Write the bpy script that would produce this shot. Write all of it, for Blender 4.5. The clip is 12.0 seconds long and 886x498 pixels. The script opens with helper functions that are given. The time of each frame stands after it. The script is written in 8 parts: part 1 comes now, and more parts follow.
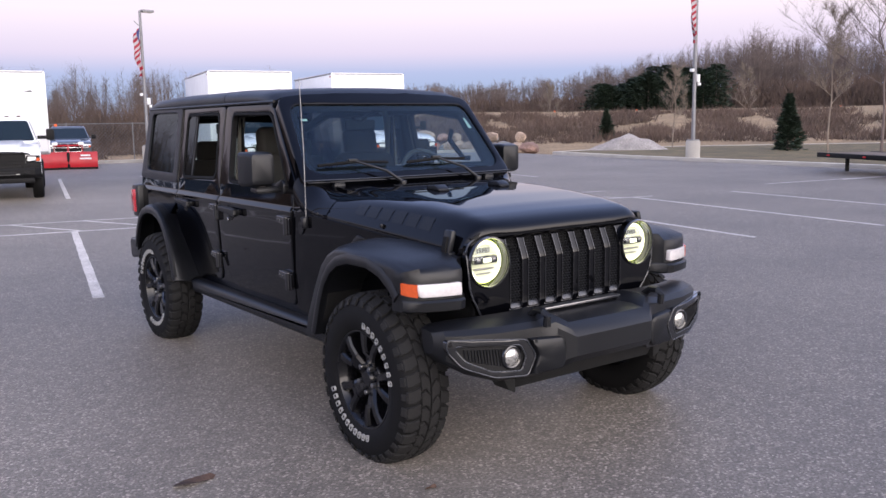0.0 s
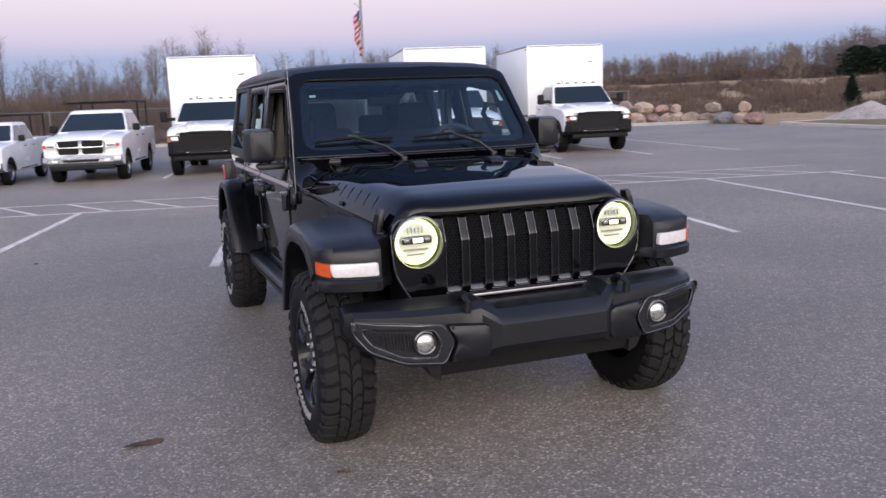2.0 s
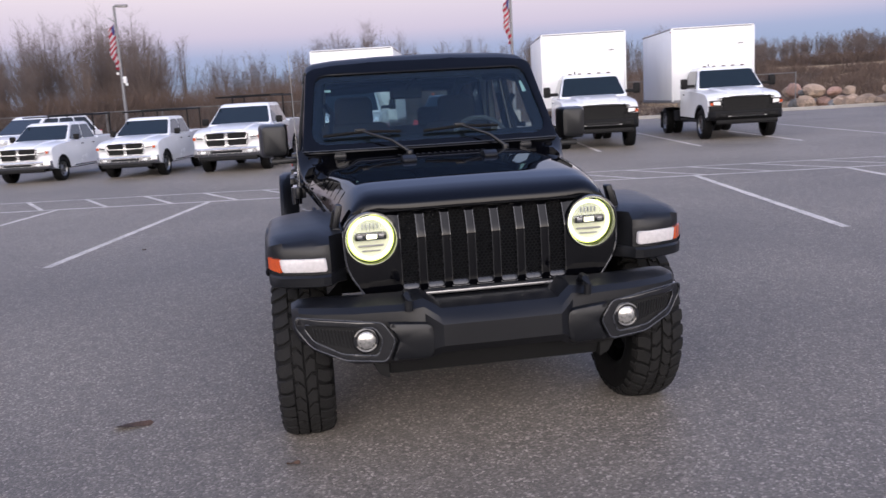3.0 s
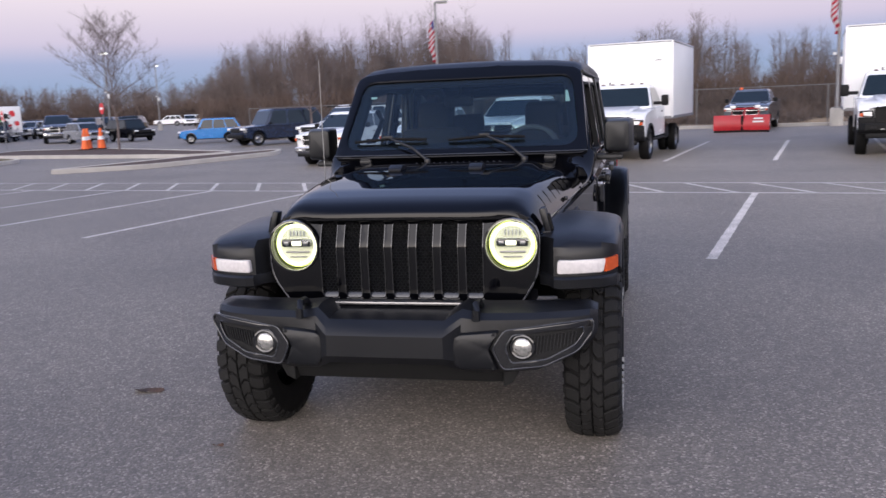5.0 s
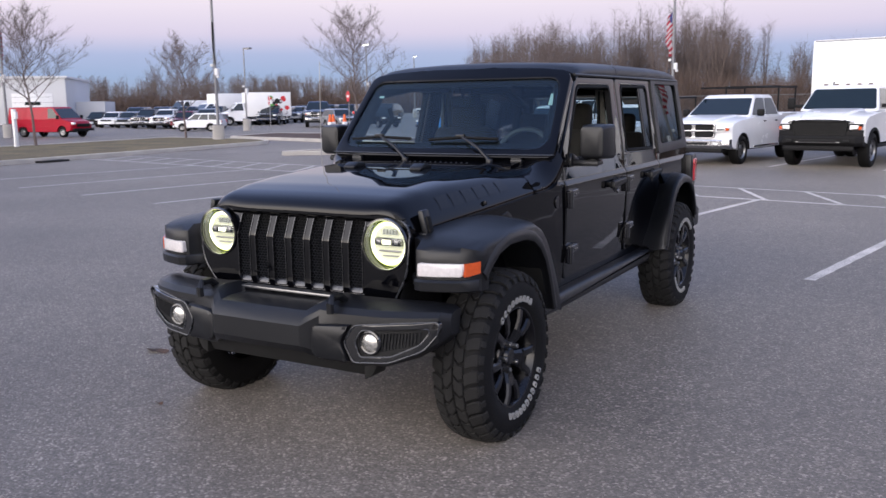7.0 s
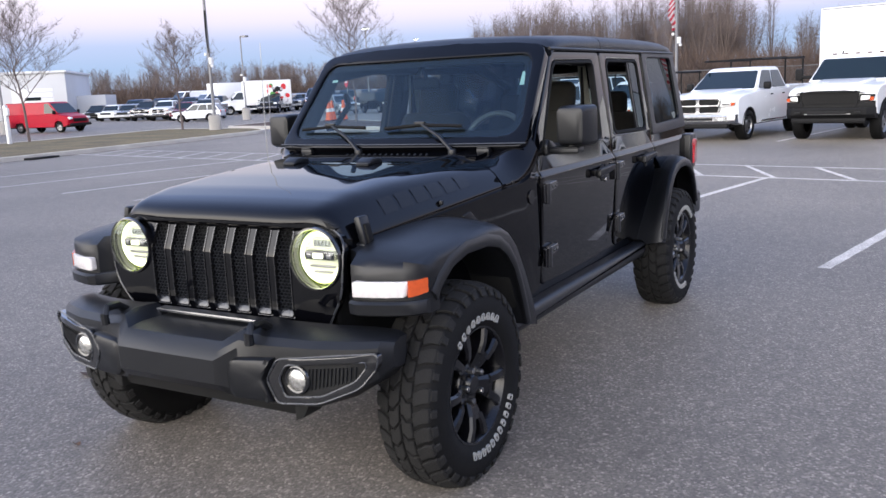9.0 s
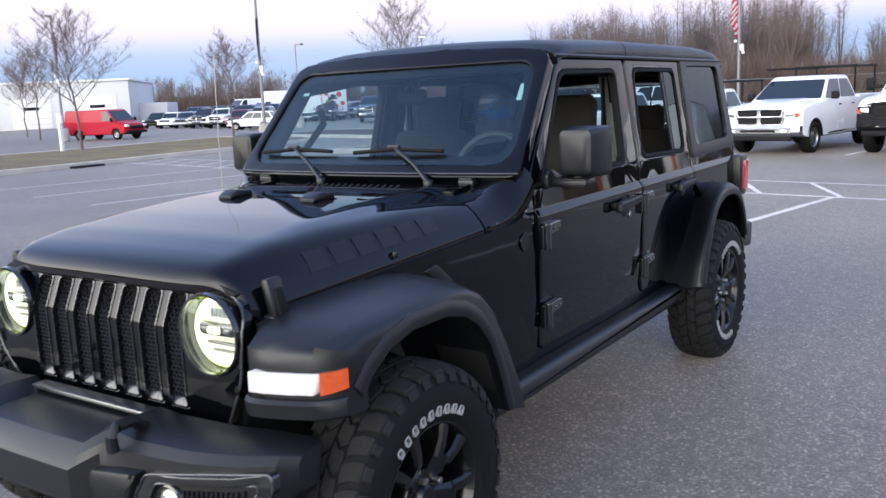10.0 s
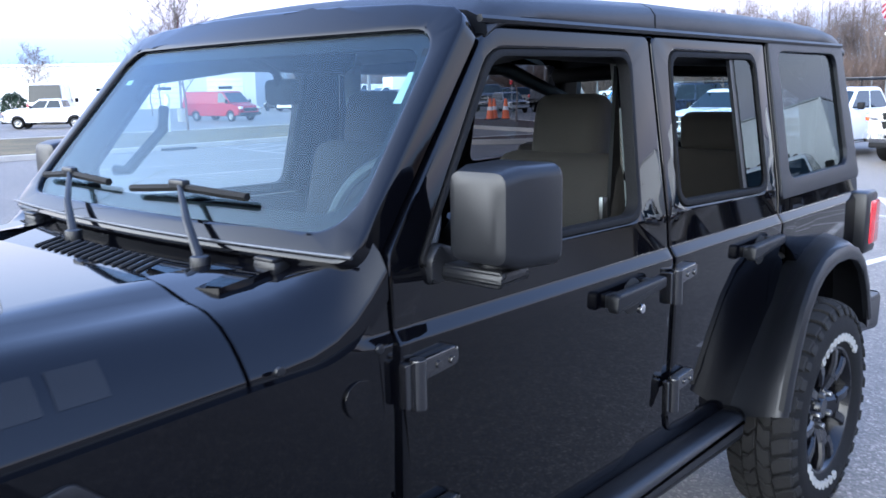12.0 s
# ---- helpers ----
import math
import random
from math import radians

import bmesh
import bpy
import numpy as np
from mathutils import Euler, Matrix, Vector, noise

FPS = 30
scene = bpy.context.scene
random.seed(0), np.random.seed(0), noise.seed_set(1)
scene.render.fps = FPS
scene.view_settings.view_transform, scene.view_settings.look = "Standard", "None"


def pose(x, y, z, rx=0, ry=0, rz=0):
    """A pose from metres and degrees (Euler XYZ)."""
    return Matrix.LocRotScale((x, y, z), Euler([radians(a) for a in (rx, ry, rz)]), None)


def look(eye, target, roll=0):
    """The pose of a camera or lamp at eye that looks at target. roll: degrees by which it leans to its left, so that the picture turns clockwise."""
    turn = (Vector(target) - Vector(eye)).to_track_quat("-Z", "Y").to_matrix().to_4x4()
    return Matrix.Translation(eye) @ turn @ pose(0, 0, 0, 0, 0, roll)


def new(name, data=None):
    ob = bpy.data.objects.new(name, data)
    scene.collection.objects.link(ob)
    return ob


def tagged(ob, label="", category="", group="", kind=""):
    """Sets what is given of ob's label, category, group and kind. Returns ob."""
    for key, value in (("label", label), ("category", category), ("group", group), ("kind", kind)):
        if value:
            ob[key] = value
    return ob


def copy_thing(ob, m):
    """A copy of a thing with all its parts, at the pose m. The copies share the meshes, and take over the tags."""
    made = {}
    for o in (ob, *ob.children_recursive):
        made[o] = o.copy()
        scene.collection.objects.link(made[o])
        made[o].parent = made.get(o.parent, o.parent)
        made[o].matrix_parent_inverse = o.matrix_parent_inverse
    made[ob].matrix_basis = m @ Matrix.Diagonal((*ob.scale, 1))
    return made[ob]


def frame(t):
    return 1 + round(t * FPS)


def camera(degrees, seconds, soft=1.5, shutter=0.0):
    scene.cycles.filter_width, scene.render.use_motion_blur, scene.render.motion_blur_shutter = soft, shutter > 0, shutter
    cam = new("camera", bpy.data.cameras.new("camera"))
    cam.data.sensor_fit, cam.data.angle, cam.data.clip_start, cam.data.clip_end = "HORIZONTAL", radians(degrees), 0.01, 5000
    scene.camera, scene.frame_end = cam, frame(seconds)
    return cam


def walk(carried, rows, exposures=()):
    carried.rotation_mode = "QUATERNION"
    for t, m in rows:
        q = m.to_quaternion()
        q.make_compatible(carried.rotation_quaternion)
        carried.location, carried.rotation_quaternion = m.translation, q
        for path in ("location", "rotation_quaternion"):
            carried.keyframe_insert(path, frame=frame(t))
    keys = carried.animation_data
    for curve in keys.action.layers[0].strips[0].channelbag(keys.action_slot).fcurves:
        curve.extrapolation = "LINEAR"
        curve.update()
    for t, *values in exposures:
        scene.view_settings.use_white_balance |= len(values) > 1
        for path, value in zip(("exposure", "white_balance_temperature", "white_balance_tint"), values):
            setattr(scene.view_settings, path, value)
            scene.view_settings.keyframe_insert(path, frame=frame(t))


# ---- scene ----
cam = camera(54.6, 12.0, shutter=0.3)
PATH = [
    (0, (-2.89, -3.357, 1.546), (-1.727, -1.755, 1.257), -0.9),
    (0.5, (-2.736, -3.468, 1.527), (-1.613, -1.838, 1.237), -0.8),
    (1, (-2.422, -3.676, 1.531), (-1.422, -1.975, 1.205), -0.7),
    (1.5, (-2.038, -3.737, 1.498), (-1.187, -1.958, 1.164), -1.4),
    (2, (-1.643, -3.839, 1.51), (-0.964, -1.987, 1.176), -2.2),
    (2.5, (-1.188, -3.983, 1.524), (-0.709, -2.071, 1.186), -2.9),
    (3, (-0.756, -4.01, 1.497), (-0.45, -2.064, 1.153), -3.3),
    (4.8, (0.826, -3.945, 1.516), (0.468, -2.004, 1.19), -2.5),
    (5, (0.993, -3.944, 1.518), (0.553, -2.021, 1.189), -2.3),
    (5.5, (1.449, -3.944, 1.536), (0.84, -2.069, 1.201), -2.1),
    (6, (1.801, -3.791, 1.506), (1.067, -1.959, 1.18), -1.5),
    (6.5, (2.142, -3.634, 1.515), (1.273, -1.86, 1.201), -1.8),
    (7, (2.528, -3.488, 1.525), (1.55, -1.775, 1.194), -0.8),
    (7.2, (2.608, -3.424, 1.527), (1.605, -1.727, 1.189), -0.4),
    (8.1, (2.63, -3.22, 1.522), (1.63, -1.523, 1.169), -1.5),
    (9, (2.425, -2.812, 1.518), (1.431, -1.116, 1.149), -2.6),
    (9.5, (2.379, -2.356, 1.544), (1.323, -0.696, 1.19), -3.0),
    (10, (2.289, -1.922, 1.536), (1.181, -0.293, 1.19), -2.5),
    (10.5, (2.19, -1.473, 1.552), (1.068, 0.145, 1.2), -2.1),
    (11, (2.127, -0.989, 1.564), (0.95, 0.588, 1.208), -1.4),
    (11.5, (2.01, -0.55, 1.528), (0.757, 0.966, 1.164), -0.9),
    (12, (1.875, -0.127, 1.541), (0.551, 1.327, 1.178), -1.0),
]
walk(cam, [(t, look(eye, target, roll)) for t, eye, target, roll in PATH],
     [(0, 0.12, 6450, 11), (3, -0.19, 6450, 10), (7, -0.04, 6400, 8), (9, 0.36, 6350, 4), (10.5, 0.60, 6050, 2), (12, 1.25, 5480, 0)])

# ---- light: dusk, the sun just gone behind the camera ----
world = bpy.data.worlds.new("dusk_sky")
scene.world = world
world.use_nodes = True
wn, wl = world.node_tree.nodes, world.node_tree.links
wn.clear()


def wnode(kind, **sets):
    n = wn.new(kind)
    for key, value in sets.items():
        n.inputs[key].default_value = value
    return n


w_out = wn.new("ShaderNodeOutputWorld")
w_bg = wnode("ShaderNodeBackground", Strength=1.0)
w_co = wn.new("ShaderNodeTexCoord")
w_sep = wn.new("ShaderNodeSeparateXYZ")
wl.new(w_co.outputs["Generated"], w_sep.inputs[0])
w_ramp = wn.new("ShaderNodeValToRGB")
wl.new(w_sep.outputs["Z"], w_ramp.inputs[0])
SKY = [
    (0.0, (0.36, 0.42, 0.56)),
    (0.035, (0.38, 0.48, 0.71)),
    (0.058, (0.47, 0.53, 0.77)),
    (0.080, (0.76, 0.68, 0.85)),
    (0.125, (0.98, 0.86, 0.95)),
    (0.24, (0.80, 0.83, 1.10)),
    (0.42, (0.55, 0.69, 1.20)),
    (1.0, (0.29, 0.39, 0.76)),
]
while len(w_ramp.color_ramp.elements) < len(SKY):
    w_ramp.color_ramp.elements.new(0.5)
for el, (at, col) in zip(w_ramp.color_ramp.elements, SKY):
    el.position, el.color = at, (*col, 1)
# the afterglow, brightest where the sun went down
GLOW = Vector((-0.14, -0.95, 0.22)).normalized()
w_dot = wn.new("ShaderNodeVectorMath")
w_dot.operation = "DOT_PRODUCT"
w_dot.inputs[1].default_value = GLOW
wl.new(w_co.outputs["Generated"], w_dot.inputs[0])
w_map = wn.new("ShaderNodeMapRange")
w_map.interpolation_type = "SMOOTHSTEP"
w_map.inputs["From Min"].default_value, w_map.inputs["From Max"].default_value = 0.12, 1.0
w_map.inputs["To Min"].default_value, w_map.inputs["To Max"].default_value = 0.0, 1.0
wl.new(w_dot.outputs["Value"], w_map.inputs[0])
w_low = wn.new("ShaderNodeMapRange")
w_low.interpolation_type = "SMOOTHSTEP"
w_low.inputs["From Min"].default_value, w_low.inputs["From Max"].default_value = 0.20, 0.92
w_low.inputs["To Min"].default_value, w_low.inputs["To Max"].default_value = 1.0, 0.0
wl.new(w_sep.outputs["Z"], w_low.inputs[0])
w_prod = wn.new("ShaderNodeMath")
w_prod.operation = "MULTIPLY"
wl.new(w_map.outputs[0], w_prod.inputs[0])
wl.new(w_low.outputs[0], w_prod.inputs[1])
w_mul = wn.new("ShaderNodeMix")
w_mul.data_type, w_mul.blend_type = "RGBA", "ADD"
w_mul.inputs[7].default_value = (4.7, 4.15, 3.7, 1)
wl.new(w_prod.outputs[0], w_mul.inputs[0])
wl.new(w_ramp.outputs[0], w_mul.inputs[6])
wl.new(w_mul.outputs[2], w_bg.inputs["Color"])
wl.new(w_bg.outputs[0], w_out.inputs["Surface"])

sun = new("sun", bpy.data.lights.new("sun", "SUN"))
sun.data.energy, sun.data.angle, sun.data.color = 0.25, radians(30), (1.0, 0.90, 0.82)
sun.matrix_world = look(GLOW * 50 + Vector((0, 0, 14)), (0, 0, 0))


# ---- materials ----
def mat(name, base, rough=0.5, metal=0.0, vary=0.12, scale=6.0, bump=0.0, bump_scale=200.0, coat=0.0, fine=0.0, fine_scale=150.0, rough_vary=0.08, per_piece=0.0, spec=0.5):
    m = bpy.data.materials.new(name)
    m.use_nodes = True
    nt = m.node_tree
    b = nt.nodes["Principled BSDF"]
    b.inputs["Metallic"].default_value = metal
    b.inputs["Coat Weight"].default_value = coat
    b.inputs["Coat Roughness"].default_value = 0.03
    b.inputs["Specular IOR Level"].default_value = spec
    co = nt.nodes.new("ShaderNodeTexCoord")
    n1 = nt.nodes.new("ShaderNodeTexNoise")
    n1.inputs["Scale"].default_value, n1.inputs["Detail"].default_value = scale, 4.0
    nt.links.new(co.outputs["Object"], n1.inputs["Vector"])
    val = n1.outputs["Fac"]
    ramp = nt.nodes.new("ShaderNodeMapRange")
    ramp.inputs["From Min"].default_value, ramp.inputs["From Max"].default_value = 0.25, 0.75
    ramp.inputs["To Min"].default_value, ramp.inputs["To Max"].default_value = 1 - vary, 1 + vary
    nt.links.new(val, ramp.inputs[0])
    fac = ramp.outputs[0]
    if fine:
        n2 = nt.nodes.new("ShaderNodeTexNoise")
        n2.inputs["Scale"].default_value, n2.inputs["Detail"].default_value = fine_scale, 2.0
        nt.links.new(co.outputs["Object"], n2.inputs["Vector"])
        r2 = nt.nodes.new("ShaderNodeMapRange")
        r2.inputs["From Min"].default_value, r2.inputs["From Max"].default_value = 0.3, 0.7
        r2.inputs["To Min"].default_value, r2.inputs["To Max"].default_value = 1 - fine, 1 + fine
        nt.links.new(n2.outputs["Fac"], r2.inputs[0])
        mm = nt.nodes.new("ShaderNodeMath")
        mm.operation = "MULTIPLY"
        nt.links.new(fac, mm.inputs[0])
        nt.links.new(r2.outputs[0], mm.inputs[1])
        fac = mm.outputs[0]
    if per_piece:
        info = nt.nodes.new("ShaderNodeObjectInfo")
        geo = nt.nodes.new("ShaderNodeNewGeometry")
        add = nt.nodes.new("ShaderNodeMath")
        add.operation = "ADD"
        nt.links.new(info.outputs["Random"], add.inputs[0])
        nt.links.new(geo.outputs["Random Per Island"], add.inputs[1])
        r3 = nt.nodes.new("ShaderNodeMapRange")
        r3.inputs["From Max"].default_value = 2.0
        r3.inputs["To Min"].default_value, r3.inputs["To Max"].default_value = 1 - per_piece, 1 + per_piece
        nt.links.new(add.outputs[0], r3.inputs[0])
        mm = nt.nodes.new("ShaderNodeMath")
        mm.operation = "MULTIPLY"
        nt.links.new(fac, mm.inputs[0])
        nt.links.new(r3.outputs[0], mm.inputs[1])
        fac = mm.outputs[0]
    mul = nt.nodes.new("ShaderNodeVectorMath")
    mul.operation = "SCALE"
    mul.inputs[0].default_value = base
    nt.links.new(fac, mul.inputs["Scale"])
    nt.links.new(mul.outputs[0], b.inputs["Base Color"])
    rr = nt.nodes.new("ShaderNodeMapRange")
    rr.inputs["To Min"].default_value, rr.inputs["To Max"].default_value = max(0.02, rough - rough_vary), min(1, rough + rough_vary)
    nt.links.new(val, rr.inputs[0])
    nt.links.new(rr.outputs[0], b.inputs["Roughness"])
    if bump:
        n3 = nt.nodes.new("ShaderNodeTexNoise")
        n3.inputs["Scale"].default_value, n3.inputs["Detail"].default_value = bump_scale, 3.0
        nt.links.new(co.outputs["Object"], n3.inputs["Vector"])
        bp = nt.nodes.new("ShaderNodeBump")
        bp.inputs["Strength"].default_value, bp.inputs["Distance"].default_value = bump, 0.01
        nt.links.new(n3.outputs["Fac"], bp.inputs["Height"])
        nt.links.new(bp.outputs[0], b.inputs["Normal"])
    return m


def glow_mat(name, colour, strength):
    m = bpy.data.materials.new(name)
    m.use_nodes = True
    b = m.node_tree.nodes["Principled BSDF"]
    b.inputs["Base Color"].default_value = (*colour, 1)
    b.inputs["Emission Color"].default_value = (*colour, 1)
    b.inputs["Emission Strength"].default_value = strength
    b.inputs["Roughness"].default_value = 0.2
    return m


def glass_mat(name, tint, gloss=0.0, clear=0.9):
    """Thin glass: a tinted see-through sheet with a mirror's gloss at grazing angles."""
    m = bpy.data.materials.new(name)
    m.use_nodes = True
    nt = m.node_tree
    nt.nodes.clear()
    out = nt.nodes.new("ShaderNodeOutputMaterial")
    tr = nt.nodes.new("ShaderNodeBsdfTransparent")
    tr.inputs[0].default_value = (*tint, 1)
    gl = nt.nodes.new("ShaderNodeBsdfGlossy")
    gl.inputs["Roughness"].default_value = gloss
    gl.inputs["Color"].default_value = (clear * 0.88, clear, clear * 1.06, 1)
    lw = nt.nodes.new("ShaderNodeLayerWeight")
    lw.inputs["Blend"].default_value = 0.5
    pw = nt.nodes.new("ShaderNodeMath")
    pw.operation, pw.inputs[1].default_value = "POWER", 5.0
    nt.links.new(lw.outputs["Facing"], pw.inputs[0])
    fr = nt.nodes.new("ShaderNodeMath")
    fr.operation, fr.inputs[1].default_value, fr.inputs[2].default_value = "MULTIPLY_ADD", 0.55, 0.045
    nt.links.new(pw.outputs[0], fr.inputs[0])
    mx = nt.nodes.new("ShaderNodeMixShader")
    nt.links.new(fr.outputs[0], mx.inputs[0])
    nt.links.new(tr.outputs[0], mx.inputs[1])
    nt.links.new(gl.outputs[0], mx.inputs[2])
    nt.links.new(mx.outputs[0], out.inputs[0])
    return m


PAINT = mat("black_car_paint", (0.0016, 0.0017, 0.0026), 0.30, 0.0, 0.25, 3.0, coat=1.0, rough_vary=0.03, spec=0.0)
PAINT.node_tree.nodes["Principled BSDF"].inputs["Coat IOR"].default_value = 1.39
RIM_GREY = mat("worn_grey_leather", (0.06, 0.063, 0.066), 0.42, 0.0, 0.15, 20.0)
PLASTIC = mat("black_grained_plastic", (0.0065, 0.0070, 0.0085), 0.36, 0.0, 0.2, 4.0, bump=0.07, bump_scale=500.0, rough_vary=0.08, spec=0.42)
ROOFING = mat("black_textured_hardtop", (0.007, 0.0082, 0.012), 0.42, 0.0, 0.15, 4.0, bump=0.08, bump_scale=600.0, spec=0.4)
GLOSS = mat("gloss_black_trim", (0.006, 0.006, 0.007), 0.10, 0.0, 0.2, 8.0, coat=1.0, rough_vary=0.03)
# near-black; also carries the shade low on the front
DARK = mat("shade_dark_underbody", (0.0035, 0.0035, 0.0036), 0.8, 0.0, 0.3, 9.0)
RUBBER = mat("tyre_rubber", (0.0036, 0.0035, 0.0036), 0.72, 0.0, 0.3, 14.0, spec=0.25, bump=0.15, bump_scale=180.0, fine=0.2)
TREAD = mat("dusty_tread_rubber", (0.0062, 0.0058, 0.0054), 0.85, 0.0, 0.45, 9.0, bump=0.3, bump_scale=160.0, fine=0.25)
WHITE_LETTER = mat("white_tyre_lettering", (0.32, 0.32, 0.31), 0.6, vary=0.1)
WHEEL = mat("black_wheel_paint", (0.003, 0.003, 0.004), 0.25, 0.0, 0.2, 8.0, coat=0.35, spec=0.3)
CHROME = mat("bright_metal", (0.62, 0.62, 0.62), 0.16, 1.0, 0.05)
STEEL = mat("satin_steel", (0.30, 0.30, 0.30), 0.35, 1.0, 0.1)
GUNMETAL = mat("gunmetal_trim", (0.075, 0.08, 0.09), 0.30, 0.6, 0.1, 20.0)
AMBER = mat("amber_lens", (0.50, 0.075, 0.015), 0.15, 0.0, 0.15, 60.0, coat=0.5)
DARK_AMBER = mat("unlit_amber_lens", (0.06, 0.022, 0.012), 0.2, 0.0, 0.15, 60.0)
WHITE_LENS = mat("frosted_white_lens", (0.62, 0.59, 0.58), 0.12, 0.0, 0.10, 60.0, coat=0.7)
CAR_LAMP = mat("clear_car_lamp", (0.80, 0.80, 0.78), 0.15, 0.0, 0.2, 30.0, coat=0.6)
RED_LENS = mat("red_lens", (0.55, 0.012, 0.02), 0.15, 0.0, 0.15, 60.0, coat=0.7)
FRINGE = glow_mat("halo_fringe", (0.80, 0.95, 0.25), 0.55)
HALO = glow_mat("lit_halo", (1.0, 1.0, 0.70), 2.0)
LAMP_BOWL = glow_mat("lit_reflector_bowl", (0.62, 0.64, 0.46), 0.34)
# grey of the grille's trim; also paints the fog bezels' edge glints
TRIM_AND_GLINT = mat("satin_grey_trim_and_glint", (0.030, 0.032, 0.038), 0.28, 0.0, 0.1, 20.0, coat=0.4)
DECAL = mat("satin_black_decal", (0.0085, 0.0085, 0.0090), 0.45, 0.0, 0.25, 3.0, coat=0.97, rough_vary=0.03, spec=0.0)
DECAL.node_tree.nodes["Principled BSDF"].inputs["Coat Roughness"].default_value = 0.06
DECAL.node_tree.nodes["Principled BSDF"].inputs["Coat IOR"].default_value = 1.39
FOG = mat("fog_lens_reflector", (0.55, 0.54, 0.50), 0.22, 0.7, 0.5, 70.0, coat=0.8)
GLASS = glass_mat("clear_windscreen", (0.70, 0.78, 0.80))
LENS_GLASS = glass_mat("lamp_glass", (0.97, 0.97, 0.97))
PRIVACY = glass_mat("privacy_glass", (0.12, 0.12, 0.13))
CLOTH = mat("dark_seat_cloth", (0.018, 0.016, 0.013), 0.9, vary=0.2, scale=20, bump=0.3, bump_scale=300)
TRIM = mat("black_cabin_trim", (0.005, 0.005, 0.0056), 0.6, vary=0.2, spec=0.22)
BEIGE = mat("grey_beige_bar_cover", (0.20, 0.19, 0.165), 0.8, vary=0.15)
STICKER = mat("pale_green_sticker", (0.62, 0.80, 0.70), 0.5, vary=0.06, scale=60)


def asphalt_mat():
    m = bpy.data.materials.new("worn_asphalt")
    m.use_nodes = True
    nt = m.node_tree
    N, L = nt.nodes, nt.links
    b = N["Principled BSDF"]
    co = N.new("ShaderNodeTexCoord")
    big = N.new("ShaderNodeTexNoise")
    big.inputs["Scale"].default_value, big.inputs["Detail"].default_value = 0.35, 6
    mid = N.new("ShaderNodeTexNoise")
    mid.inputs["Scale"].default_value, mid.inputs["Detail"].default_value = 9.0, 4
    vor = N.new("ShaderNodeTexVoronoi")
    vor.inputs["Scale"].default_value = 95.0
    vor2 = N.new("ShaderNodeTexVoronoi")
    vor2.inputs["Scale"].default_value = 210.0
    crack = N.new("ShaderNodeTexNoise")
    crack.inputs["Scale"].default_value, crack.inputs["Detail"].default_value = 1.3, 8
    for n in (big, mid, vor, vor2, crack):
        L.new(co.outputs["Object"], n.inputs["Vector"])
    sep = N.new("ShaderNodeSeparateColor")
    L.new(vor.outputs["Color"], sep.inputs[0])
    r1 = N.new("ShaderNodeValToRGB")
    els = r1.color_ramp.elements
    els[0].position, els[0].color = 0.05, (0.078, 0.069, 0.060, 1)
    els[1].position, els[1].color = 1.0, (0.30, 0.270, 0.238, 1)
    e = els.new(0.55)
    e.color = (0.115, 0.103, 0.090, 1)
    e = els.new(0.85)
    e.color = (0.158, 0.142, 0.124, 1)
    L.new(sep.outputs[0], r1.inputs[0])
    sep2 = N.new("ShaderNodeSeparateColor")
    L.new(vor2.outputs["Color"], sep2.inputs[0])
    r2 = N.new("ShaderNodeMapRange")
    r2.inputs["To Min"].default_value, r2.inputs["To Max"].default_value = 0.78, 1.22
    L.new(sep2.outputs[0], r2.inputs[0])
    r3 = N.new("ShaderNodeMapRange")
    r3.inputs["From Min"].default_value, r3.inputs["From Max"].default_value = 0.3, 0.7
    r3.inputs["To Min"].default_value, r3.inputs["To Max"].default_value = 0.80, 1.20
    L.new(big.outputs["Fac"], r3.inputs[0])
    r4 = N.new("ShaderNodeMapRange")
    r4.inputs["From Min"].default_value, r4.inputs["From Max"].default_value = 0.3, 0.7
    r4.inputs["To Min"].default_value, r4.inputs["To Max"].default_value = 0.88, 1.12
    L.new(mid.outputs["Fac"], r4.inputs[0])
    a = N.new("ShaderNodeMath")
    a.operation = "MULTIPLY"
    L.new(r2.outputs[0], a.inputs[0])
    L.new(r3.outputs[0], a.inputs[1])
    a2 = N.new("ShaderNodeMath")
    a2.operation = "MULTIPLY"
    L.new(a.outputs[0], a2.inputs[0])
    L.new(r4.outputs[0], a2.inputs[1])
    sc = N.new("ShaderNodeVectorMath")
    sc.operation = "SCALE"
    L.new(r1.outputs[0], sc.inputs[0])
    L.new(a2.outputs[0], sc.inputs["Scale"])
    L.new(sc.outputs[0], b.inputs["Base Color"])
    b.inputs["Roughness"].default_value = 0.58
    b.inputs["Specular IOR Level"].default_value = 0.60
    b.inputs["Diffuse Roughness"].default_value = 1.0
    bp = N.new("ShaderNodeBump")
    bp.inputs["Strength"].default_value, bp.inputs["Distance"].default_value = 0.42, 0.004
    bp.invert = True
    L.new(vor.outputs["Distance"], bp.inputs["Height"])
    L.new(bp.outputs[0], b.inputs["Normal"])
    return m


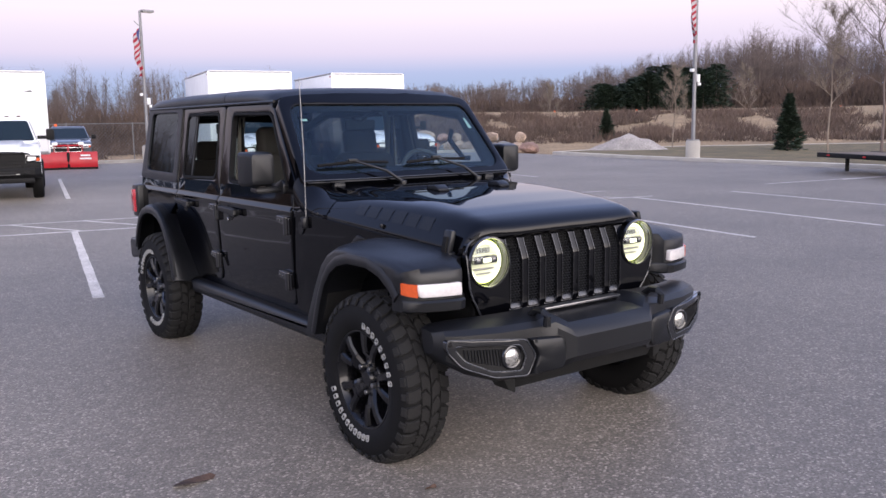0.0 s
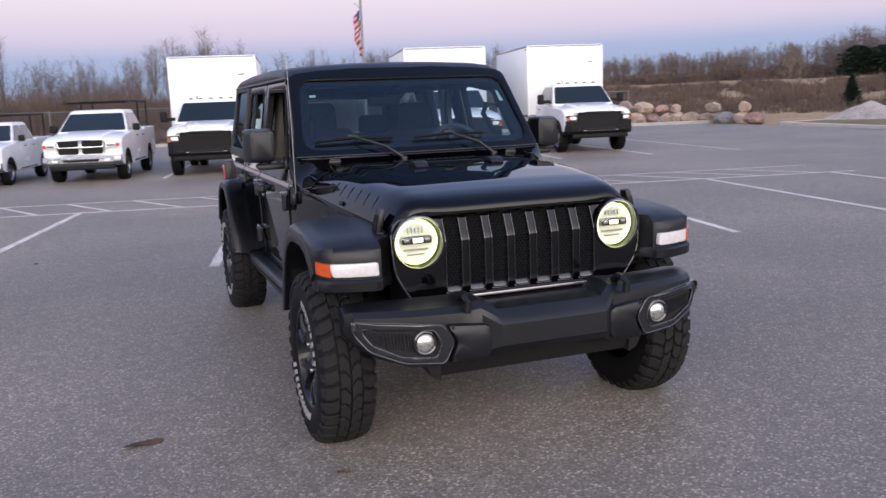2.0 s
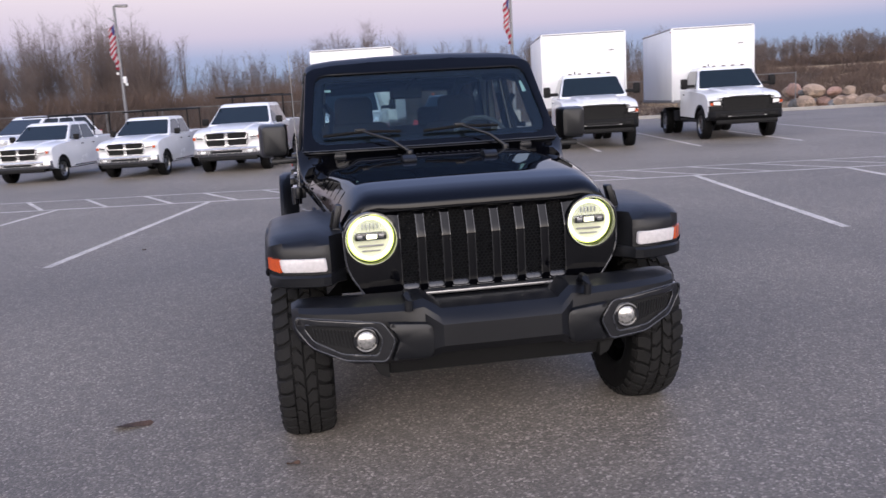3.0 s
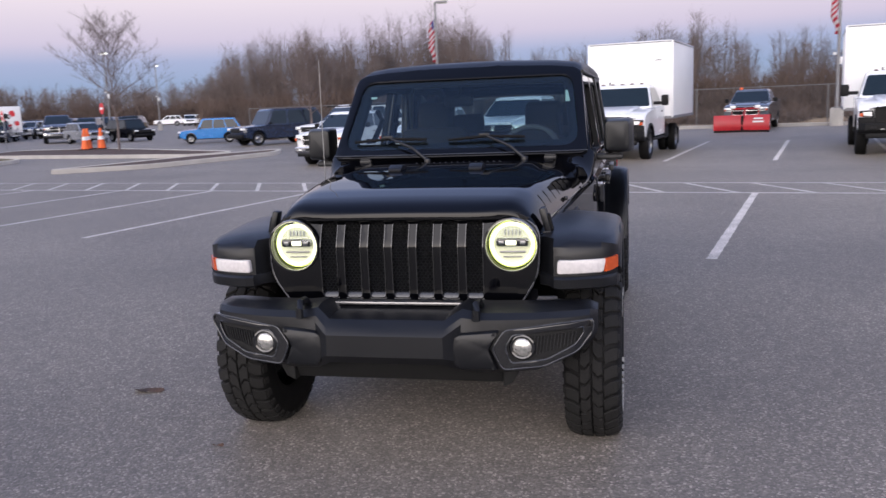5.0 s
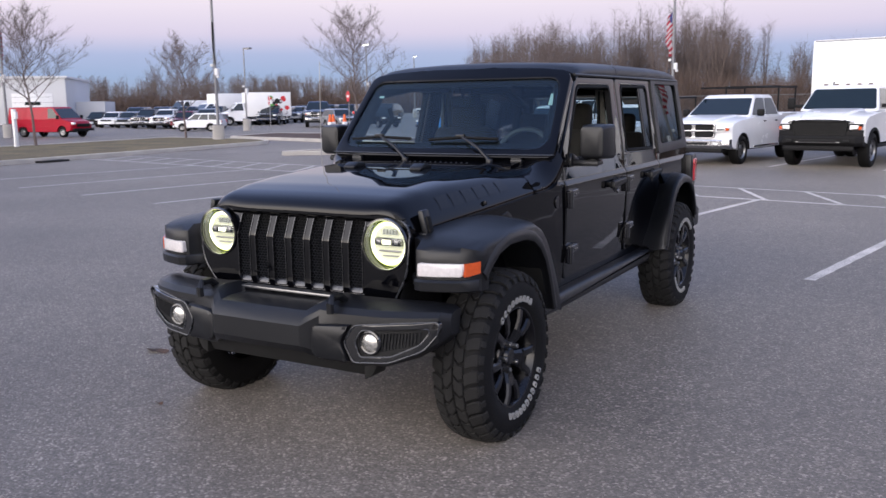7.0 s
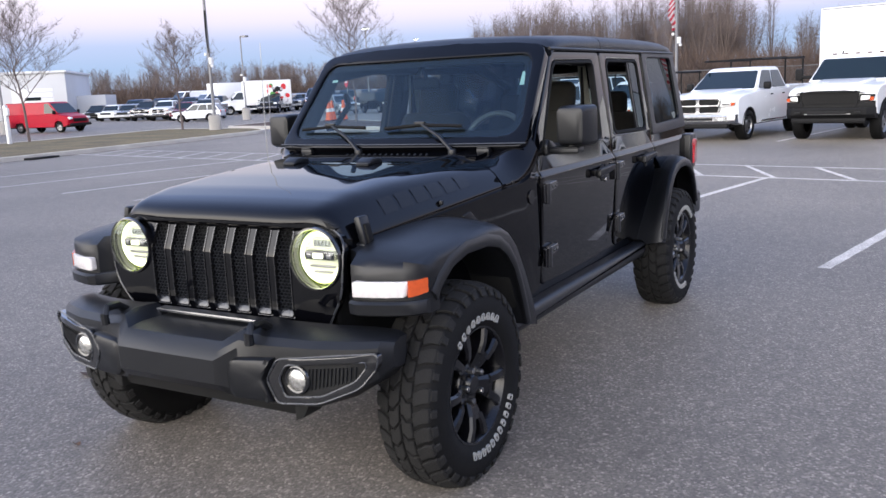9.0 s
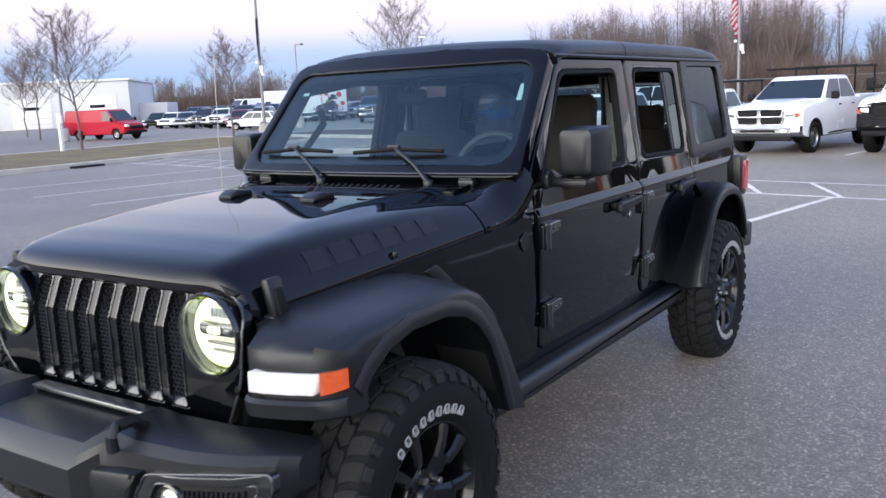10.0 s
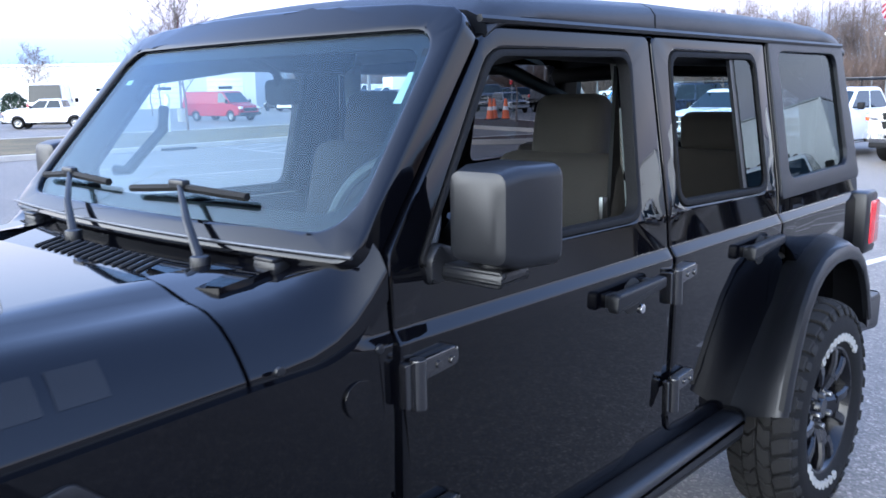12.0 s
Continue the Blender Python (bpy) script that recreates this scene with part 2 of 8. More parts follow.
ASPHALT = asphalt_mat()
LINE = mat("worn_white_line_paint", (0.44, 0.425, 0.42), 0.75, vary=0.25, scale=3.0, fine=0.35, fine_scale=70.0, bump=0.4, bump_scale=120)
CONCRETE = mat("pale_concrete", (0.42, 0.40, 0.37), 0.85, vary=0.15, scale=1.5, fine=0.1, fine_scale=60, bump=0.2, bump_scale=80)
GRASS = mat("winter_grass", (0.098, 0.080, 0.042), 0.95, vary=0.45, scale=0.8, fine=0.4, fine_scale=14, bump=0.8, bump_scale=30)
DRY = mat("dry_tan_grass", (0.20, 0.145, 0.085), 0.95, vary=0.4, scale=0.25, fine=0.35, fine_scale=5, bump=0.8, bump_scale=8)
BRUSH = mat("brown_brush", (0.092, 0.064, 0.050), 0.95, vary=0.4, scale=0.3, per_piece=0.45)
BARK = mat("grey_brown_bark", (0.135, 0.105, 0.096), 0.9, vary=0.35, scale=1.2, per_piece=0.35)
WOODS = mat("dark_wood_bark", (0.115, 0.090, 0.080), 0.95, vary=0.35, scale=0.6, per_piece=0.35)
PALE_BARK = mat("pale_bark", (0.21, 0.17, 0.135), 0.9, vary=0.3, scale=1.2, per_piece=0.25)
NEEDLES = mat("dark_conifer_needles", (0.022, 0.042, 0.024), 0.9, vary=0.4, scale=1.0, per_piece=0.5)
MULCH = mat("brown_mulch", (0.075, 0.045, 0.032), 0.95, vary=0.4, scale=4, fine=0.4, fine_scale=25, bump=0.8, bump_scale=40)
STONE = mat("tan_field_boulder", (0.34, 0.26, 0.20), 0.85, vary=0.35, scale=1.5, fine=0.2, fine_scale=12, bump=0.5, bump_scale=12, per_piece=0.45)
GREY_STONE = mat("grey_field_boulder", (0.17, 0.17, 0.165), 0.85, vary=0.35, scale=1.5, fine=0.2, fine_scale=12, bump=0.5, bump_scale=12, per_piece=0.4)
RED_STONE = mat("pinkish_field_boulder", (0.30, 0.19, 0.15), 0.85, vary=0.35, scale=1.5, fine=0.2, fine_scale=12, bump=0.5, bump_scale=12, per_piece=0.35)
GRAVEL = mat("grey_gravel", (0.30, 0.28, 0.27), 0.95, vary=0.3, scale=1.5, fine=0.35, fine_scale=18, bump=0.9, bump_scale=25)
WIRE = mat("dull_fence_wire", (0.16, 0.16, 0.165), 0.6, 0.2, 0.2, 3)
GALV = mat("galvanised_steel", (0.21, 0.21, 0.22), 0.5, 0.3, 0.15, 3)
WHITE_PAINT = mat("white_vehicle_paint", (0.84, 0.845, 0.85), 0.25, vary=0.05, scale=1.5, coat=0.4)
BOX_WHITE = mat("white_box_panel", (0.80, 0.80, 0.80), 0.4, vary=0.05, scale=0.8)
GREY_PAINT = mat("slate_grey_paint", (0.075, 0.085, 0.10), 0.25, vary=0.1, coat=0.8)
SILVER_PAINT = mat("silver_paint", (0.34, 0.35, 0.37), 0.25, 0.5, 0.1, coat=0.8)
BLUE_PAINT = mat("bright_blue_paint", (0.02, 0.19, 0.52), 0.25, vary=0.1, coat=0.8)
NAVY_PAINT = mat("dark_navy_paint", (0.012, 0.020, 0.045), 0.22, vary=0.1, coat=0.8)
RED_PAINT = mat("bright_red_paint", (0.35, 0.003, 0.020), 0.35, vary=0.1, coat=0.1, spec=0.25)
MAROON_PAINT = mat("maroon_paint", (0.13, 0.010, 0.018), 0.25, vary=0.1, coat=0.7)
PLOW_RED = mat("plow_red_enamel", (0.40, 0.010, 0.018), 0.35, vary=0.2, scale=2)
CAR_GLASS = mat("dark_car_glass", (0.008, 0.015, 0.018), 0.06, vary=0.2, coat=0.55, rough_vary=0.02, spec=0.3)
FLAG_RED = mat("flag_red_cloth", (0.30, 0.02, 0.04), 0.9, vary=0.15, scale=3)
FLAG_WHITE = mat("flag_white_cloth", (0.42, 0.40, 0.42), 0.9, vary=0.1, scale=3)
FLAG_BLUE = mat("flag_blue_cloth", (0.03, 0.045, 0.16), 0.9, vary=0.15, scale=3)
ORANGE = mat("orange_plastic", (0.75, 0.12, 0.015), 0.5, vary=0.1)
SIGN_RED = mat("sign_red", (0.55, 0.02, 0.03), 0.5, vary=0.05)
SIGN_WHITE = mat("sign_white", (0.72, 0.72, 0.72), 0.5, vary=0.05)
GREEN_PRINT = mat("print_green", (0.10, 0.30, 0.06), 0.5, vary=0.4, scale=2)
LAMP_LIT = glow_mat("lit_lamp_head", (1.0, 0.97, 0.90), 9.0)
WALL_WHITE = mat("white_building_panel", (0.58, 0.58, 0.58), 0.6, vary=0.06, scale=0.3)
WOOD = mat("weathered_wood", (0.17, 0.13, 0.095), 0.9, vary=0.3, scale=2)
# weathered matt surfaces throw light back towards its source
for m_ in (LINE, CONCRETE, GRASS, DRY, GRAVEL, STONE):
    m_.node_tree.nodes["Principled BSDF"].inputs["Diffuse Roughness"].default_value = 1.0


# ---- mesh helpers ----
def finish(bm, sharp=38):
    bmesh.ops.remove_doubles(bm, verts=bm.verts, dist=1e-5)
    bmesh.ops.recalc_face_normals(bm, faces=bm.faces)
    for f in bm.faces:
        f.smooth = True
    lim = radians(sharp)
    for e in bm.edges:
        if len(e.link_faces) == 2:
            e.smooth = e.calc_face_angle(0) < lim


def part(name, bm, material, parent=None, label="", sharp=38):
    finish(bm, sharp)
    me = bpy.data.meshes.new(name)
    bm.to_mesh(me)
    bm.free()
    me.materials.append(material)
    ob = new(name, me)
    if parent is not None:
        ob.parent = parent
    if label:
        ob["label"] = label
    if material in (PAINT, GLOSS, ROOFING, WHITE_PAINT):
        # flat panels keep flat reflections beside their rounded edges
        wn_ = ob.modifiers.new("weighted_normal", "WEIGHTED_NORMAL")
        wn_.keep_sharp = True
    return ob


def empty(name, m, label, category, group="", kind=""):
    ob = new(name)
    ob.empty_display_size = 0.2
    ob.matrix_basis = m
    return tagged(ob, label, category, group, kind)


def join(*bms):
    out = bmesh.new()
    for b in bms:
        me = bpy.data.meshes.new("tmp")
        b.to_mesh(me)
        b.free()
        out.from_mesh(me)
        bpy.data.meshes.remove(me)
    return out


def xform(bm, m):
    bmesh.ops.transform(bm, matrix=m, verts=bm.verts)
    return bm


def box(cx, cy, cz, sx, sy, sz, bev=0.0, seg=2, rot=None):
    bm = bmesh.new()
    bmesh.ops.create_cube(bm, size=1)
    for v in bm.verts:
        v.co = Vector((v.co.x * sx, v.co.y * sy, v.co.z * sz))
    if bev:
        bmesh.ops.bevel(bm, geom=list(bm.edges), offset=bev, segments=seg, profile=0.5, affect="EDGES")
    if rot is not None:
        xform(bm, Euler([radians(a) for a in rot]).to_matrix().to_4x4())
    return xform(bm, Matrix.Translation((cx, cy, cz)))


def rounded(pts, r=0.03, seg=4):
    """Corner points with their corners rounded; a point may carry its own radius as a third number."""
    out, n = [], len(pts)
    for i, p in enumerate(pts):
        a, b, c = Vector(pts[i - 1][:2]), Vector(p[:2]), Vector(pts[(i + 1) % n][:2])
        rad = p[2] if len(p) > 2 else r
        u, w = (a - b), (c - b)
        d = min(rad, 0.45 * u.length, 0.45 * w.length)
        if d < 1e-4:
            out.append(tuple(b))
            continue
        p0, p1 = b + u.normalized() * d, b + w.normalized() * d
        for k in range(seg + 1):
            t = k / seg
            out.append(tuple((1 - t) ** 2 * p0 + 2 * t * (1 - t) * b + t * t * p1))
    return out


def plate(outer, holes, front, back, levels=(), bev=0.0, axis=1):
    """A plate with holes from outlines in (u, v); front and back map (u, v) into space. levels: values of the coordinate named by axis at which it may bend."""
    flat = bmesh.new()
    edges = []
    for ring in (outer, *holes):
        vs = [flat.verts.new((u, v, 0)) for u, v in ring]
        edges += [flat.edges.new((vs[i - 1], vs[i])) for i in range(len(vs))]
    bmesh.ops.triangle_fill(flat, use_beauty=True, use_dissolve=False, edges=edges)
    for lv in levels:
        co = (0, lv, 0) if axis == 1 else (lv, 0, 0)
        no = (0, 1, 0) if axis == 1 else (1, 0, 0)
        bmesh.ops.bisect_plane(flat, geom=[*flat.verts, *flat.edges, *flat.faces], dist=1e-5, plane_co=co, plane_no=no)
    flat.verts.index_update()
    bm = bmesh.new()
    fv = [bm.verts.new(front(v.co.x, v.co.y)) for v in flat.verts]
    bv = [bm.verts.new(back(v.co.x, v.co.y)) for v in flat.verts]
    for f in flat.faces:
        ids = [v.index for v in f.verts]
        bm.faces.new([fv[i] for i in ids])
        bm.faces.new([bv[i] for i in reversed(ids)])
    rim = []
    for e in flat.edges:
        if len(e.link_faces) == 1:
            i, j = e.verts[0].index, e.verts[1].index
            bm.faces.new((fv[i], fv[j], bv[j], bv[i]))
            rim.append((i, j))
    flat.free()
    bmesh.ops.recalc_face_normals(bm, faces=bm.faces)
    if bev:
        ed = [bm.edges.get((fv[i], fv[j])) for i, j in rim]
        bmesh.ops.bevel(bm, geom=[e for e in ed if e], offset=bev, segments=2, profile=0.5, affect="EDGES")
    return bm


def prism(poly, a, b, axis="x", bev=0.0, seg=2):
    """A polygon drawn out from a to b along an axis; poly is (y, z) for x, (x, z) for y, (x, y) for z."""
    bm = bmesh.new()

    def at(p, w):
        return {"x": (w, p[0], p[1]), "y": (p[0], w, p[1]), "z": (p[0], p[1], w)}[axis]
    lo, hi = [bm.verts.new(at(p, a)) for p in poly], [bm.verts.new(at(p, b)) for p in poly]
    bm.faces.new(lo)
    bm.faces.new(list(reversed(hi)))
    for i in range(len(poly)):
        bm.faces.new((lo[i - 1], lo[i], hi[i], hi[i - 1]))
    bmesh.ops.recalc_face_normals(bm, faces=bm.faces)
    if bev:
        bmesh.ops.bevel(bm, geom=list(bm.edges), offset=bev, segments=seg, profile=0.5, affect="EDGES")
    return bm


def loft(rings, cap=True, closed=True):
    bm = bmesh.new()
    vs = [[bm.verts.new(p) for p in r] for r in rings]
    n = len(vs[0])
    for a, b in zip(vs, vs[1:]):
        for i in range(0 if closed else 1, n):
            bm.faces.new((a[i - 1], a[i], b[i], b[i - 1]))
    if cap and closed:
        bm.faces.new(list(reversed(vs[0])))
        bm.faces.new(vs[-1])
    return bm


def lathe(profile, n=32, closed=False):
    """Turns (radius, x) pairs round the x axis."""
    bm = bmesh.new()
    rings = []
    for k in range(n):
        a = 2 * math.pi * k / n
        rings.append([bm.verts.new((x, r * math.cos(a), r * math.sin(a))) for r, x in profile])
    m = len(profile)
    for k in range(n):
        a, b = rings[k], rings[(k + 1) % n]
        for i in range(0 if closed else 1, m):
            if (a[i - 1].co - b[i - 1].co).length < 1e-7 and (a[i].co - b[i].co).length < 1e-7:
                continue
            bm.faces.new((a[i - 1], a[i], b[i], b[i - 1]))
    return bm


def tube(pts, r, n=8, r2=None):
    """A rod along points, tapering from r to r2."""
    pts = [Vector(p) for p in pts]
    r2 = r if r2 is None else r2
    rings = []
    for i, p in enumerate(pts):
        d = (pts[min(i + 1, len(pts) - 1)] - pts[max(i - 1, 0)]).normalized()
        up = Vector((0, 0, 1)) if abs(d.z) < 0.9 else Vector((1, 0, 0))
        a = d.cross(up).normalized()
        b = d.cross(a)
        rad = r + (r2 - r) * i / (len(pts) - 1)
        rings.append([p + a * rad * math.cos(2 * math.pi * k / n) + b * rad * math.sin(2 * math.pi * k / n) for k in range(n)])
    return loft(rings)


def disc(c, r, depth, axis="y", n=24, bev=0.0):
    bm = bmesh.new()
    bmesh.ops.create_cone(bm, cap_ends=True, segments=n, radius1=r, radius2=r, depth=depth)
    if bev:
        bmesh.ops.bevel(bm, geom=[e for e in bm.edges if abs(e.verts[0].co.z - e.verts[1].co.z) < 1e-6], offset=bev, segments=2, profile=0.5, affect="EDGES")
    if axis == "y":
        xform(bm, Matrix.Rotation(radians(90), 4, "X"))
    elif axis == "x":
        xform(bm, Matrix.Rotation(radians(90), 4, "Y"))
    return xform(bm, Matrix.Translation(c))


def ring(c, r, thick, axis="y", n=32, m=8, flat=1.0):
    """A torus with its hole along the axis."""
    bm = lathe([(r + thick * math.cos(2 * math.pi * k / m), flat * thick * math.sin(2 * math.pi * k / m)) for k in range(m)], n, closed=True)
    if axis == "y":
        xform(bm, Matrix.Rotation(radians(90), 4, "Z"))
    return xform(bm, Matrix.Translation(c))


def lerp(table, x):
    if x <= table[0][0]:
        return table[0][1]
    for (a, va), (b, vb) in zip(table, table[1:]):
        if x <= b:
            return va + (vb - va) * (x - a) / (b - a)
    return table[-1][1]


# ---- ground ----
LOT = 11.0  # degrees by which the lot is turned against the parked off-roader
LA, LB = Vector((math.cos(radians(LOT)), -math.sin(radians(LOT)))), Vector((math.sin(radians(LOT)), math.cos(radians(LOT))))


def slab(name, poly, z0, z1, material, label, category, kind="structure", bev=0.0):
    bm = bmesh.new()
    lo, hi = [bm.verts.new((x, y, z0)) for x, y in poly], [bm.verts.new((x, y, z1)) for x, y in poly]
    bm.faces.new(hi)
    for i in range(len(poly)):
        bm.faces.new((lo[i - 1], lo[i], hi[i], hi[i - 1]))
    return tagged(part(name, bm, material), label, category, "", kind)


slab("ground", [(-900, -900), (900, -900), (900, 900), (-900, 900)], -0.6, -0.14, DRY, "dry tan winter grass and earth reaching the horizon", "ground")
slab("pavement", [(-95, -60), (16, -60), (22.3, 8.2), (24.4, 21.2), (27.0, 33.4), (-20, 42.5), (-48, 70), (-95, 86)], -0.3, 0.0, ASPHALT, "worn grey asphalt parking lot with faint stains", "pavement")

slab("far_lot", [(-130, 140), (-95, 86), (-48, 70), (-30, 50.5), (-51, 92), (-71, 128), (-86, 158)], -0.3, -0.005, ASPHALT, "far end of the asphalt lot", "pavement")


def stripe(name, a, b, w=0.10, z=0.004):
    a, b = Vector(a), Vector(b)
    d = (b - a).normalized()
    n = Vector((-d.y, d.x)) * w / 2
    bm = bmesh.new()
    steps = max(2, int((b - a).length / 0.12))
    rnd = random.Random(int(a.x * 977 + a.y * 131))
    left, right = [], []
    for i in range(steps + 1):
        p = a + (b - a) * i / steps
        j = 1 + rnd.uniform(-0.10, 0.10)
        left.append(bm.verts.new((*(p + n * j), z)))
        right.append(bm.verts.new((*(p - n * j), z)))
    for i in range(steps):
        bm.faces.new((left[i], right[i], right[i + 1], left[i + 1]))
    return tagged(part(name, bm, LINE), "worn white painted stall line on the asphalt", "line", "painted lot lines", "structure")


for off in (-15.3, -12.7, -10.1, -7.72, -5.25, -2.62, 0.0, 2.62, 5.57, 8.05, 10.5, 13.1):
    near = Vector((-0.893, 4.818)) + LA * off
    stripe("stall_line", near, near + LB * 5.76)
for k in range(-1, 6):
    near = Vector((1.62, 17.1)) + LA * (2.46 * k) + LB * 0.1
    stripe("stall_line", near, near + LB * 8.8)
# hatched walkway between the two rows
w0 = Vector((1.0, 10.34))
stripe("walkway_line", w0 - LA * 26, w0 + LA * 10.2)
stripe("walkway_line", w0 + LB * 1.60 - LA * 26, w0 + LB * 1.60 + LA * 10.2, 0.08)
for k in range(-22, 9):
    p = w0 + LA * (1.13 * k + 0.45)
    stripe("walkway_line", p, p + LB * 1.57 - LA * 1.05, 0.08)
for k in range(4):
    p = Vector((15.4, 8.7)) + LA * 2.6 * k
    stripe("stall_line", p, p + LA * 4.8 + LB * 0.2, 0.09)

# a dead leaf scrap and dark tar blots on the lot
for x, y, r in ((-1.68, 0.20, 0.10), (-0.9, -0.5, 0.03), (2.2, -0.9, 0.025), (-2.6, 6.0, 0.02)):
    bm = bmesh.new()
    vs = [bm.verts.new((x + r * (1 + 0.4 * math.sin(5 * a)) * math.cos(a) * 1.0, y + 0.35 * r * (1 + 0.3 * math.cos(3 * a)) * math.sin(a), 0.012 + 0.008 * math.sin(2 * a))) for a in [2 * math.pi * i / 10 for i in range(10)]]
    c = bm.verts.new((x, y, 0.006))
    for i in range(10):
        bm.faces.new((vs[i - 1], vs[i], c))
    tagged(part("dead_leaf", bm, MULCH), "curled brown dead leaf lying on the asphalt", "leaf", "dead leaves")


# ---- the black off-roader: local x to its left, y to its rear, origin under the front axle ----
def side_x(z):
    return lerp([(0.40, 0.745), (0.50, 0.765), (0.70, 0.782), (0.95, 0.790), (1.072, 0.789), (1.078, 0.7868), (1.085, 0.7820), (1.098, 0.7735), (1.106, 0.7695), (1.19, 0.7620), (1.70, 0.678)], z)


SIDE_LEVELS = (0.50, 0.60, 0.70, 0.82, 0.95, 1.072, 1.078, 1.085, 1.098, 1.106, 1.19, 1.30, 1.45, 1.60)


def side_plate(outer, holes, s, thick=0.045, proud=0.0, bev=0.005):
    return plate(outer, holes, lambda y, z: (s * (side_x(z) + proud), y, z), lambda y, z: (s * (side_x(z) - thick), y, z), SIDE_LEVELS, bev)


jeep = empty("off_roader", pose(-0.008, 0, 0), "black four-door off-roader with hardtop and lit round headlights", "car")


# wheels
HUB_Z = 0.372


def lug(corners, drop=0.013):
    """One tread block from corners (across, angle): its foot on the carcass, its chamfered top on the tread's crown."""
    bm = bmesh.new()
    cu, ca = sum(c[0] for c in corners) / len(corners), sum(c[1] for c in corners) / len(corners)
    rows = []
    for shrink, sink in ((1.0, drop), (1.0, 0.003), (0.90, 0.0)):
        row = []
        for u, a in corners:
            uu, aa = cu + (u - cu) * shrink, ca + (a - ca) * shrink
            r = 0.406 - 0.020 * (abs(uu) / 0.118) ** 3.2 - sink
            row.append(bm.verts.new((uu * 0.93, -r * math.sin(aa), r * math.cos(aa))))
        rows.append(row)
    n = len(corners)
    for lo, hi in zip(rows, rows[1:]):
        for i in range(n):
            bm.faces.new((lo[i - 1], lo[i], hi[i], hi[i - 1]))
    bm.faces.new(rows[-1])
    return bm


def make_wheel():
    w = empty("wheel", pose(0, 0, 0), "", "")
    prof = [(0.222, 0.096), (0.240, 0.112), (0.285, 0.126), (0.332, 0.122), (0.362, 0.112), (0.380, 0.099), (0.391, 0.068), (0.394, 0.0)]
    prof = prof + [(r, -x) for r, x in reversed(prof[:-1])] + [(0.222, -0.09)]
    tyre = part("tyre", lathe(prof, 64), RUBBER, w, "chunky black all-terrain tyre")
    # tread: slanted shoulder lugs interlocked with two rows of bent inner blocks
    blocks = []
    n = 34
    for k in range(n):
        p = 2 * math.pi / n
        for side in (1, -1):
            a = p * (k + (0.5 if side < 0 else 0))
            blocks.append(lug([(side * 0.119, a - p * 0.36), (side * 0.119, a + p * 0.36), (side * 0.090, a + p * 0.42), (side * 0.058, a + p * 0.60), (side * 0.054, a - p * 0.10), (side * 0.088, a - p * 0.34)]))
            b = a + p * 0.45
            blocks.append(lug([(side * 0.050, b - p * 0.02), (side * 0.052, b + p * 0.72), (side * 0.030, b + p * 0.86), (side * 0.004, b + p * 0.48), (side * 0.004, b - p * 0.36), (side * 0.028, b - p * 0.02)]))
            lo = box(side * 0.1155, 0, 0.364, 0.010, 0.030 if k % 2 else 0.040, 0.030, 0.003, 1, (0, side * -24, 0))
            blocks.append(xform(lo, Matrix.Rotation(a, 4, "X")))
    part("tread", join(*blocks), TREAD, tyre, "dusty staggered tread lugs", 30)
    # raised white marks on the sidewall, in two arcs of outlined blocks
    for start, count, step in ((62, 9, 8.6), (254, 11, 8.0)):
        for k in range(count):
            a = radians(start + k * step)
            rr = 0.272
            o = [(-0.0115, -0.015), (0.0115, -0.015), (0.0115, 0.015), (-0.0115, 0.015)]
            i = [(x * 0.60, y * 0.72) for x, y in o]
            if k % 3 == 1:
                i = [(-0.005, -0.011), (0.008, -0.011), (0.008, 0.010), (-0.005, 0.010)]
            bm = plate(rounded(o, 0.006, 2), [i], lambda u, v: (0.1285, u, rr + v), lambda u, v: (0.112, u, rr + v))
            part("raised_mark", xform(bm, Matrix.Rotation(a, 4, "X")), WHITE_LETTER, tyre, "raised white sidewall mark")
    rim = part("rim", lathe([(0.222, -0.09), (0.226, -0.10), (0.212, -0.08), (0.196, 0.0), (0.206, 0.072), (0.218, 0.094), (0.226, 0.108), (0.234, 0.110), (0.234, 0.098), (0.222, 0.09)], 64), WHEEL, w, "gloss black alloy rim")
    part("brake_disc", disc((0.0, 0, 0), 0.165, 0.03, "x", 32), DARK, w)
    part("hub", lathe([(0.0, 0.088), (0.034, 0.088), (0.040, 0.082), (0.044, 0.068), (0.082, 0.064), (0.090, 0.050), (0.092, 0.0)], 32), WHEEL, rim)
    for k in range(5):
        a0 = 2 * math.pi * k / 5
        c, sn = math.cos(a0), math.sin(a0)

        def leg(stations):
            rings = []
            for r, off, hw, x0, x1 in stations:
                row = []
                for x, h in ((x0, hw), (x1 - 0.010, hw), (x1, hw * 0.62), (x1, -hw * 0.62), (x1 - 0.010, -hw), (x0, -hw)):
                    row.append((x, r * c - (h + off) * sn, r * sn + (h + off) * c))
                rings.append(row)
            return loft(rings)
        # a broad foot at the hub that forks into two flat legs
        part("spoke", leg([(0.050, 0.0, 0.026, 0.005, 0.070), (0.092, 0.0, 0.038, 0.012, 0.086), (0.135, 0.0, 0.050, 0.020, 0.100)]), WHEEL, rim, "", 20)
        for d in (-1, 1):
            part("spoke_leg", leg([(0.118, d * 0.026, 0.020, 0.018, 0.097), (0.165, d * 0.042, 0.021, 0.024, 0.106), (0.214, d * 0.060, 0.026, 0.030, 0.104)]), WHEEL, rim, "", 20)
        part("lug_nut", xform(disc((0.078, 0, 0.064), 0.012, 0.040, "x", 8, 0.003), Matrix.Rotation(a0 + math.pi / 5, 4, "X")), STEEL, rim)
    return w


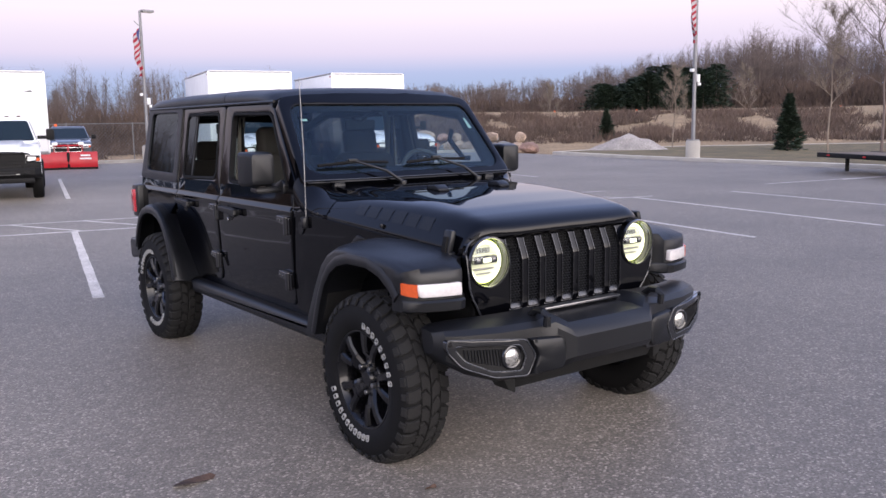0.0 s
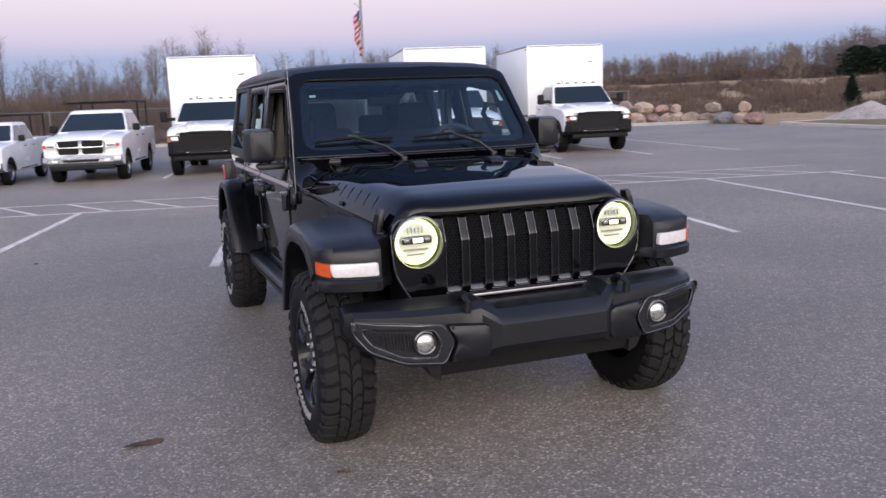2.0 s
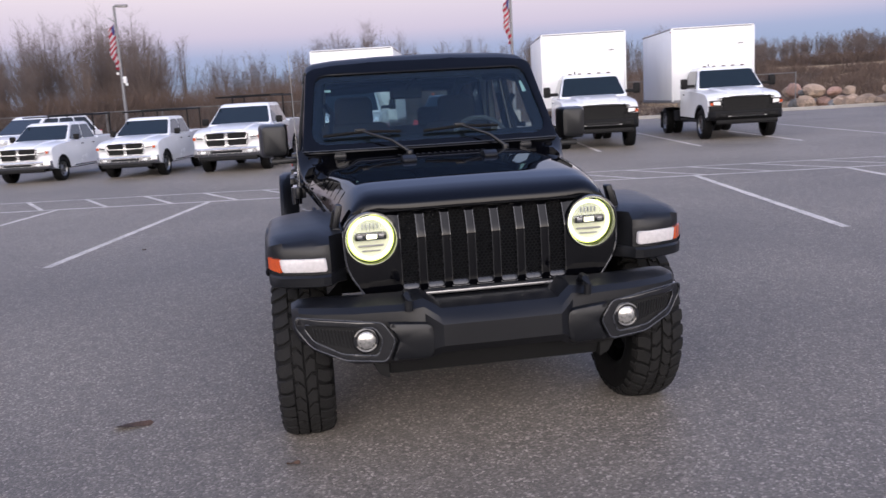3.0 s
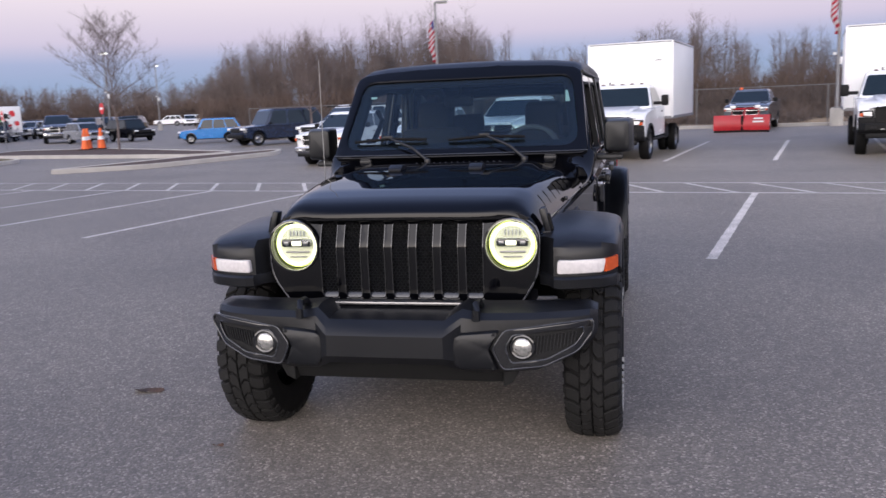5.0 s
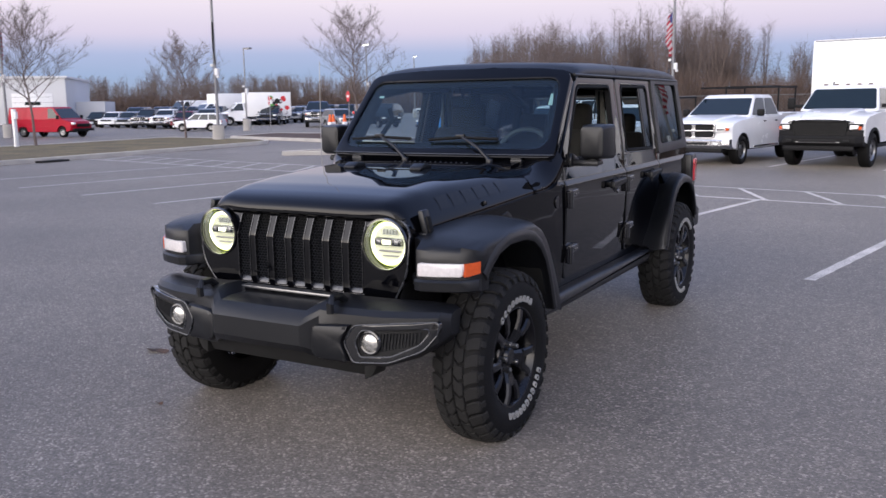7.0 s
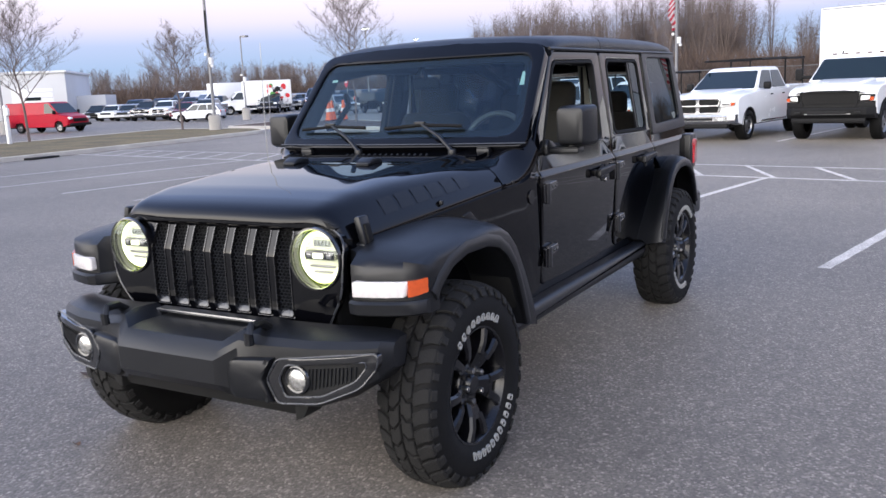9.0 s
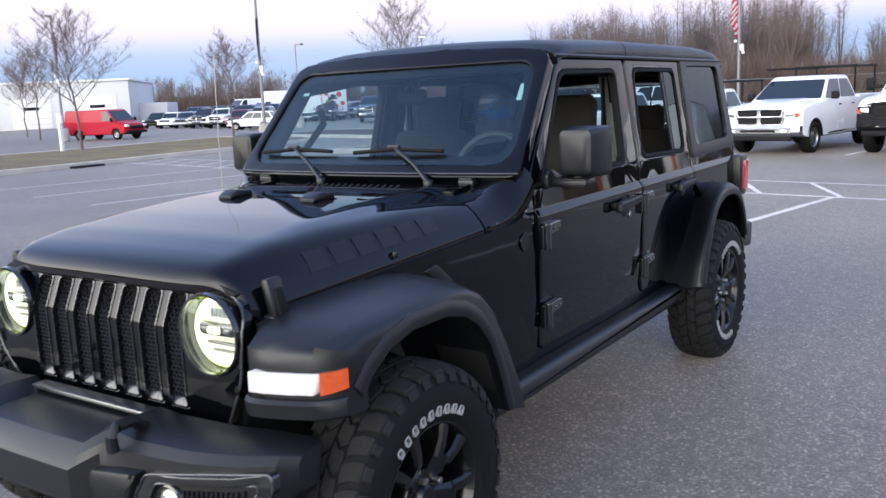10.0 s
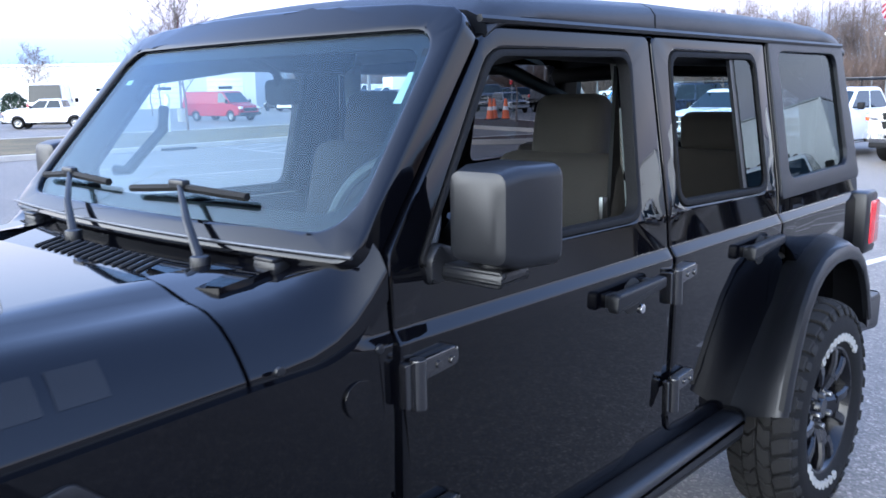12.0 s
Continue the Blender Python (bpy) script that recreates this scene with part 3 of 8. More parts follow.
first_wheel = make_wheel()
first_wheel.parent = jeep
first_wheel.matrix_basis = pose(0.812, 0, HUB_Z, -92)
for x, y, rz, rx in ((-0.812, 0, 180, 218), (0.812, 3.008, 0, 60), (-0.812, 3.008, 180, 98)):
    copy_thing(first_wheel, pose(x, y, HUB_Z) @ pose(0, 0, 0, 0, 0, rz) @ pose(0, 0, 0, rx))

# hood
HOOD_C = [(-0.405, 1.052), (-0.395, 1.072), (-0.36, 1.098), (-0.30, 1.118), (-0.18, 1.142), (0.05, 1.168), (0.36, 1.190), (0.66, 1.200)]
HOOD_W = [(-0.405, 0.560), (-0.36, 0.590), (-0.25, 0.612), (0.2, 0.672), (0.66, 0.726)]
HOOD_E = [(-0.405, 1.000), (-0.30, 0.985), (0.0, 1.012), (0.66, 1.070)]


def hood_z(x, y):
    hw = lerp(HOOD_W, y)
    u = min(1.0, abs(x) / hw)
    zc, ze = lerp(HOOD_C, y), lerp(HOOD_E, y)
    rise = lerp([(-0.4, 0.0), (-0.1, 0.006), (0.35, 0.018), (0.66, 0.024)], y)
    plate_u = lerp([(-0.4, 0.72), (0.66, 0.60)], y)
    t = min(1.0, max(0.0, (u - plate_u) / 0.16))
    t = t * t * (3 - 2 * t)
    z = zc + 0.010 * (1 - u * u) - rise * t
    drop = max(0.0, (u - 0.74) / 0.26)
    k = drop ** 3.0
    return z * (1 - k) + k * ze


def hood_grid(y0, y1, n, inset=0.0):
    us = [-1, -0.995, -0.985, -0.965, -0.94, -0.90, -0.86, -0.82, -0.78, -0.74, -0.70, -0.66, -0.62, -0.58, -0.5, -0.4, -0.2, 0]
    us = us + [-u for u in reversed(us[:-1])]
    bm = bmesh.new()
    rows = []
    for i in range(n + 1):
        y = y0 + (y1 - y0) * (i / n) ** 1.6
        hw = lerp(HOOD_W, y)
        rows.append([bm.verts.new((u * hw, y + 0.045 * abs(u) ** 4 * max(0, 1 - i / 6), hood_z(u * hw, y))) for u in us])
    for a, b in zip(rows, rows[1:]):
        for k in range(1, len(us)):
            bm.faces.new((a[k - 1], a[k], b[k], b[k - 1]))
    bmesh.ops.recalc_face_normals(bm, faces=bm.faces)
    r = bmesh.ops.extrude_face_region(bm, geom=list(bm.faces))
    for v in r["geom"]:
        if isinstance(v, bmesh.types.BMVert):
            v.co.z -= 0.02
    return bm


hood = part("hood", hood_grid(-0.405, 0.655, 26), PAINT, jeep, "glossy black bonnet with raised centre", 50)
for s in (1, -1):
    nz = hood_z(s * 0.21, 0.36)
    nozzle = rounded([(0.30, nz - 0.004), (0.42, nz - 0.004), (0.415, nz + 0.020), (0.345, nz + 0.028), (0.31, nz + 0.012)], 0.01, 3)
    part("washer_nozzle", prism(nozzle, s * 0.21 - 0.035, s * 0.21 + 0.035, "x", 0.006), PLASTIC, hood)
    # hood latch
    latch = empty("hood_latch", pose(s * 0.617, -0.285, 0.99), "", "")
    latch.parent = jeep
    part("catch", box(s * 0.004, 0, 0.030, 0.030, 0.060, 0.110, 0.010, 2, (0, s * -14, 0)), PLASTIC, latch)
    part("strap", box(s * 0.024, 0, 0.020, 0.014, 0.034, 0.075, 0.006, 2, (0, s * -14, 0)), RUBBER, latch)
    part("bracket", box(s * 0.010, 0, -0.030, 0.040, 0.075, 0.030, 0.006), PLASTIC, latch)
    part("rest_knob", disc((s * lerp(HOOD_W, 0.2) * 0.995, 0.20, hood_z(lerp(HOOD_W, 0.2) * 0.985, 0.2) + 0.004), 0.010, 0.02, "z", 10, 0.003), PLASTIC, hood)
    # faint dark decal on the hood's flank, as plain bars
    for k in range(6):
        y0 = -0.12 + 0.098 * k
        grid = []
        for i in range(7):
            u = 0.905 + 0.060 * i / 6
            row = []
            for j in range(4):
                y = y0 + 0.078 * j / 3
                hw = lerp(HOOD_W, y)
                row.append((s * u * hw * 1.001, y, hood_z(u * hw, y) + 0.0015))
            grid.append(row)
        part("decal_bar", loft(grid, closed=False), DECAL, hood, "faint charcoal decal bar", 60)

# cowl: painted flank pieces sweeping up to the screen's foot, and the black vent panel
for s in (1, -1):
    us = (0.56, 0.66, 0.76, 0.84, 0.90, 0.945, 0.975, 0.992, 1.0)
    rows = []
    for y, lift in ((0.662, 0.0), (0.72, 0.004), (0.78, 0.014), (0.83, 0.034), (0.87, 0.064), (0.905, 0.104), (0.938, 0.150)):
        hw = lerp([(0.66, 0.728), (0.78, 0.748), (0.94, 0.776)], y)
        row = []
        for u in us:
            base = hood_z(u * 0.726, 0.66) + 0.010 * (y - 0.66)
            k = lerp([(0.56, 0.12), (0.76, 0.40), (0.90, 0.92), (0.975, 1.0), (1.0, 0.95)], u)
            row.append((s * u * hw, y, base + lift * k))
        rows.append(row)
    bm = loft(rows, closed=False)
    r = bmesh.ops.extrude_face_region(bm, geom=list(bm.faces))
    for v in r["geom"]:
        if isinstance(v, bmesh.types.BMVert):
            v.co.z -= 0.05
    bm.normal_update()
    part("cowl_side", bm, PAINT, jeep, "painted cowl corner sweeping up to the windscreen", 50)
    part("cowl_bolt", disc((s * 0.757, 0.70, 1.085), 0.010, 0.010, "x", 12, 0.003), PLASTIC, jeep)
    part("cowl_bolt", disc((s * 0.783, 0.905, 1.080), 0.010, 0.010, "x", 12, 0.003), PLASTIC, jeep)
    hinge = empty("windscreen_hinge", pose(s * 0.535, 0.850, 1.205), "", "")
    hinge.parent = jeep
    part("hinge_block", box(0, 0.01, 0.006, 0.070, 0.045, 0.028, 0.008), PLASTIC, hinge, "black windscreen hinge")
    part("hinge_cap", box(0, 0.002, 0.022, 0.060, 0.030, 0.008, 0.003), PLASTIC, hinge)
cowl = part("cowl", plate([(-0.42, 0.665), (0.42, 0.665), (0.56, 0.72), (0.56, 0.875), (-0.56, 0.875), (-0.56, 0.72)], [], lambda x, y: (x, y, 1.176 + 0.13 * (y - 0.665) + 0.012), lambda x, y: (x, y, 1.12)), PAINT, jeep, "black cowl panel")
for k in range(15):
    part("vent_slat", box(-0.20 + 0.034 * k, 0.745, 1.199, 0.010, 0.085, 0.008, 0.003, 1, (6, 0, 22)), DARK, cowl)

# grille
GY = -0.408


def grille_y(z):
    return GY + max(0.0, z - 0.925) * 0.42 + max(0.0, 0.72 - z) * 0.25


outline = rounded([(-0.50, 0.640, 0.05), (0.50, 0.640, 0.05), (0.600, 0.80, 0.06), (0.606, 1.000, 0.13), (0.50, 1.052, 0.10), (-0.50, 1.052, 0.10), (-0.606, 1.000, 0.13), (-0.600, 0.80, 0.06)], 0.05, 5)
SLOT_X = [-0.327 + 0.109 * k for k in range(7)]
slots = []
for x in SLOT_X:
    slots.append(rounded([(x - 0.037, 0.696), (x + 0.037, 0.696), (x + 0.037, 1.026), (x - 0.037, 1.026)], 0.016, 3))
LAMP_X, LAMP_Z, LAMP_R = 0.487, 0.928, 0.112
lamp_holes = [[(s * LAMP_X + LAMP_R * math.cos(2 * math.pi * k / 32), LAMP_Z + LAMP_R * math.sin(2 * math.pi * k / 32)) for k in range(32)] for s in (1, -1)]
gl = (0.66, 0.69, 0.72, 0.80, 0.88, 0.92, 0.935, 0.95, 0.98, 1.01, 1.03)
grille = part("grille", plate(outline, slots + lamp_holes, lambda x, z: (x, grille_y(z), z), lambda x, z: (x, grille_y(z) + 0.030, z), gl, 0.004), PAINT, jeep, "gloss black seven-slot grille panel", 30)
for x in SLOT_X:
    o = rounded([(x - 0.0395, 0.692), (x + 0.0395, 0.692), (x + 0.0395, 1.030), (x - 0.0395, 1.030)], 0.018, 3)
    i = rounded([(x - 0.0358, 0.698), (x + 0.0358, 0.698), (x + 0.0358, 1.024), (x - 0.0358, 1.024)], 0.015, 3)
    part("slot_frame", plate(o, [i], lambda u, z: (u, grille_y(z) - 0.003, z), lambda u, z: (u, grille_y(z) + 0.03, z), gl), GLOSS, grille)
    lip = rounded([(x - 0.040, 0.690), (x + 0.040, 0.690), (x + 0.034, 0.722), (x - 0.034, 0.722)], 0.008, 3)
    part("slot_lip", plate(lip, [], lambda u, z: (u, grille_y(z) + 0.002 + (z - 0.690) * 0.75 - 0.008, z), lambda u, z: (u, grille_y(z) + 0.03, z), (), 0.004), TRIM_AND_GLINT, grille, "satin grey slanted slot lip")
    # honeycomb mesh
    hx = []
    for row in range(25):
        for col in range(-2, 3):
            cx = x + col * 0.0185 + (0.00925 if row % 2 else 0)
            cz = 0.715 + row * 0.0127
            if abs(cx - x) > 0.036:
                continue
            o6 = [(cx + 0.0108 * math.cos(math.pi / 6 + math.pi / 3 * k), cz + 0.0090 * math.sin(math.pi / 6 + math.pi / 3 * k)) for k in range(6)]
            i6 = [(cx + 0.0072 * math.cos(math.pi / 6 + math.pi / 3 * k), cz + 0.0058 * math.sin(math.pi / 6 + math.pi / 3 * k)) for k in range(6)]
            yy = grille_y(cz) + 0.013
            b6 = bmesh.new()
            vo = [b6.verts.new((p[0], yy, p[1])) for p in o6]
            vi = [b6.verts.new((p[0], yy + 0.004, p[1])) for p in i6]
            for k in range(6):
                b6.faces.new((vo[k - 1], vo[k], vi[k], vi[k - 1]))
            hx.append(b6)
    part("mesh_insert", join(*hx), PLASTIC, grille, "black honeycomb mesh")
edge = [(x, grille_y(z) - 0.001, z) for x, z in outline]
part("grille_edge", tube(edge + [edge[0]], 0.0042, 6), TRIM_AND_GLINT, grille, "thin bright edge round the grille")
part("radiator_shroud", box(0, -0.335, 0.85, 1.04, 0.02, 0.40, 0.0), DARK, jeep)
# dark trim round the outer edge of the grille and the seam under the hood
part("hood_seam", plate(rounded([(-0.57, 1.035), (0.57, 1.035), (0.50, 1.064), (-0.50, 1.064)], 0.02, 3), [], lambda x, z: (x, -0.372, z), lambda x, z: (x, -0.33, z)), DARK, jeep)

# headlights
for s in (1, -1):
    cx, cy, cz = s * LAMP_X, GY, LAMP_Z
    lamp = empty("headlight", pose(cx, cy, cz), "", "")
    lamp.parent = jeep
    lamp["label"] = "lit round headlight with bright halo"
    bowl = lathe([(0.113, -0.008), (0.114, -0.004), (0.113, 0.010), (0.108, 0.030), (0.100, 0.060), (0.0, 0.075)], 40)
    part("housing", xform(bowl, Matrix.Rotation(radians(90), 4, "Z")), GLOSS, lamp)
    part("bezel", xform(lathe([(0.107, -0.004), (0.110, -0.012), (0.116, -0.011), (0.119, 0.0), (0.115, 0.008), (0.109, 0.004)], 48, True), Matrix.Rotation(radians(90), 4, "Z")), GLOSS, lamp, "gloss black bezel")
    part("halo", ring((0, 0.034, 0), 0.088, 0.0080, "y", 48, 10), HALO, lamp, "glowing halo ring")
    part("halo_fringe", ring((0, 0.040, 0), 0.0995, 0.0030, "y", 48, 6), FRINGE, lamp)
    part("reflector", xform(lathe([(0.083, 0.040), (0.060, 0.052), (0.0, 0.062)], 40), Matrix.Rotation(radians(90), 4, "Z")), LAMP_BOWL, lamp, "lit pale reflector bowl")
    bar = part("projector_bar", box(0, 0.034, 0.008, 0.140, 0.030, 0.036, 0.010), GLOSS, lamp)
    part("projector_lens", box(s * -0.004, 0.017, 0.008, 0.046, 0.008, 0.020, 0.004), HALO, bar)
    for dx in (-0.046, 0.046):
        part("projector_lens", box(dx, 0.018, 0.008, 0.024, 0.006, 0.017, 0.004), STEEL, bar)
    part("lower_louvre", box(0, 0.040, -0.034, 0.110, 0.014, 0.007, 0.002), STEEL, lamp)
    part("lower_louvre", box(0, 0.042, -0.056, 0.080, 0.014, 0.005, 0.002), STEEL, lamp)
    for dx in (-0.032, -0.016, 0.0, 0.016, 0.032):
        part("upper_louvre", box(dx, 0.044, 0.050, 0.004, 0.014, 0.024, 0.001), STEEL, lamp)
    cover = part("lens", xform(lathe([(0.110, -0.002), (0.095, -0.016), (0.060, -0.026), (0.0, -0.030)], 40), Matrix.Rotation(radians(90), 4, "Z")), LENS_GLASS, lamp, "clear domed lens")
    cover.visible_shadow = False

# front bumper
STN = [
    (0.000, [(-0.46, 0.672), (-0.60, 0.674), (-0.668, 0.664), (-0.708, 0.632), (-0.724, 0.608), (-0.724, 0.520), (-0.690, 0.484), (-0.50, 0.480)]),
    (0.245, [(-0.46, 0.672), (-0.60, 0.674), (-0.666, 0.664), (-0.706, 0.632), (-0.721, 0.608), (-0.721, 0.520), (-0.688, 0.484), (-0.50, 0.480)]),
    (0.268, [(-0.46, 0.690), (-0.60, 0.692), (-0.652, 0.680), (-0.690, 0.648), (-0.704, 0.622), (-0.704, 0.512), (-0.676, 0.472), (-0.50, 0.470)]),
    (0.310, [(-0.46, 0.710), (-0.57, 0.714), (-0.622, 0.702), (-0.652, 0.672), (-0.664, 0.648), (-0.665, 0.486), (-0.640, 0.448), (-0.50, 0.456)]),
    (0.400, [(-0.46, 0.703), (-0.540, 0.705), (-0.615, 0.684), (-0.640, 0.660), (-0.648, 0.560), (-0.638, 0.456), (-0.606, 0.434), (-0.50, 0.444)]),
    (0.600, [(-0.45, 0.704), (-0.525, 0.706), (-0.594, 0.684), (-0.617, 0.661), (-0.625, 0.562), (-0.614, 0.462), (-0.584, 0.442), (-0.48, 0.450)]),
    (0.740, [(-0.42, 0.704), (-0.488, 0.704), (-0.550, 0.684), (-0.572, 0.662), (-0.581, 0.575), (-0.572, 0.510), (-0.545, 0.490), (-0.45, 0.494)]),
    (0.815, [(-0.39, 0.694), (-0.445, 0.694), (-0.498, 0.680), (-0.518, 0.660), (-0.526, 0.600), (-0.520, 0.556), (-0.500, 0.540), (-0.42, 0.540)]),
    (0.845, [(-0.38, 0.678), (-0.420, 0.678), (-0.455, 0.668), (-0.466, 0.654), (-0.470, 0.620), (-0.466, 0.590), (-0.450, 0.578), (-0.40, 0.576)]),
]
bumper = part("front_bumper", loft([[(-x, y, z) for y, z in sec] for x, sec in reversed(STN[1:])] + [[(x, y, z) for y, z in sec] for x, sec in STN]), PLASTIC, jeep, "wide grained black front bumper", 24)


def wing_y(x):
    return lerp([(0.33, -0.664), (0.40, -0.648), (0.60, -0.625), (0.74, -0.584), (0.815, -0.532)], abs(x))


for s in (1, -1):
    # raised pad beside the fog lamp, the fog pocket, its mesh and the lamp
    pad = rounded([(0.268, 0.552), (0.284, 0.484), (0.306, 0.466), (0.456, 0.462), (0.424, 0.545), (0.462, 0.622), (0.306, 0.614), (0.284, 0.602)], 0.006, 2)
    part("bumper_pad", plate([(s * x, z) for x, z in pad], [], lambda x, z: (x, wing_y(x) - 0.030, z), lambda x, z: (x, wing_y(x) + 0.02, z), (), 0.018), PLASTIC, bumper)
    po = rounded([(0.480, 0.470), (0.640, 0.482), (0.770, 0.532), (0.826, 0.600), (0.828, 0.642), (0.490, 0.618), (0.440, 0.548)], 0.02, 4)
    pi_ = rounded([(0.512, 0.494), (0.650, 0.506), (0.760, 0.556), (0.790, 0.598), (0.788, 0.616), (0.520, 0.600), (0.490, 0.552)], 0.016, 4)
    po = [(0.63 + (x - 0.63) * 1.03, 0.55 + (z - 0.55) * 1.10) for x, z in po]
    pi_ = [(0.63 + (x - 0.63) * 1.03, 0.55 + (z - 0.55) * 1.10) for x, z in pi_]
    cuts = (0.50, 0.55, 0.60, 0.65, 0.70, 0.74, 0.78)
    part("fog_bezel", plate([(s * x, z) for x, z in po], [[(s * x, z) for x, z in pi_]], lambda x, z: (x, wing_y(x) - 0.016, z), lambda x, z: (x, wing_y(x) + 0.01, z), [s * c for c in cuts], 0.004, axis=0), GLOSS, bumper, "gloss black fog lamp surround")
    part("fog_pocket", plate([(s * x, z) for x, z in pi_], [], lambda x, z: (x, wing_y(x) - 0.004, z), lambda x, z: (x, wing_y(x) + 0.01, z), [s * c for c in cuts], 0, axis=0), DARK, bumper)
    # added pale tubes paint highlights along the bezel's outer and inner edge
    for z_off, edge in ((0.0015, po), (0.0, pi_)):
        path = [(s * x, wing_y(x) - 0.0165 - z_off, z) for x, z in edge]
        part("bezel_glint", tube(path + [path[0]], 0.0032, 6), TRIM_AND_GLINT, bumper, "thin added tube painting a glint along the bezel edge")
    hx = []
    for k in range(13):
        xx = 0.598 + 0.0135 * k
        hx.append(box(s * xx, wing_y(xx) - 0.007, 0.556 + 0.0022 * k, 0.0045, 0.008, 0.078 - 0.0025 * k, 0.0, 1, (0, s * 8, 0)))
    part("fog_mesh", join(*hx), PLASTIC, bumper)
    fog = empty("fog_lamp", pose(s * 0.553, wing_y(0.553), 0.553), "", "")
    fog.parent = jeep
    part("fog_ring", ring((0, -0.006, 0), 0.046, 0.009, "y", 32, 8), GLOSS, fog)
    part("fog_reflector", disc((0, -0.004, 0), 0.040, 0.008, "y", 28, 0.002), CHROME, fog)
    part("fog_lens", xform(lathe([(0.038, -0.008), (0.028, -0.017), (0.0, -0.021)], 28), Matrix.Rotation(radians(90), 4, "Z")), FOG, fog, "clear round fog lens")
    # recovery hook
    part("tow_hook", tube([(s * 0.375, -0.56, 0.700), (s * 0.375, -0.60, 0.728), (s * 0.375, -0.645, 0.728), (s * 0.375, -0.668, 0.705), (s * 0.375, -0.665, 0.665)], 0.017, 8), PLASTIC, jeep, "black recovery hook")
part("crossmember", box(0, -0.470, 0.691, 0.56, 0.05, 0.014, 0.004), STEEL, jeep, "bare pale metal strip above the bumper")
# the near-black colour stands in for shade under the bumper
part("air_dam", prism([(-0.585, 0.485), (-0.520, 0.362), (-0.42, 0.368), (-0.42, 0.485)], -0.46, 0.46, "x", 0.012), DARK, jeep, "plastic air dam, shade put into its near-black colour")
for s in (1, -1):
    part("air_dam_wing", prism([(s * 0.46, 0.495), (s * 0.56, 0.485), (s * 0.50, 0.375), (s * 0.46, 0.355)], -0.555, -0.45, "y", 0.006), DARK, jeep)

# front flares
TOP = [(-0.455, 0.862), (-0.445, 0.905), (-0.400, 0.935), (-0.28, 0.962), (-0.05, 0.980), (0.12, 0.988), (0.21, 0.980), (0.29, 0.945), (0.36, 0.882), (0.43, 0.770), (0.50, 0.635), (0.542, 0.512)]
LOW = [(0.430, 0.506), (0.398, 0.600), (0.362, 0.690), (0.318, 0.775), (0.258, 0.842), (0.185, 0.886), (0.090, 0.910), (-0.080, 0.912), (-0.190, 0.885), (-0.270, 0.835), (-0.310, 0.790), (-0.450, 0.752)]


LEAD = [(0.60, -0.345), (0.635, -0.365), (0.665, -0.440), (0.69, -0.458), (0.74, -0.450), (0.80, -0.432), (0.86, -0.408), (0.905, -0.370), (0.925, -0.330), (0.932, -0.290)]


def flare(top, low, xs):
    rings = []
    for x, lift, drop in xs:
        lead = lerp(LEAD, abs(x))
        rings.append([(x, max(y, lead), z + lift) for y, z in top] + [(x, max(y, lead), z + drop) for y, z in low])
    return rings


# the rear flare's joint with the body, and its outer edge
REAR_ROOT = [(2.505, 0.465), (2.565, 0.565), (2.641, 0.663), (2.725, 0.750), (2.816, 0.825), (2.92, 0.895), (3.03, 0.950), (3.14, 0.980), (3.24, 0.985), (3.32, 0.95), (3.375, 0.87), (3.41, 0.76), (3.43, 0.64)]
REAR_EDGE = [(2.508, 0.495), (2.540, 0.60), (2.580, 0.70), (2.640, 0.81), (2.715, 0.895), (2.815, 0.955), (2.925, 0.985), (3.04, 0.990), (3.14, 0.975), (3.23, 0.932), (3.31, 0.855), (3.365, 0.75), (3.40, 0.64)]
REAR_LOW = [(3.350, 0.640), (3.300, 0.76), (3.240, 0.85), (3.160, 0.905), (3.06, 0.928), (2.94, 0.930), (2.84, 0.912), (2.76, 0.865), (2.69, 0.79), (2.63, 0.68), (2.59, 0.58), (2.565, 0.500)]
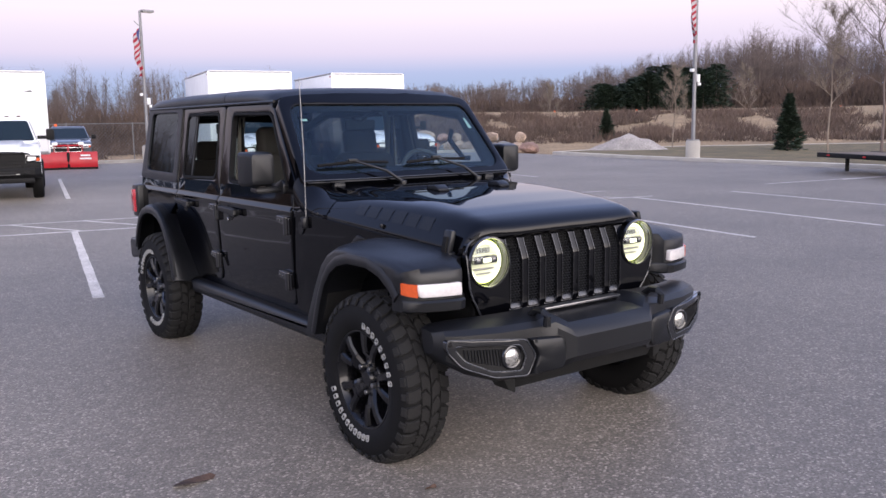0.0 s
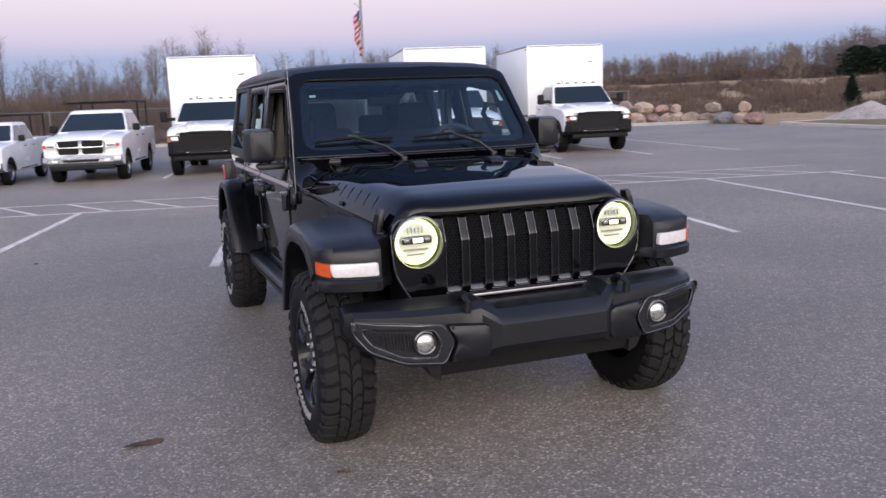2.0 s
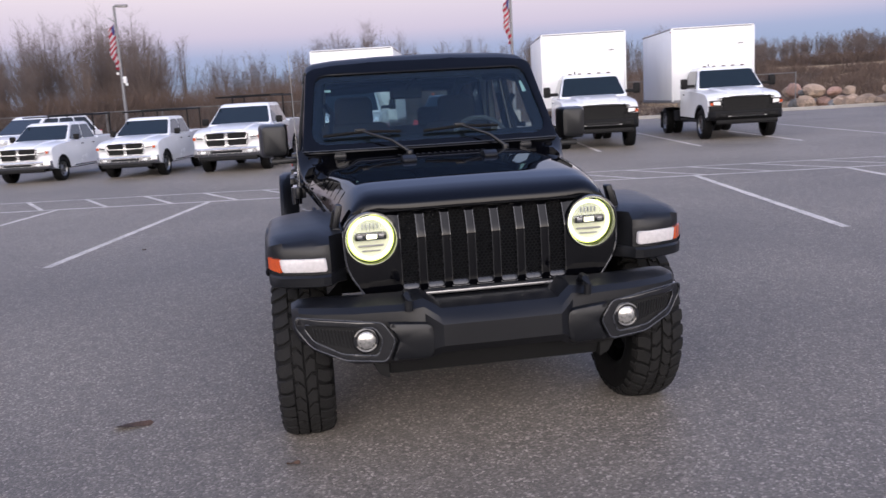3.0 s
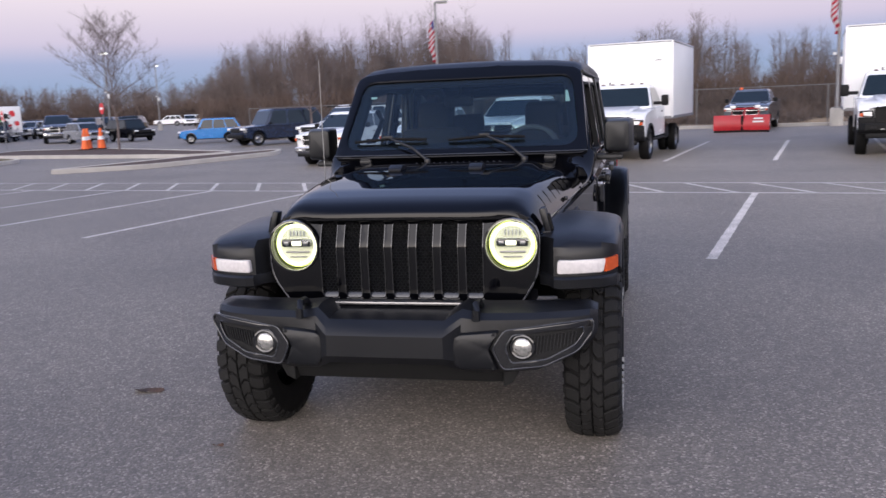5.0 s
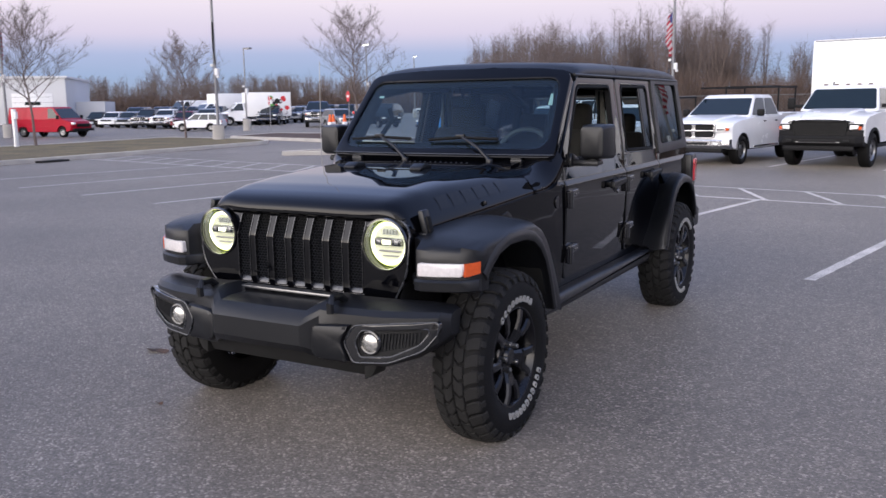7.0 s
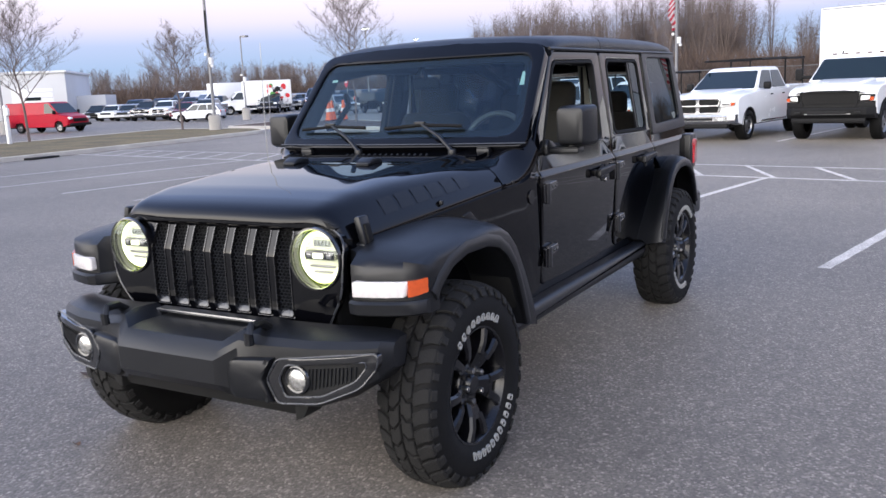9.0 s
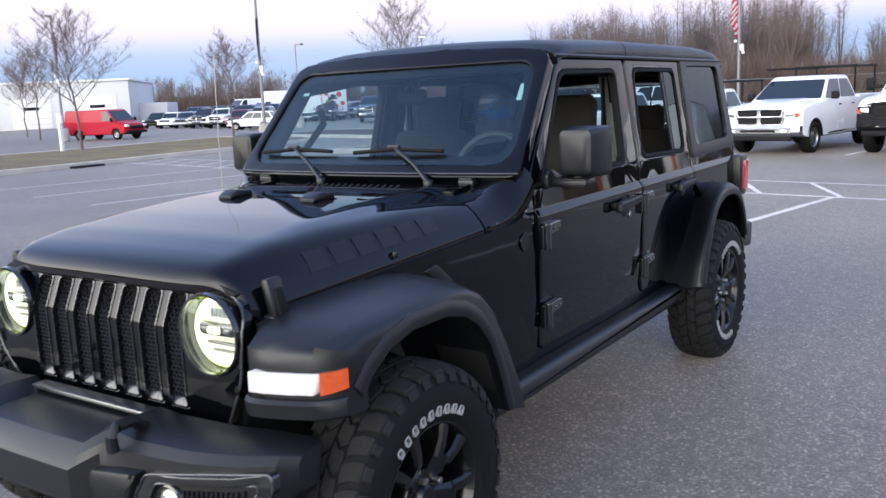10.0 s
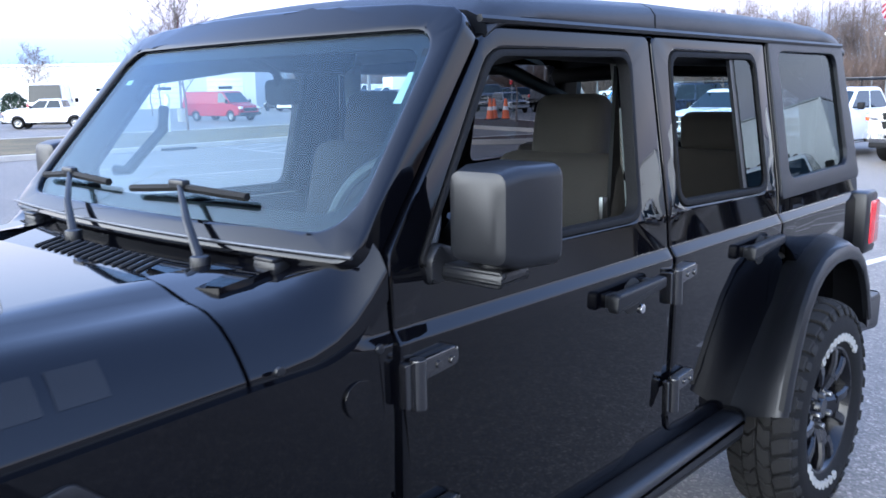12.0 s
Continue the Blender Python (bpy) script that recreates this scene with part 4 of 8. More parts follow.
for s in (1, -1):
    xs = [(s * 0.60, 0.022, 0.0), (s * 0.635, 0.022, 0.0), (s * 0.665, 0.020, 0.0), (s * 0.74, 0.016, 0.0), (s * 0.86, 0.004, 0.0), (s * 0.905, -0.006, 0.0), (s * 0.925, -0.018, 0.0), (s * 0.932, -0.034, 0.006)]
    fl = part("front_flare", loft(flare(TOP, LOW, xs)), PLASTIC, jeep, "wide grained black front wheel flare", 40)
    rear = []
    for x, k, dip in ((0.750, 0.0, 0.0), (0.790, 0.06, 0.0), (0.830, 0.34, 0.0), (0.870, 0.64, 0.0), (0.905, 0.88, 0.004), (0.922, 0.97, 0.012), (0.932, 1.0, 0.028)):
        c = Vector((3.008, 0.36))
        top = []
        for p, q in zip(REAR_ROOT, REAR_EDGE):
            m_ = Vector(p).lerp(Vector(q), k)
            top.append(m_ + (c - m_).normalized() * dip)
        low = [m_ + (c - m_).normalized() * (0.020 + 0.012 * k) for m_ in top]
        rear.append([(s * x, p.x, p.y) for p in top] + [(s * x, p.x, p.y) for p in reversed(low)])
    part("rear_flare", loft(rear), PLASTIC, jeep, "wide grained black rear wheel flare", 40)
    # the flares' outer lip along the arch
    for curve, cy, name in ((LOW[:-1], 0.0, "front_lip"), (REAR_LOW, 3.008, "rear_lip")):
        c = Vector((cy, 0.36))
        inner = [Vector(p) for p in curve]
        outer = [p + (p - c).normalized() * 0.048 for p in inner]
        rings = []
        for p, q in zip(inner, outer):
            rings.append([(s * 0.915, p.x, p.y), (s * 0.936, p.x, p.y), (s * 0.941, (p.x * 3 + q.x) / 4, (p.y * 3 + q.y) / 4), (s * 0.940, (p.x + q.x * 2) / 3, (p.y + q.y * 2) / 3), (s * 0.932, q.x, q.y), (s * 0.915, q.x, q.y)])
        part(name, loft(rings), PLASTIC, jeep, "", 40)
    # side lamp: white front lens wrapping to an amber corner
    sig = empty("turn_lamp", pose(s * 0.80, -0.45, 0.84), "", "")
    sig.parent = jeep
    lens = rounded([(0.680, 0.816), (0.868, 0.816), (0.880, 0.872), (0.684, 0.872)], 0.010, 3)
    part("white_lens", plate([(s * (x - 0.80), z - 0.84) for x, z in lens], [], lambda x, z: (x, lerp(LEAD, abs(x + s * 0.80)) + 0.45 - 0.012, z), lambda x, z: (x, lerp(LEAD, abs(x + s * 0.80)) + 0.45 + 0.02, z), [s * -0.06, 0.0, s * 0.03, s * 0.06], 0.004, axis=0), WHITE_LENS, sig, "milky white daytime lamp lens")
    rings = []
    for x, y in ((0.880, -0.409), (0.906, -0.383), (0.926, -0.352)):
        lo, hi = lerp([(-0.413, 0.816), (-0.255, 0.850)], y), lerp([(-0.413, 0.872), (-0.255, 0.890)], y)
        rings.append([(s * (x - 0.80), y + 0.45, lo - 0.84), (s * (x - 0.80), y + 0.45, hi - 0.84), (s * (x - 0.840), y + 0.480, hi - 0.84), (s * (x - 0.840), y + 0.480, lo - 0.84)])
    part("amber_lens", loft(rings), AMBER, sig, "orange corner lens", 60)
    # lip under the lamp
    tray = []
    for x in (0.600, 0.640, 0.668, 0.70, 0.74, 0.80, 0.86, 0.900, 0.922):
        y0 = lerp(LEAD, x)
        tray.append([(s * x, y0 + 0.06, 0.806), (s * x, y0 - 0.016, 0.804), (s * x, y0 - 0.026, 0.794), (s * x, y0 - 0.022, 0.757), (s * x, y0 - 0.006, 0.750), (s * x, y0 + 0.06, 0.750)])
    part("flare_lip", loft(tray), PLASTIC, fl, "", 30)
    # inner wheel wells and the body's dark core
    part("wheel_well", prism([(-0.30, 0.86), (-0.28, 0.93), (0.30, 0.93), (0.46, 0.55), (0.43, 0.52), (0.27, 0.90), (-0.24, 0.90), (-0.27, 0.84)], s * 0.50, s * 0.90, "x"), DARK, jeep)
    part("wheel_well", prism([(2.56, 0.50), (2.625, 0.68), (2.72, 0.86), (2.82, 0.952), (3.20, 0.952), (3.30, 0.86), (3.39, 0.64), (3.36, 0.63), (3.27, 0.85), (3.18, 0.932), (2.84, 0.930), (2.745, 0.85), (2.645, 0.67), (2.58, 0.49)], s * 0.50, s * 0.755, "x"), DARK, jeep)
part("chassis", join(box(0, 1.5, 0.47, 0.9, 3.6, 0.14, 0.02), box(0, 0, 0.39, 1.3, 0.10, 0.10, 0.03), box(0, 3.008, 0.39, 1.3, 0.12, 0.12, 0.03), box(0, -0.1, 0.72, 0.95, 0.45, 0.42, 0.03), box(0.0, 0.62, 0.80, 1.30, 0.36, 0.5, 0.02)), DARK, jeep, "dark underbody and axles")

# flanks
FRONT_Y = 0.948
for s in (1, -1):
    fender = rounded([(-0.33, 0.80, 0.01), (0.46, 0.505, 0.02), (FRONT_Y - 0.005, 0.505, 0.02), (FRONT_Y - 0.005, 1.185, 0.005), (0.92, 1.165, 0.01), (0.88, 1.105, 0.03), (0.80, 1.072, 0.03), (0.655, 1.062, 0.0), (-0.34, 0.968, 0.01)], 0.01, 3)
    # the flank narrows with the hood towards the grille
    def flank(y, z, off):
        base = side_x(z)
        lead = lerp([(-0.34, 0.612), (0.2, 0.690), (0.66, 0.752), (0.95, 0.79)], y)
        return min(base, lead) - off
    cut_y = (-0.2, -0.1, 0.0, 0.2, 0.35, 0.5, 0.66, 0.8)
    fp = plate(fender, [], lambda y, z: (s * flank(y, z, 0), y, z), lambda y, z: (s * flank(y, z, 0.04), y, z), (), 0.0)
    bmesh.ops.triangulate(fp, faces=fp.faces)
    for c in cut_y:
        bmesh.ops.bisect_plane(fp, geom=[*fp.verts, *fp.edges, *fp.faces], dist=1e-5, plane_co=(0, c, 0), plane_no=(0, 1, 0))
    for c in (0.70, 0.95, 1.072, 1.078, 1.085, 1.098, 1.106):
        bmesh.ops.bisect_plane(fp, geom=[*fp.verts, *fp.edges, *fp.faces], dist=1e-5, plane_co=(0, 0, c), plane_no=(0, 0, 1))
    for v in fp.verts:
        inner = abs(v.co.x) < flank(v.co.y, v.co.z, 0.02)
        v.co.x = s * flank(v.co.y, v.co.z, 0.04 if inner else 0.0)
    fend = part("front_fender", fp, PAINT, jeep, "", 30)
    part("fender_vent", plate(rounded([(0.30, 0.985), (0.36, 1.0), (0.47, 0.90), (0.46, 0.845), (0.38, 0.925)], 0.012, 3), [], lambda y, z: (s * (flank(y, z, 0) + 0.008), y, z), lambda y, z: (s * (flank(y, z, 0) - 0.02), y, z), (), 0.004), PLASTIC, fend, "black mesh fender vent")
    for k in range(4):
        part("badge_bar", box(s * 0.750, 0.68 + 0.042 * k, 0.735 + (0.012 if k == 0 else 0), 0.008, 0.030, 0.050 if k == 0 else 0.036, 0.003, 1), DECAL, fend, "dark badge shape")
    part("cap", disc((s * 0.777, 0.857, 0.996), 0.036, 0.008, "x", 28, 0.002), PAINT, fend)
    # doors
    fd = rounded([(0.957, 0.542, 0.06), (1.78, 0.530, 0.02), (1.90, 0.585, 0.05), (1.985, 0.72, 0.06), (2.018, 0.95, 0.1), (2.026, 1.15, 0.1), (2.042, 1.685, 0.03), (1.345, 1.680, 0.05), (0.957, 1.235, 0.02), (FRONT_Y + 0.003, 1.0, 0.02)], 0.03, 5)
    fw = rounded([(1.035, 1.205, 0.03), (1.885, 1.195, 0.05), (1.935, 1.635, 0.05), (1.345, 1.628, 0.05)], 0.04, 5)
    rd = rounded([(2.038, 0.545, 0.06), (2.47, 0.528, 0.05), (2.58, 0.60, 0.06), (2.72, 0.83, 0.08), (2.800, 0.985, 0.05), (2.812, 1.20, 0.1), (2.832, 1.685, 0.02), (2.053, 1.685, 0.03), (2.036, 1.15, 0.02)], 0.03, 5)
    rw = rounded([(2.100, 1.205, 0.06), (2.735, 1.190, 0.06), (2.745, 1.640, 0.05), (2.145, 1.640, 0.05)], 0.04, 5)
    qt = rounded([(2.842, 1.695, 0.005), (2.822, 1.20, 0.02), (2.808, 1.012, 0.02), (2.90, 0.96, 0.02), (3.36, 0.62, 0.02), (3.60, 0.62, 0.04), (3.66, 0.95, 0.05), (3.665, 1.12, 0.05), (3.60, 1.695, 0.03)], 0.03, 4)
    qw = rounded([(2.915, 1.215, 0.05), (3.535, 1.225, 0.06), (3.515, 1.655, 0.05), (2.925, 1.655, 0.05)], 0.04, 5)
    for name, o, w, label in (("front_door", fd, fw, "glossy black front door with its window down"), ("rear_door", rd, rw, "glossy black rear door with its window half down")):
        door = part(name, side_plate(o, [w], s, 0.045, 0.0, 0.009), PAINT, jeep, label, 30)
        cyy = sum(p[0] for p in w) / len(w)
        czz = sum(p[1] for p in w) / len(w)
        inner = [(cyy + (y - cyy) * 0.955, czz + (z - czz) * 0.925) for y, z in w]
        part("window_seal", side_plate(w, [inner], s, 0.03, 0.004, 0.003), RUBBER, door, "black rubber window seal")
        part("door_lining", side_plate(rounded([(min(p[0] for p in o) + 0.05, 0.60), (1.80 if name == "front_door" else 2.40, 0.60), (max(p[0] for p in w), 1.18), (min(p[0] for p in w), 1.18)], 0.05, 3), [], s, 0.09, -0.046, 0.01), TRIM, door)
        hy = 1.80 if name == "front_door" else 2.62
        hz = 1.022
        part("handle_cup", disc((s * 0.788, hy - 0.005, hz - 0.012), 0.048, 0.008, "x", 24, 0.002), DARK, door)
        hd = part("door_handle", prism(rounded([(hy - 0.150, hz - 0.024), (hy - 0.085, hz - 0.020), (hy + 0.098, hz + 0.000), (hy + 0.100, hz + 0.030), (hy - 0.146, hz + 0.022)], 0.010, 3), s * 0.804, s * 0.836, "x", 0.007), PLASTIC, door, "black grab door handle")
        part("handle_post", box(s * 0.797, hy - 0.110, hz - 0.001, 0.03, 0.05, 0.034, 0.005), PLASTIC, hd)
        part("handle_post", box(s * 0.797, hy + 0.060, hz + 0.012, 0.03, 0.03, 0.026, 0.005), PLASTIC, hd)
        if name == "front_door":
            part("lock", disc((s * 0.792, hy + 0.045, hz - 0.055), 0.013, 0.012, "x", 16, 0.003), CHROME, door, "round bare metal lock")
        hb = 1.00 if name == "front_door" else 2.030
        for hz2 in (1.012, 0.700):
            hinge = part("hinge", prism(rounded([(hb - 0.015, hz2 - 0.010), (hb + 0.030, hz2 - 0.006), (hb + 0.090, hz2 + 0.002), (hb + 0.092, hz2 + 0.034), (hb + 0.082, hz2 + 0.040), (hb - 0.015, hz2 + 0.034)], 0.006, 2), s * 0.784, s * 0.814, "x", 0.007), GLOSS, door, "exposed gloss black door hinge")
            part("hinge_knuckle", disc((s * 0.806, hb - 0.020, hz2 - 0.014), 0.017, 0.100, "z", 14, 0.004), GLOSS, hinge)
            part("hinge_leaf", box(s * 0.797, hb - 0.038, hz2 - 0.014, 0.020, 0.030, 0.088, 0.004), GLOSS, hinge)
            for dy in (0.030, 0.068):
                part("hinge_bolt", disc((s * 0.815, hb + dy, hz2 + 0.014), 0.008, 0.008, "x", 8, 0.002), GLOSS, hinge)
    part("rear_quarter", side_plate(qt, [qw], s), PAINT, jeep, "", 30)
    # textured hardtop side over the quarter's upper half
    qup = rounded([(2.846, 1.690, 0.005), (2.830, 1.150, 0.02), (3.655, 1.160, 0.03), (3.598, 1.690, 0.03)], 0.02, 4)
    part("hardtop_side", side_plate(qup, [rounded([(2.915, 1.215, 0.05), (3.535, 1.225, 0.06), (3.515, 1.655, 0.05), (2.925, 1.655, 0.05)], 0.04, 5)], s, 0.02, 0.010), ROOFING, jeep, "textured black hardtop side")
    pane = part("quarter_pane", side_plate(qw, [], s, 0.006, -0.006, 0.0), PRIVACY, jeep, "dark privacy glass pane")
    pane.visible_shadow = False
    # rear door: divider bar and its fixed strip of glass
    bar = rounded([(2.560, 1.215), (2.590, 1.215), (2.590, 1.625), (2.560, 1.625)], 0.004, 2)
    part("window_divider", side_plate(bar, [], s, 0.02, -0.008, 0.0), PLASTIC, jeep)
    strip = part("vent_pane", side_plate(rounded([(2.588, 1.215), (2.720, 1.21), (2.725, 1.625), (2.588, 1.625)], 0.01, 2), [], s, 0.005, -0.016, 0.0), PRIVACY, jeep)
    strip.visible_shadow = False
    # painted pillars close behind the door gaps
    for y0, y1, z1 in ((0.905, 1.00, 1.16), (1.99, 2.09, 1.66), (2.77, 2.87, 1.66)):
        part("door_pillar", side_plate(rounded([(y0, 0.62 if y0 < 2.5 else 0.98), (y1, 0.62 if y0 < 2.5 else 0.98), (y1, z1), (y0, z1)], 0.01, 2), [], s, 0.02, -0.014), PAINT, jeep, "", 30)
    # body panel behind the door gaps, rock rail and sill
    pillar = rounded([(0.945, 0.470, 0.01), (2.56, 0.470, 0.02), (2.69, 0.62, 0.03), (2.86, 0.93, 0.02), (2.80, 0.97, 0.02), (2.57, 0.68, 0.02), (2.36, 0.66, 0.02), (2.16, 0.66, 0.05), (2.12, 1.15, 0.02), (1.96, 1.15, 0.02), (1.93, 0.75, 0.05), (1.82, 0.62, 0.05), (0.945, 0.60, 0.01)], 0.02, 3)
    part("body_sill", side_plate(pillar, [], s, 0.02, -0.010), PAINT, jeep, "painted sill and door pillar", 30)
    part("sill", prism([(0.52, 0.50), (0.52, 0.56), (2.46, 0.56), (2.46, 0.50)], s * 0.68, s * 0.755, "x", 0.01), DARK, jeep)
    part("rock_rail", prism(rounded([(0.50, 0.415), (2.46, 0.410), (2.48, 0.500), (0.48, 0.505)], 0.02, 3), s * 0.735, s * 0.835, "x", 0.030, 4), PLASTIC, jeep, "black side rail under the doors")
    # tail lamp and rear bumper end
    tl = part("tail_lamp", box(s * 0.775, 3.66, 0.975, 0.12, 0.15, 0.26, 0.02), PLASTIC, jeep, "tail lamp in a black housing")
    part("red_lens", box(s * 0.800, 3.690, 0.975, 0.082, 0.12, 0.19, 0.015), RED_LENS, tl, "red tail lamp lens")
    part("rear_bumper_end", prism(rounded([(3.36, 0.55), (3.78, 0.50), (3.80, 0.66), (3.38, 0.68)], 0.03, 3), s * 0.62, s * 0.86, "x", 0.02), PLASTIC, jeep)
    # mirrors
    mir = empty("wing_mirror", pose(s * 0.896, 1.130, 1.31), "", "")
    mir.parent = jeep
    mir["label"] = "square grained black wing mirror"
    rings = []
    for y, w0, w1, h0, h1 in ((-0.085, -0.050, 0.050, -0.066, 0.072), (-0.078, -0.066, 0.064, -0.080, 0.086), (-0.04, -0.074, 0.076, -0.092, 0.096), (0.05, -0.076, 0.092, -0.094, 0.098), (0.062, -0.072, 0.088, -0.090, 0.094)):
        rings.append([(s * x, y, z) for x, z in rounded([(w0, h0), (w1, h0), (w1, h1), (w0, h1)], 0.026, 4)])
    part("mirror_shell", loft(rings), PLASTIC, mir, "", 30)
    part("mirror_glass", box(s * 0.006, 0.0625, 0.002, 0.145, 0.004, 0.165, 0.0015, 1), CHROME, mir)
    part("mirror_arm", prism(rounded([(-0.050, -0.132), (0.045, -0.126), (0.040, -0.100), (-0.045, -0.100)], 0.012, 3), s * -0.125, s * 0.03, "x", 0.010), PLASTIC, mir)
    part("mirror_pivot", disc((s * -0.02, 0.0, -0.096), 0.035, 0.016, "z", 20, 0.004), PLASTIC, mir)
    foot = rounded([(-0.075, -0.140), (0.060, -0.138), (0.052, -0.100), (0.0, -0.075), (-0.05, -0.060), (-0.075, -0.09)], 0.012, 3)
    part("mirror_foot", prism(foot, s * -0.150, s * -0.118, "x", 0.008), PLASTIC, mir)
part("tailgate", plate(rounded([(-0.72, 0.55), (0.72, 0.55), (0.745, 1.12), (-0.745, 1.12)], 0.05, 4), [], lambda x, z: (x, 3.665, z), lambda x, z: (x, 3.62, z), (), 0.008), PAINT, jeep, "glossy black tailgate")
hb_o = rounded([(-0.745, 1.125), (0.745, 1.125), (0.66, 1.70), (-0.66, 1.70)], 0.04, 4)
hb_i = rounded([(-0.60, 1.19), (0.60, 1.19), (0.55, 1.64), (-0.55, 1.64)], 0.06, 4)
part("hardtop_back", plate(hb_o, [hb_i], lambda x, z: (x, 3.665 - 0.11 * (z - 1.125), z), lambda x, z: (x, 3.62 - 0.11 * (z - 1.125), z), (), 0.006), ROOFING, jeep)
rg = part("rear_pane", plate(hb_i, [], lambda x, z: (x, 3.650 - 0.11 * (z - 1.125), z), lambda x, z: (x, 3.644 - 0.11 * (z - 1.125), z)), GLASS, jeep, "rear window pane")
rg.visible_shadow = False

# windscreen frame and glass


def ws(x, z, off=0.0):
    n = Vector((0, -0.75, 0.66))
    return (x, 0.862 + 0.86 * (z - 1.262) + n.y * off + 0.05 * (abs(x) / 0.7) ** 2, z + n.z * off)


wf = rounded([(-0.745, 1.225, 0.05), (0.745, 1.225, 0.05), (0.692, 1.672, 0.02), (0.676, 1.696, 0.008), (0.640, 1.714, 0.01), (0.52, 1.728, 0.02), (0.25, 1.739, 0.02), (-0.25, 1.739, 0.02), (-0.52, 1.728, 0.02), (-0.640, 1.714, 0.01), (-0.676, 1.696, 0.008), (-0.692, 1.672, 0.02)], 0.05, 6)
wg = rounded([(-0.690, 1.275, 0.10), (0.690, 1.275, 0.10), (0.632, 1.664, 0.07), (-0.632, 1.664, 0.07)], 0.06, 7)
wg2 = rounded([(-0.662, 1.312, 0.09), (0.662, 1.312, 0.09), (0.610, 1.636, 0.06), (-0.610, 1.636, 0.06)], 0.06, 6)
wx = [-0.6 + 0.1 * k for k in range(13)]
part("windscreen_frame", plate(wf, [wg], lambda x, z: ws(x, z, 0.012), lambda x, z: ws(x, z, -0.04), wx, 0.013, axis=0), PAINT, jeep, "glossy black windscreen frame", 40)
scr = part("windscreen", plate(wg, [], lambda x, z: ws(x, z, 0.0), lambda x, z: ws(x, z, -0.005), wx, 0.0, axis=0), GLASS, jeep, "clear curved windscreen")
scr.visible_shadow = False
part("screen_border", plate(wg, [wg2], lambda x, z: ws(x, z, -0.0075), lambda x, z: ws(x, z, -0.010), wx, 0.0, axis=0), TRIM, scr, "black printed glass border")
part("screen_trim", tube([ws(-0.74 + 0.0925 * k, 1.236, 0.016) for k in range(17)], 0.0035, 6), GUNMETAL, jeep, "thin bright lower screen trim")
part("sticker", plate([(0.602, 1.525), (0.642, 1.525), (0.638, 1.588), (0.598, 1.588)], [], lambda x, z: ws(x, z, -0.012), lambda x, z: ws(x, z, -0.014)), STICKER, scr, "pale green and white sticker")
part("sticker", plate([(-0.585, 1.582), (-0.548, 1.582), (-0.548, 1.594), (-0.585, 1.594)], [], lambda x, z: ws(x, z, -0.012), lambda x, z: ws(x, z, -0.014)), STICKER, scr)

# wipers: arms from the cowl, blades lying low on the glass
for bx, midx in ((0.400, 0.16), (-0.15, -0.41)):
    wip = empty("wiper", pose(bx, 0.785, 1.205), "", "")
    wip.parent = jeep
    o = Vector((bx, 0.785, 1.205))
    mid = Vector(ws(midx, 1.325, 0.034))
    a, b = Vector(ws(midx - 0.21, 1.312, 0.018)), Vector(ws(midx + 0.23, 1.318, 0.018))
    part("wiper_pivot", disc((0, 0, 0), 0.020, 0.045, "z", 16, 0.005), PLASTIC, wip)
    part("wiper_arm", tube([Vector((0, 0, 0.012)), (mid - o) * 0.35 + Vector((0, -0.01, 0.03)), mid - o], 0.011, 8, 0.006), PLASTIC, wip, "black wiper arm")
    part("wiper_blade", tube([a - o, (a + b) / 2 - o + Vector((0, -0.008, 0.012)), b - o], 0.0095, 6), RUBBER, wip, "black rubber wiper blade")
    part("blade_clip", box(*(mid - o), 0.06, 0.022, 0.018, 0.005), PLASTIC, wip)

# roof
def roof_piece(y0, y1, n):
    rows = []
    for i in range(n + 1):
        y = y0 + (y1 - y0) * i / n
        crown = lerp([(1.285, 1.739), (1.305, 1.753), (1.34, 1.766), (1.42, 1.780), (2.06, 1.798), (3.0, 1.798), (3.45, 1.785), (3.58, 1.765), (3.64, 1.735)], y)
        bow = 0.05 * max(0.0, 1 - (y - y0) / 0.35) if y0 < 1.3 else 0.0
        rows.append([(x, y + bow * (abs(x) / 0.7) ** 2, z) for x, z in ((-0.684, min(1.690, crown - 0.090)), (-0.692, min(1.700, crown - 0.080)), (-0.690, crown - 0.065), (-0.676, crown - 0.045), (-0.640, crown - 0.028), (-0.52, crown - 0.014), (-0.25, crown - 0.003), (0, crown), (0.25, crown - 0.003), (0.52, crown - 0.014), (0.640, crown - 0.028), (0.676, crown - 0.045), (0.690, crown - 0.065), (0.692, min(1.700, crown - 0.080)), (0.684, min(1.690, crown - 0.090)))])
    return loft(rows)


part("roof_front", roof_piece(1.285, 2.055, 16), ROOFING, jeep, "textured black front hardtop panel", 45)
part("roof_rear", roof_piece(2.063, 3.635, 14), ROOFING, jeep, "textured black rear hardtop panel", 45)
for s in (1, -1):
    part("rain_gutter", tube([(s * 0.690, 1.31 + 0.19 * k, 1.690) for k in range(13)], 0.009, 6), PLASTIC, jeep)

# antenna on the right flank
part("antenna", tube([(-0.772, 0.80, 1.05), (-0.772, 0.80, 1.40), (-0.775, 0.815, 1.80)], 0.0032, 6, 0.0016), STEEL, jeep, "thin whip antenna")
part("antenna_base", disc((-0.782, 0.80, 1.03), 0.020, 0.06, "z", 14, 0.006), PLASTIC, jeep)

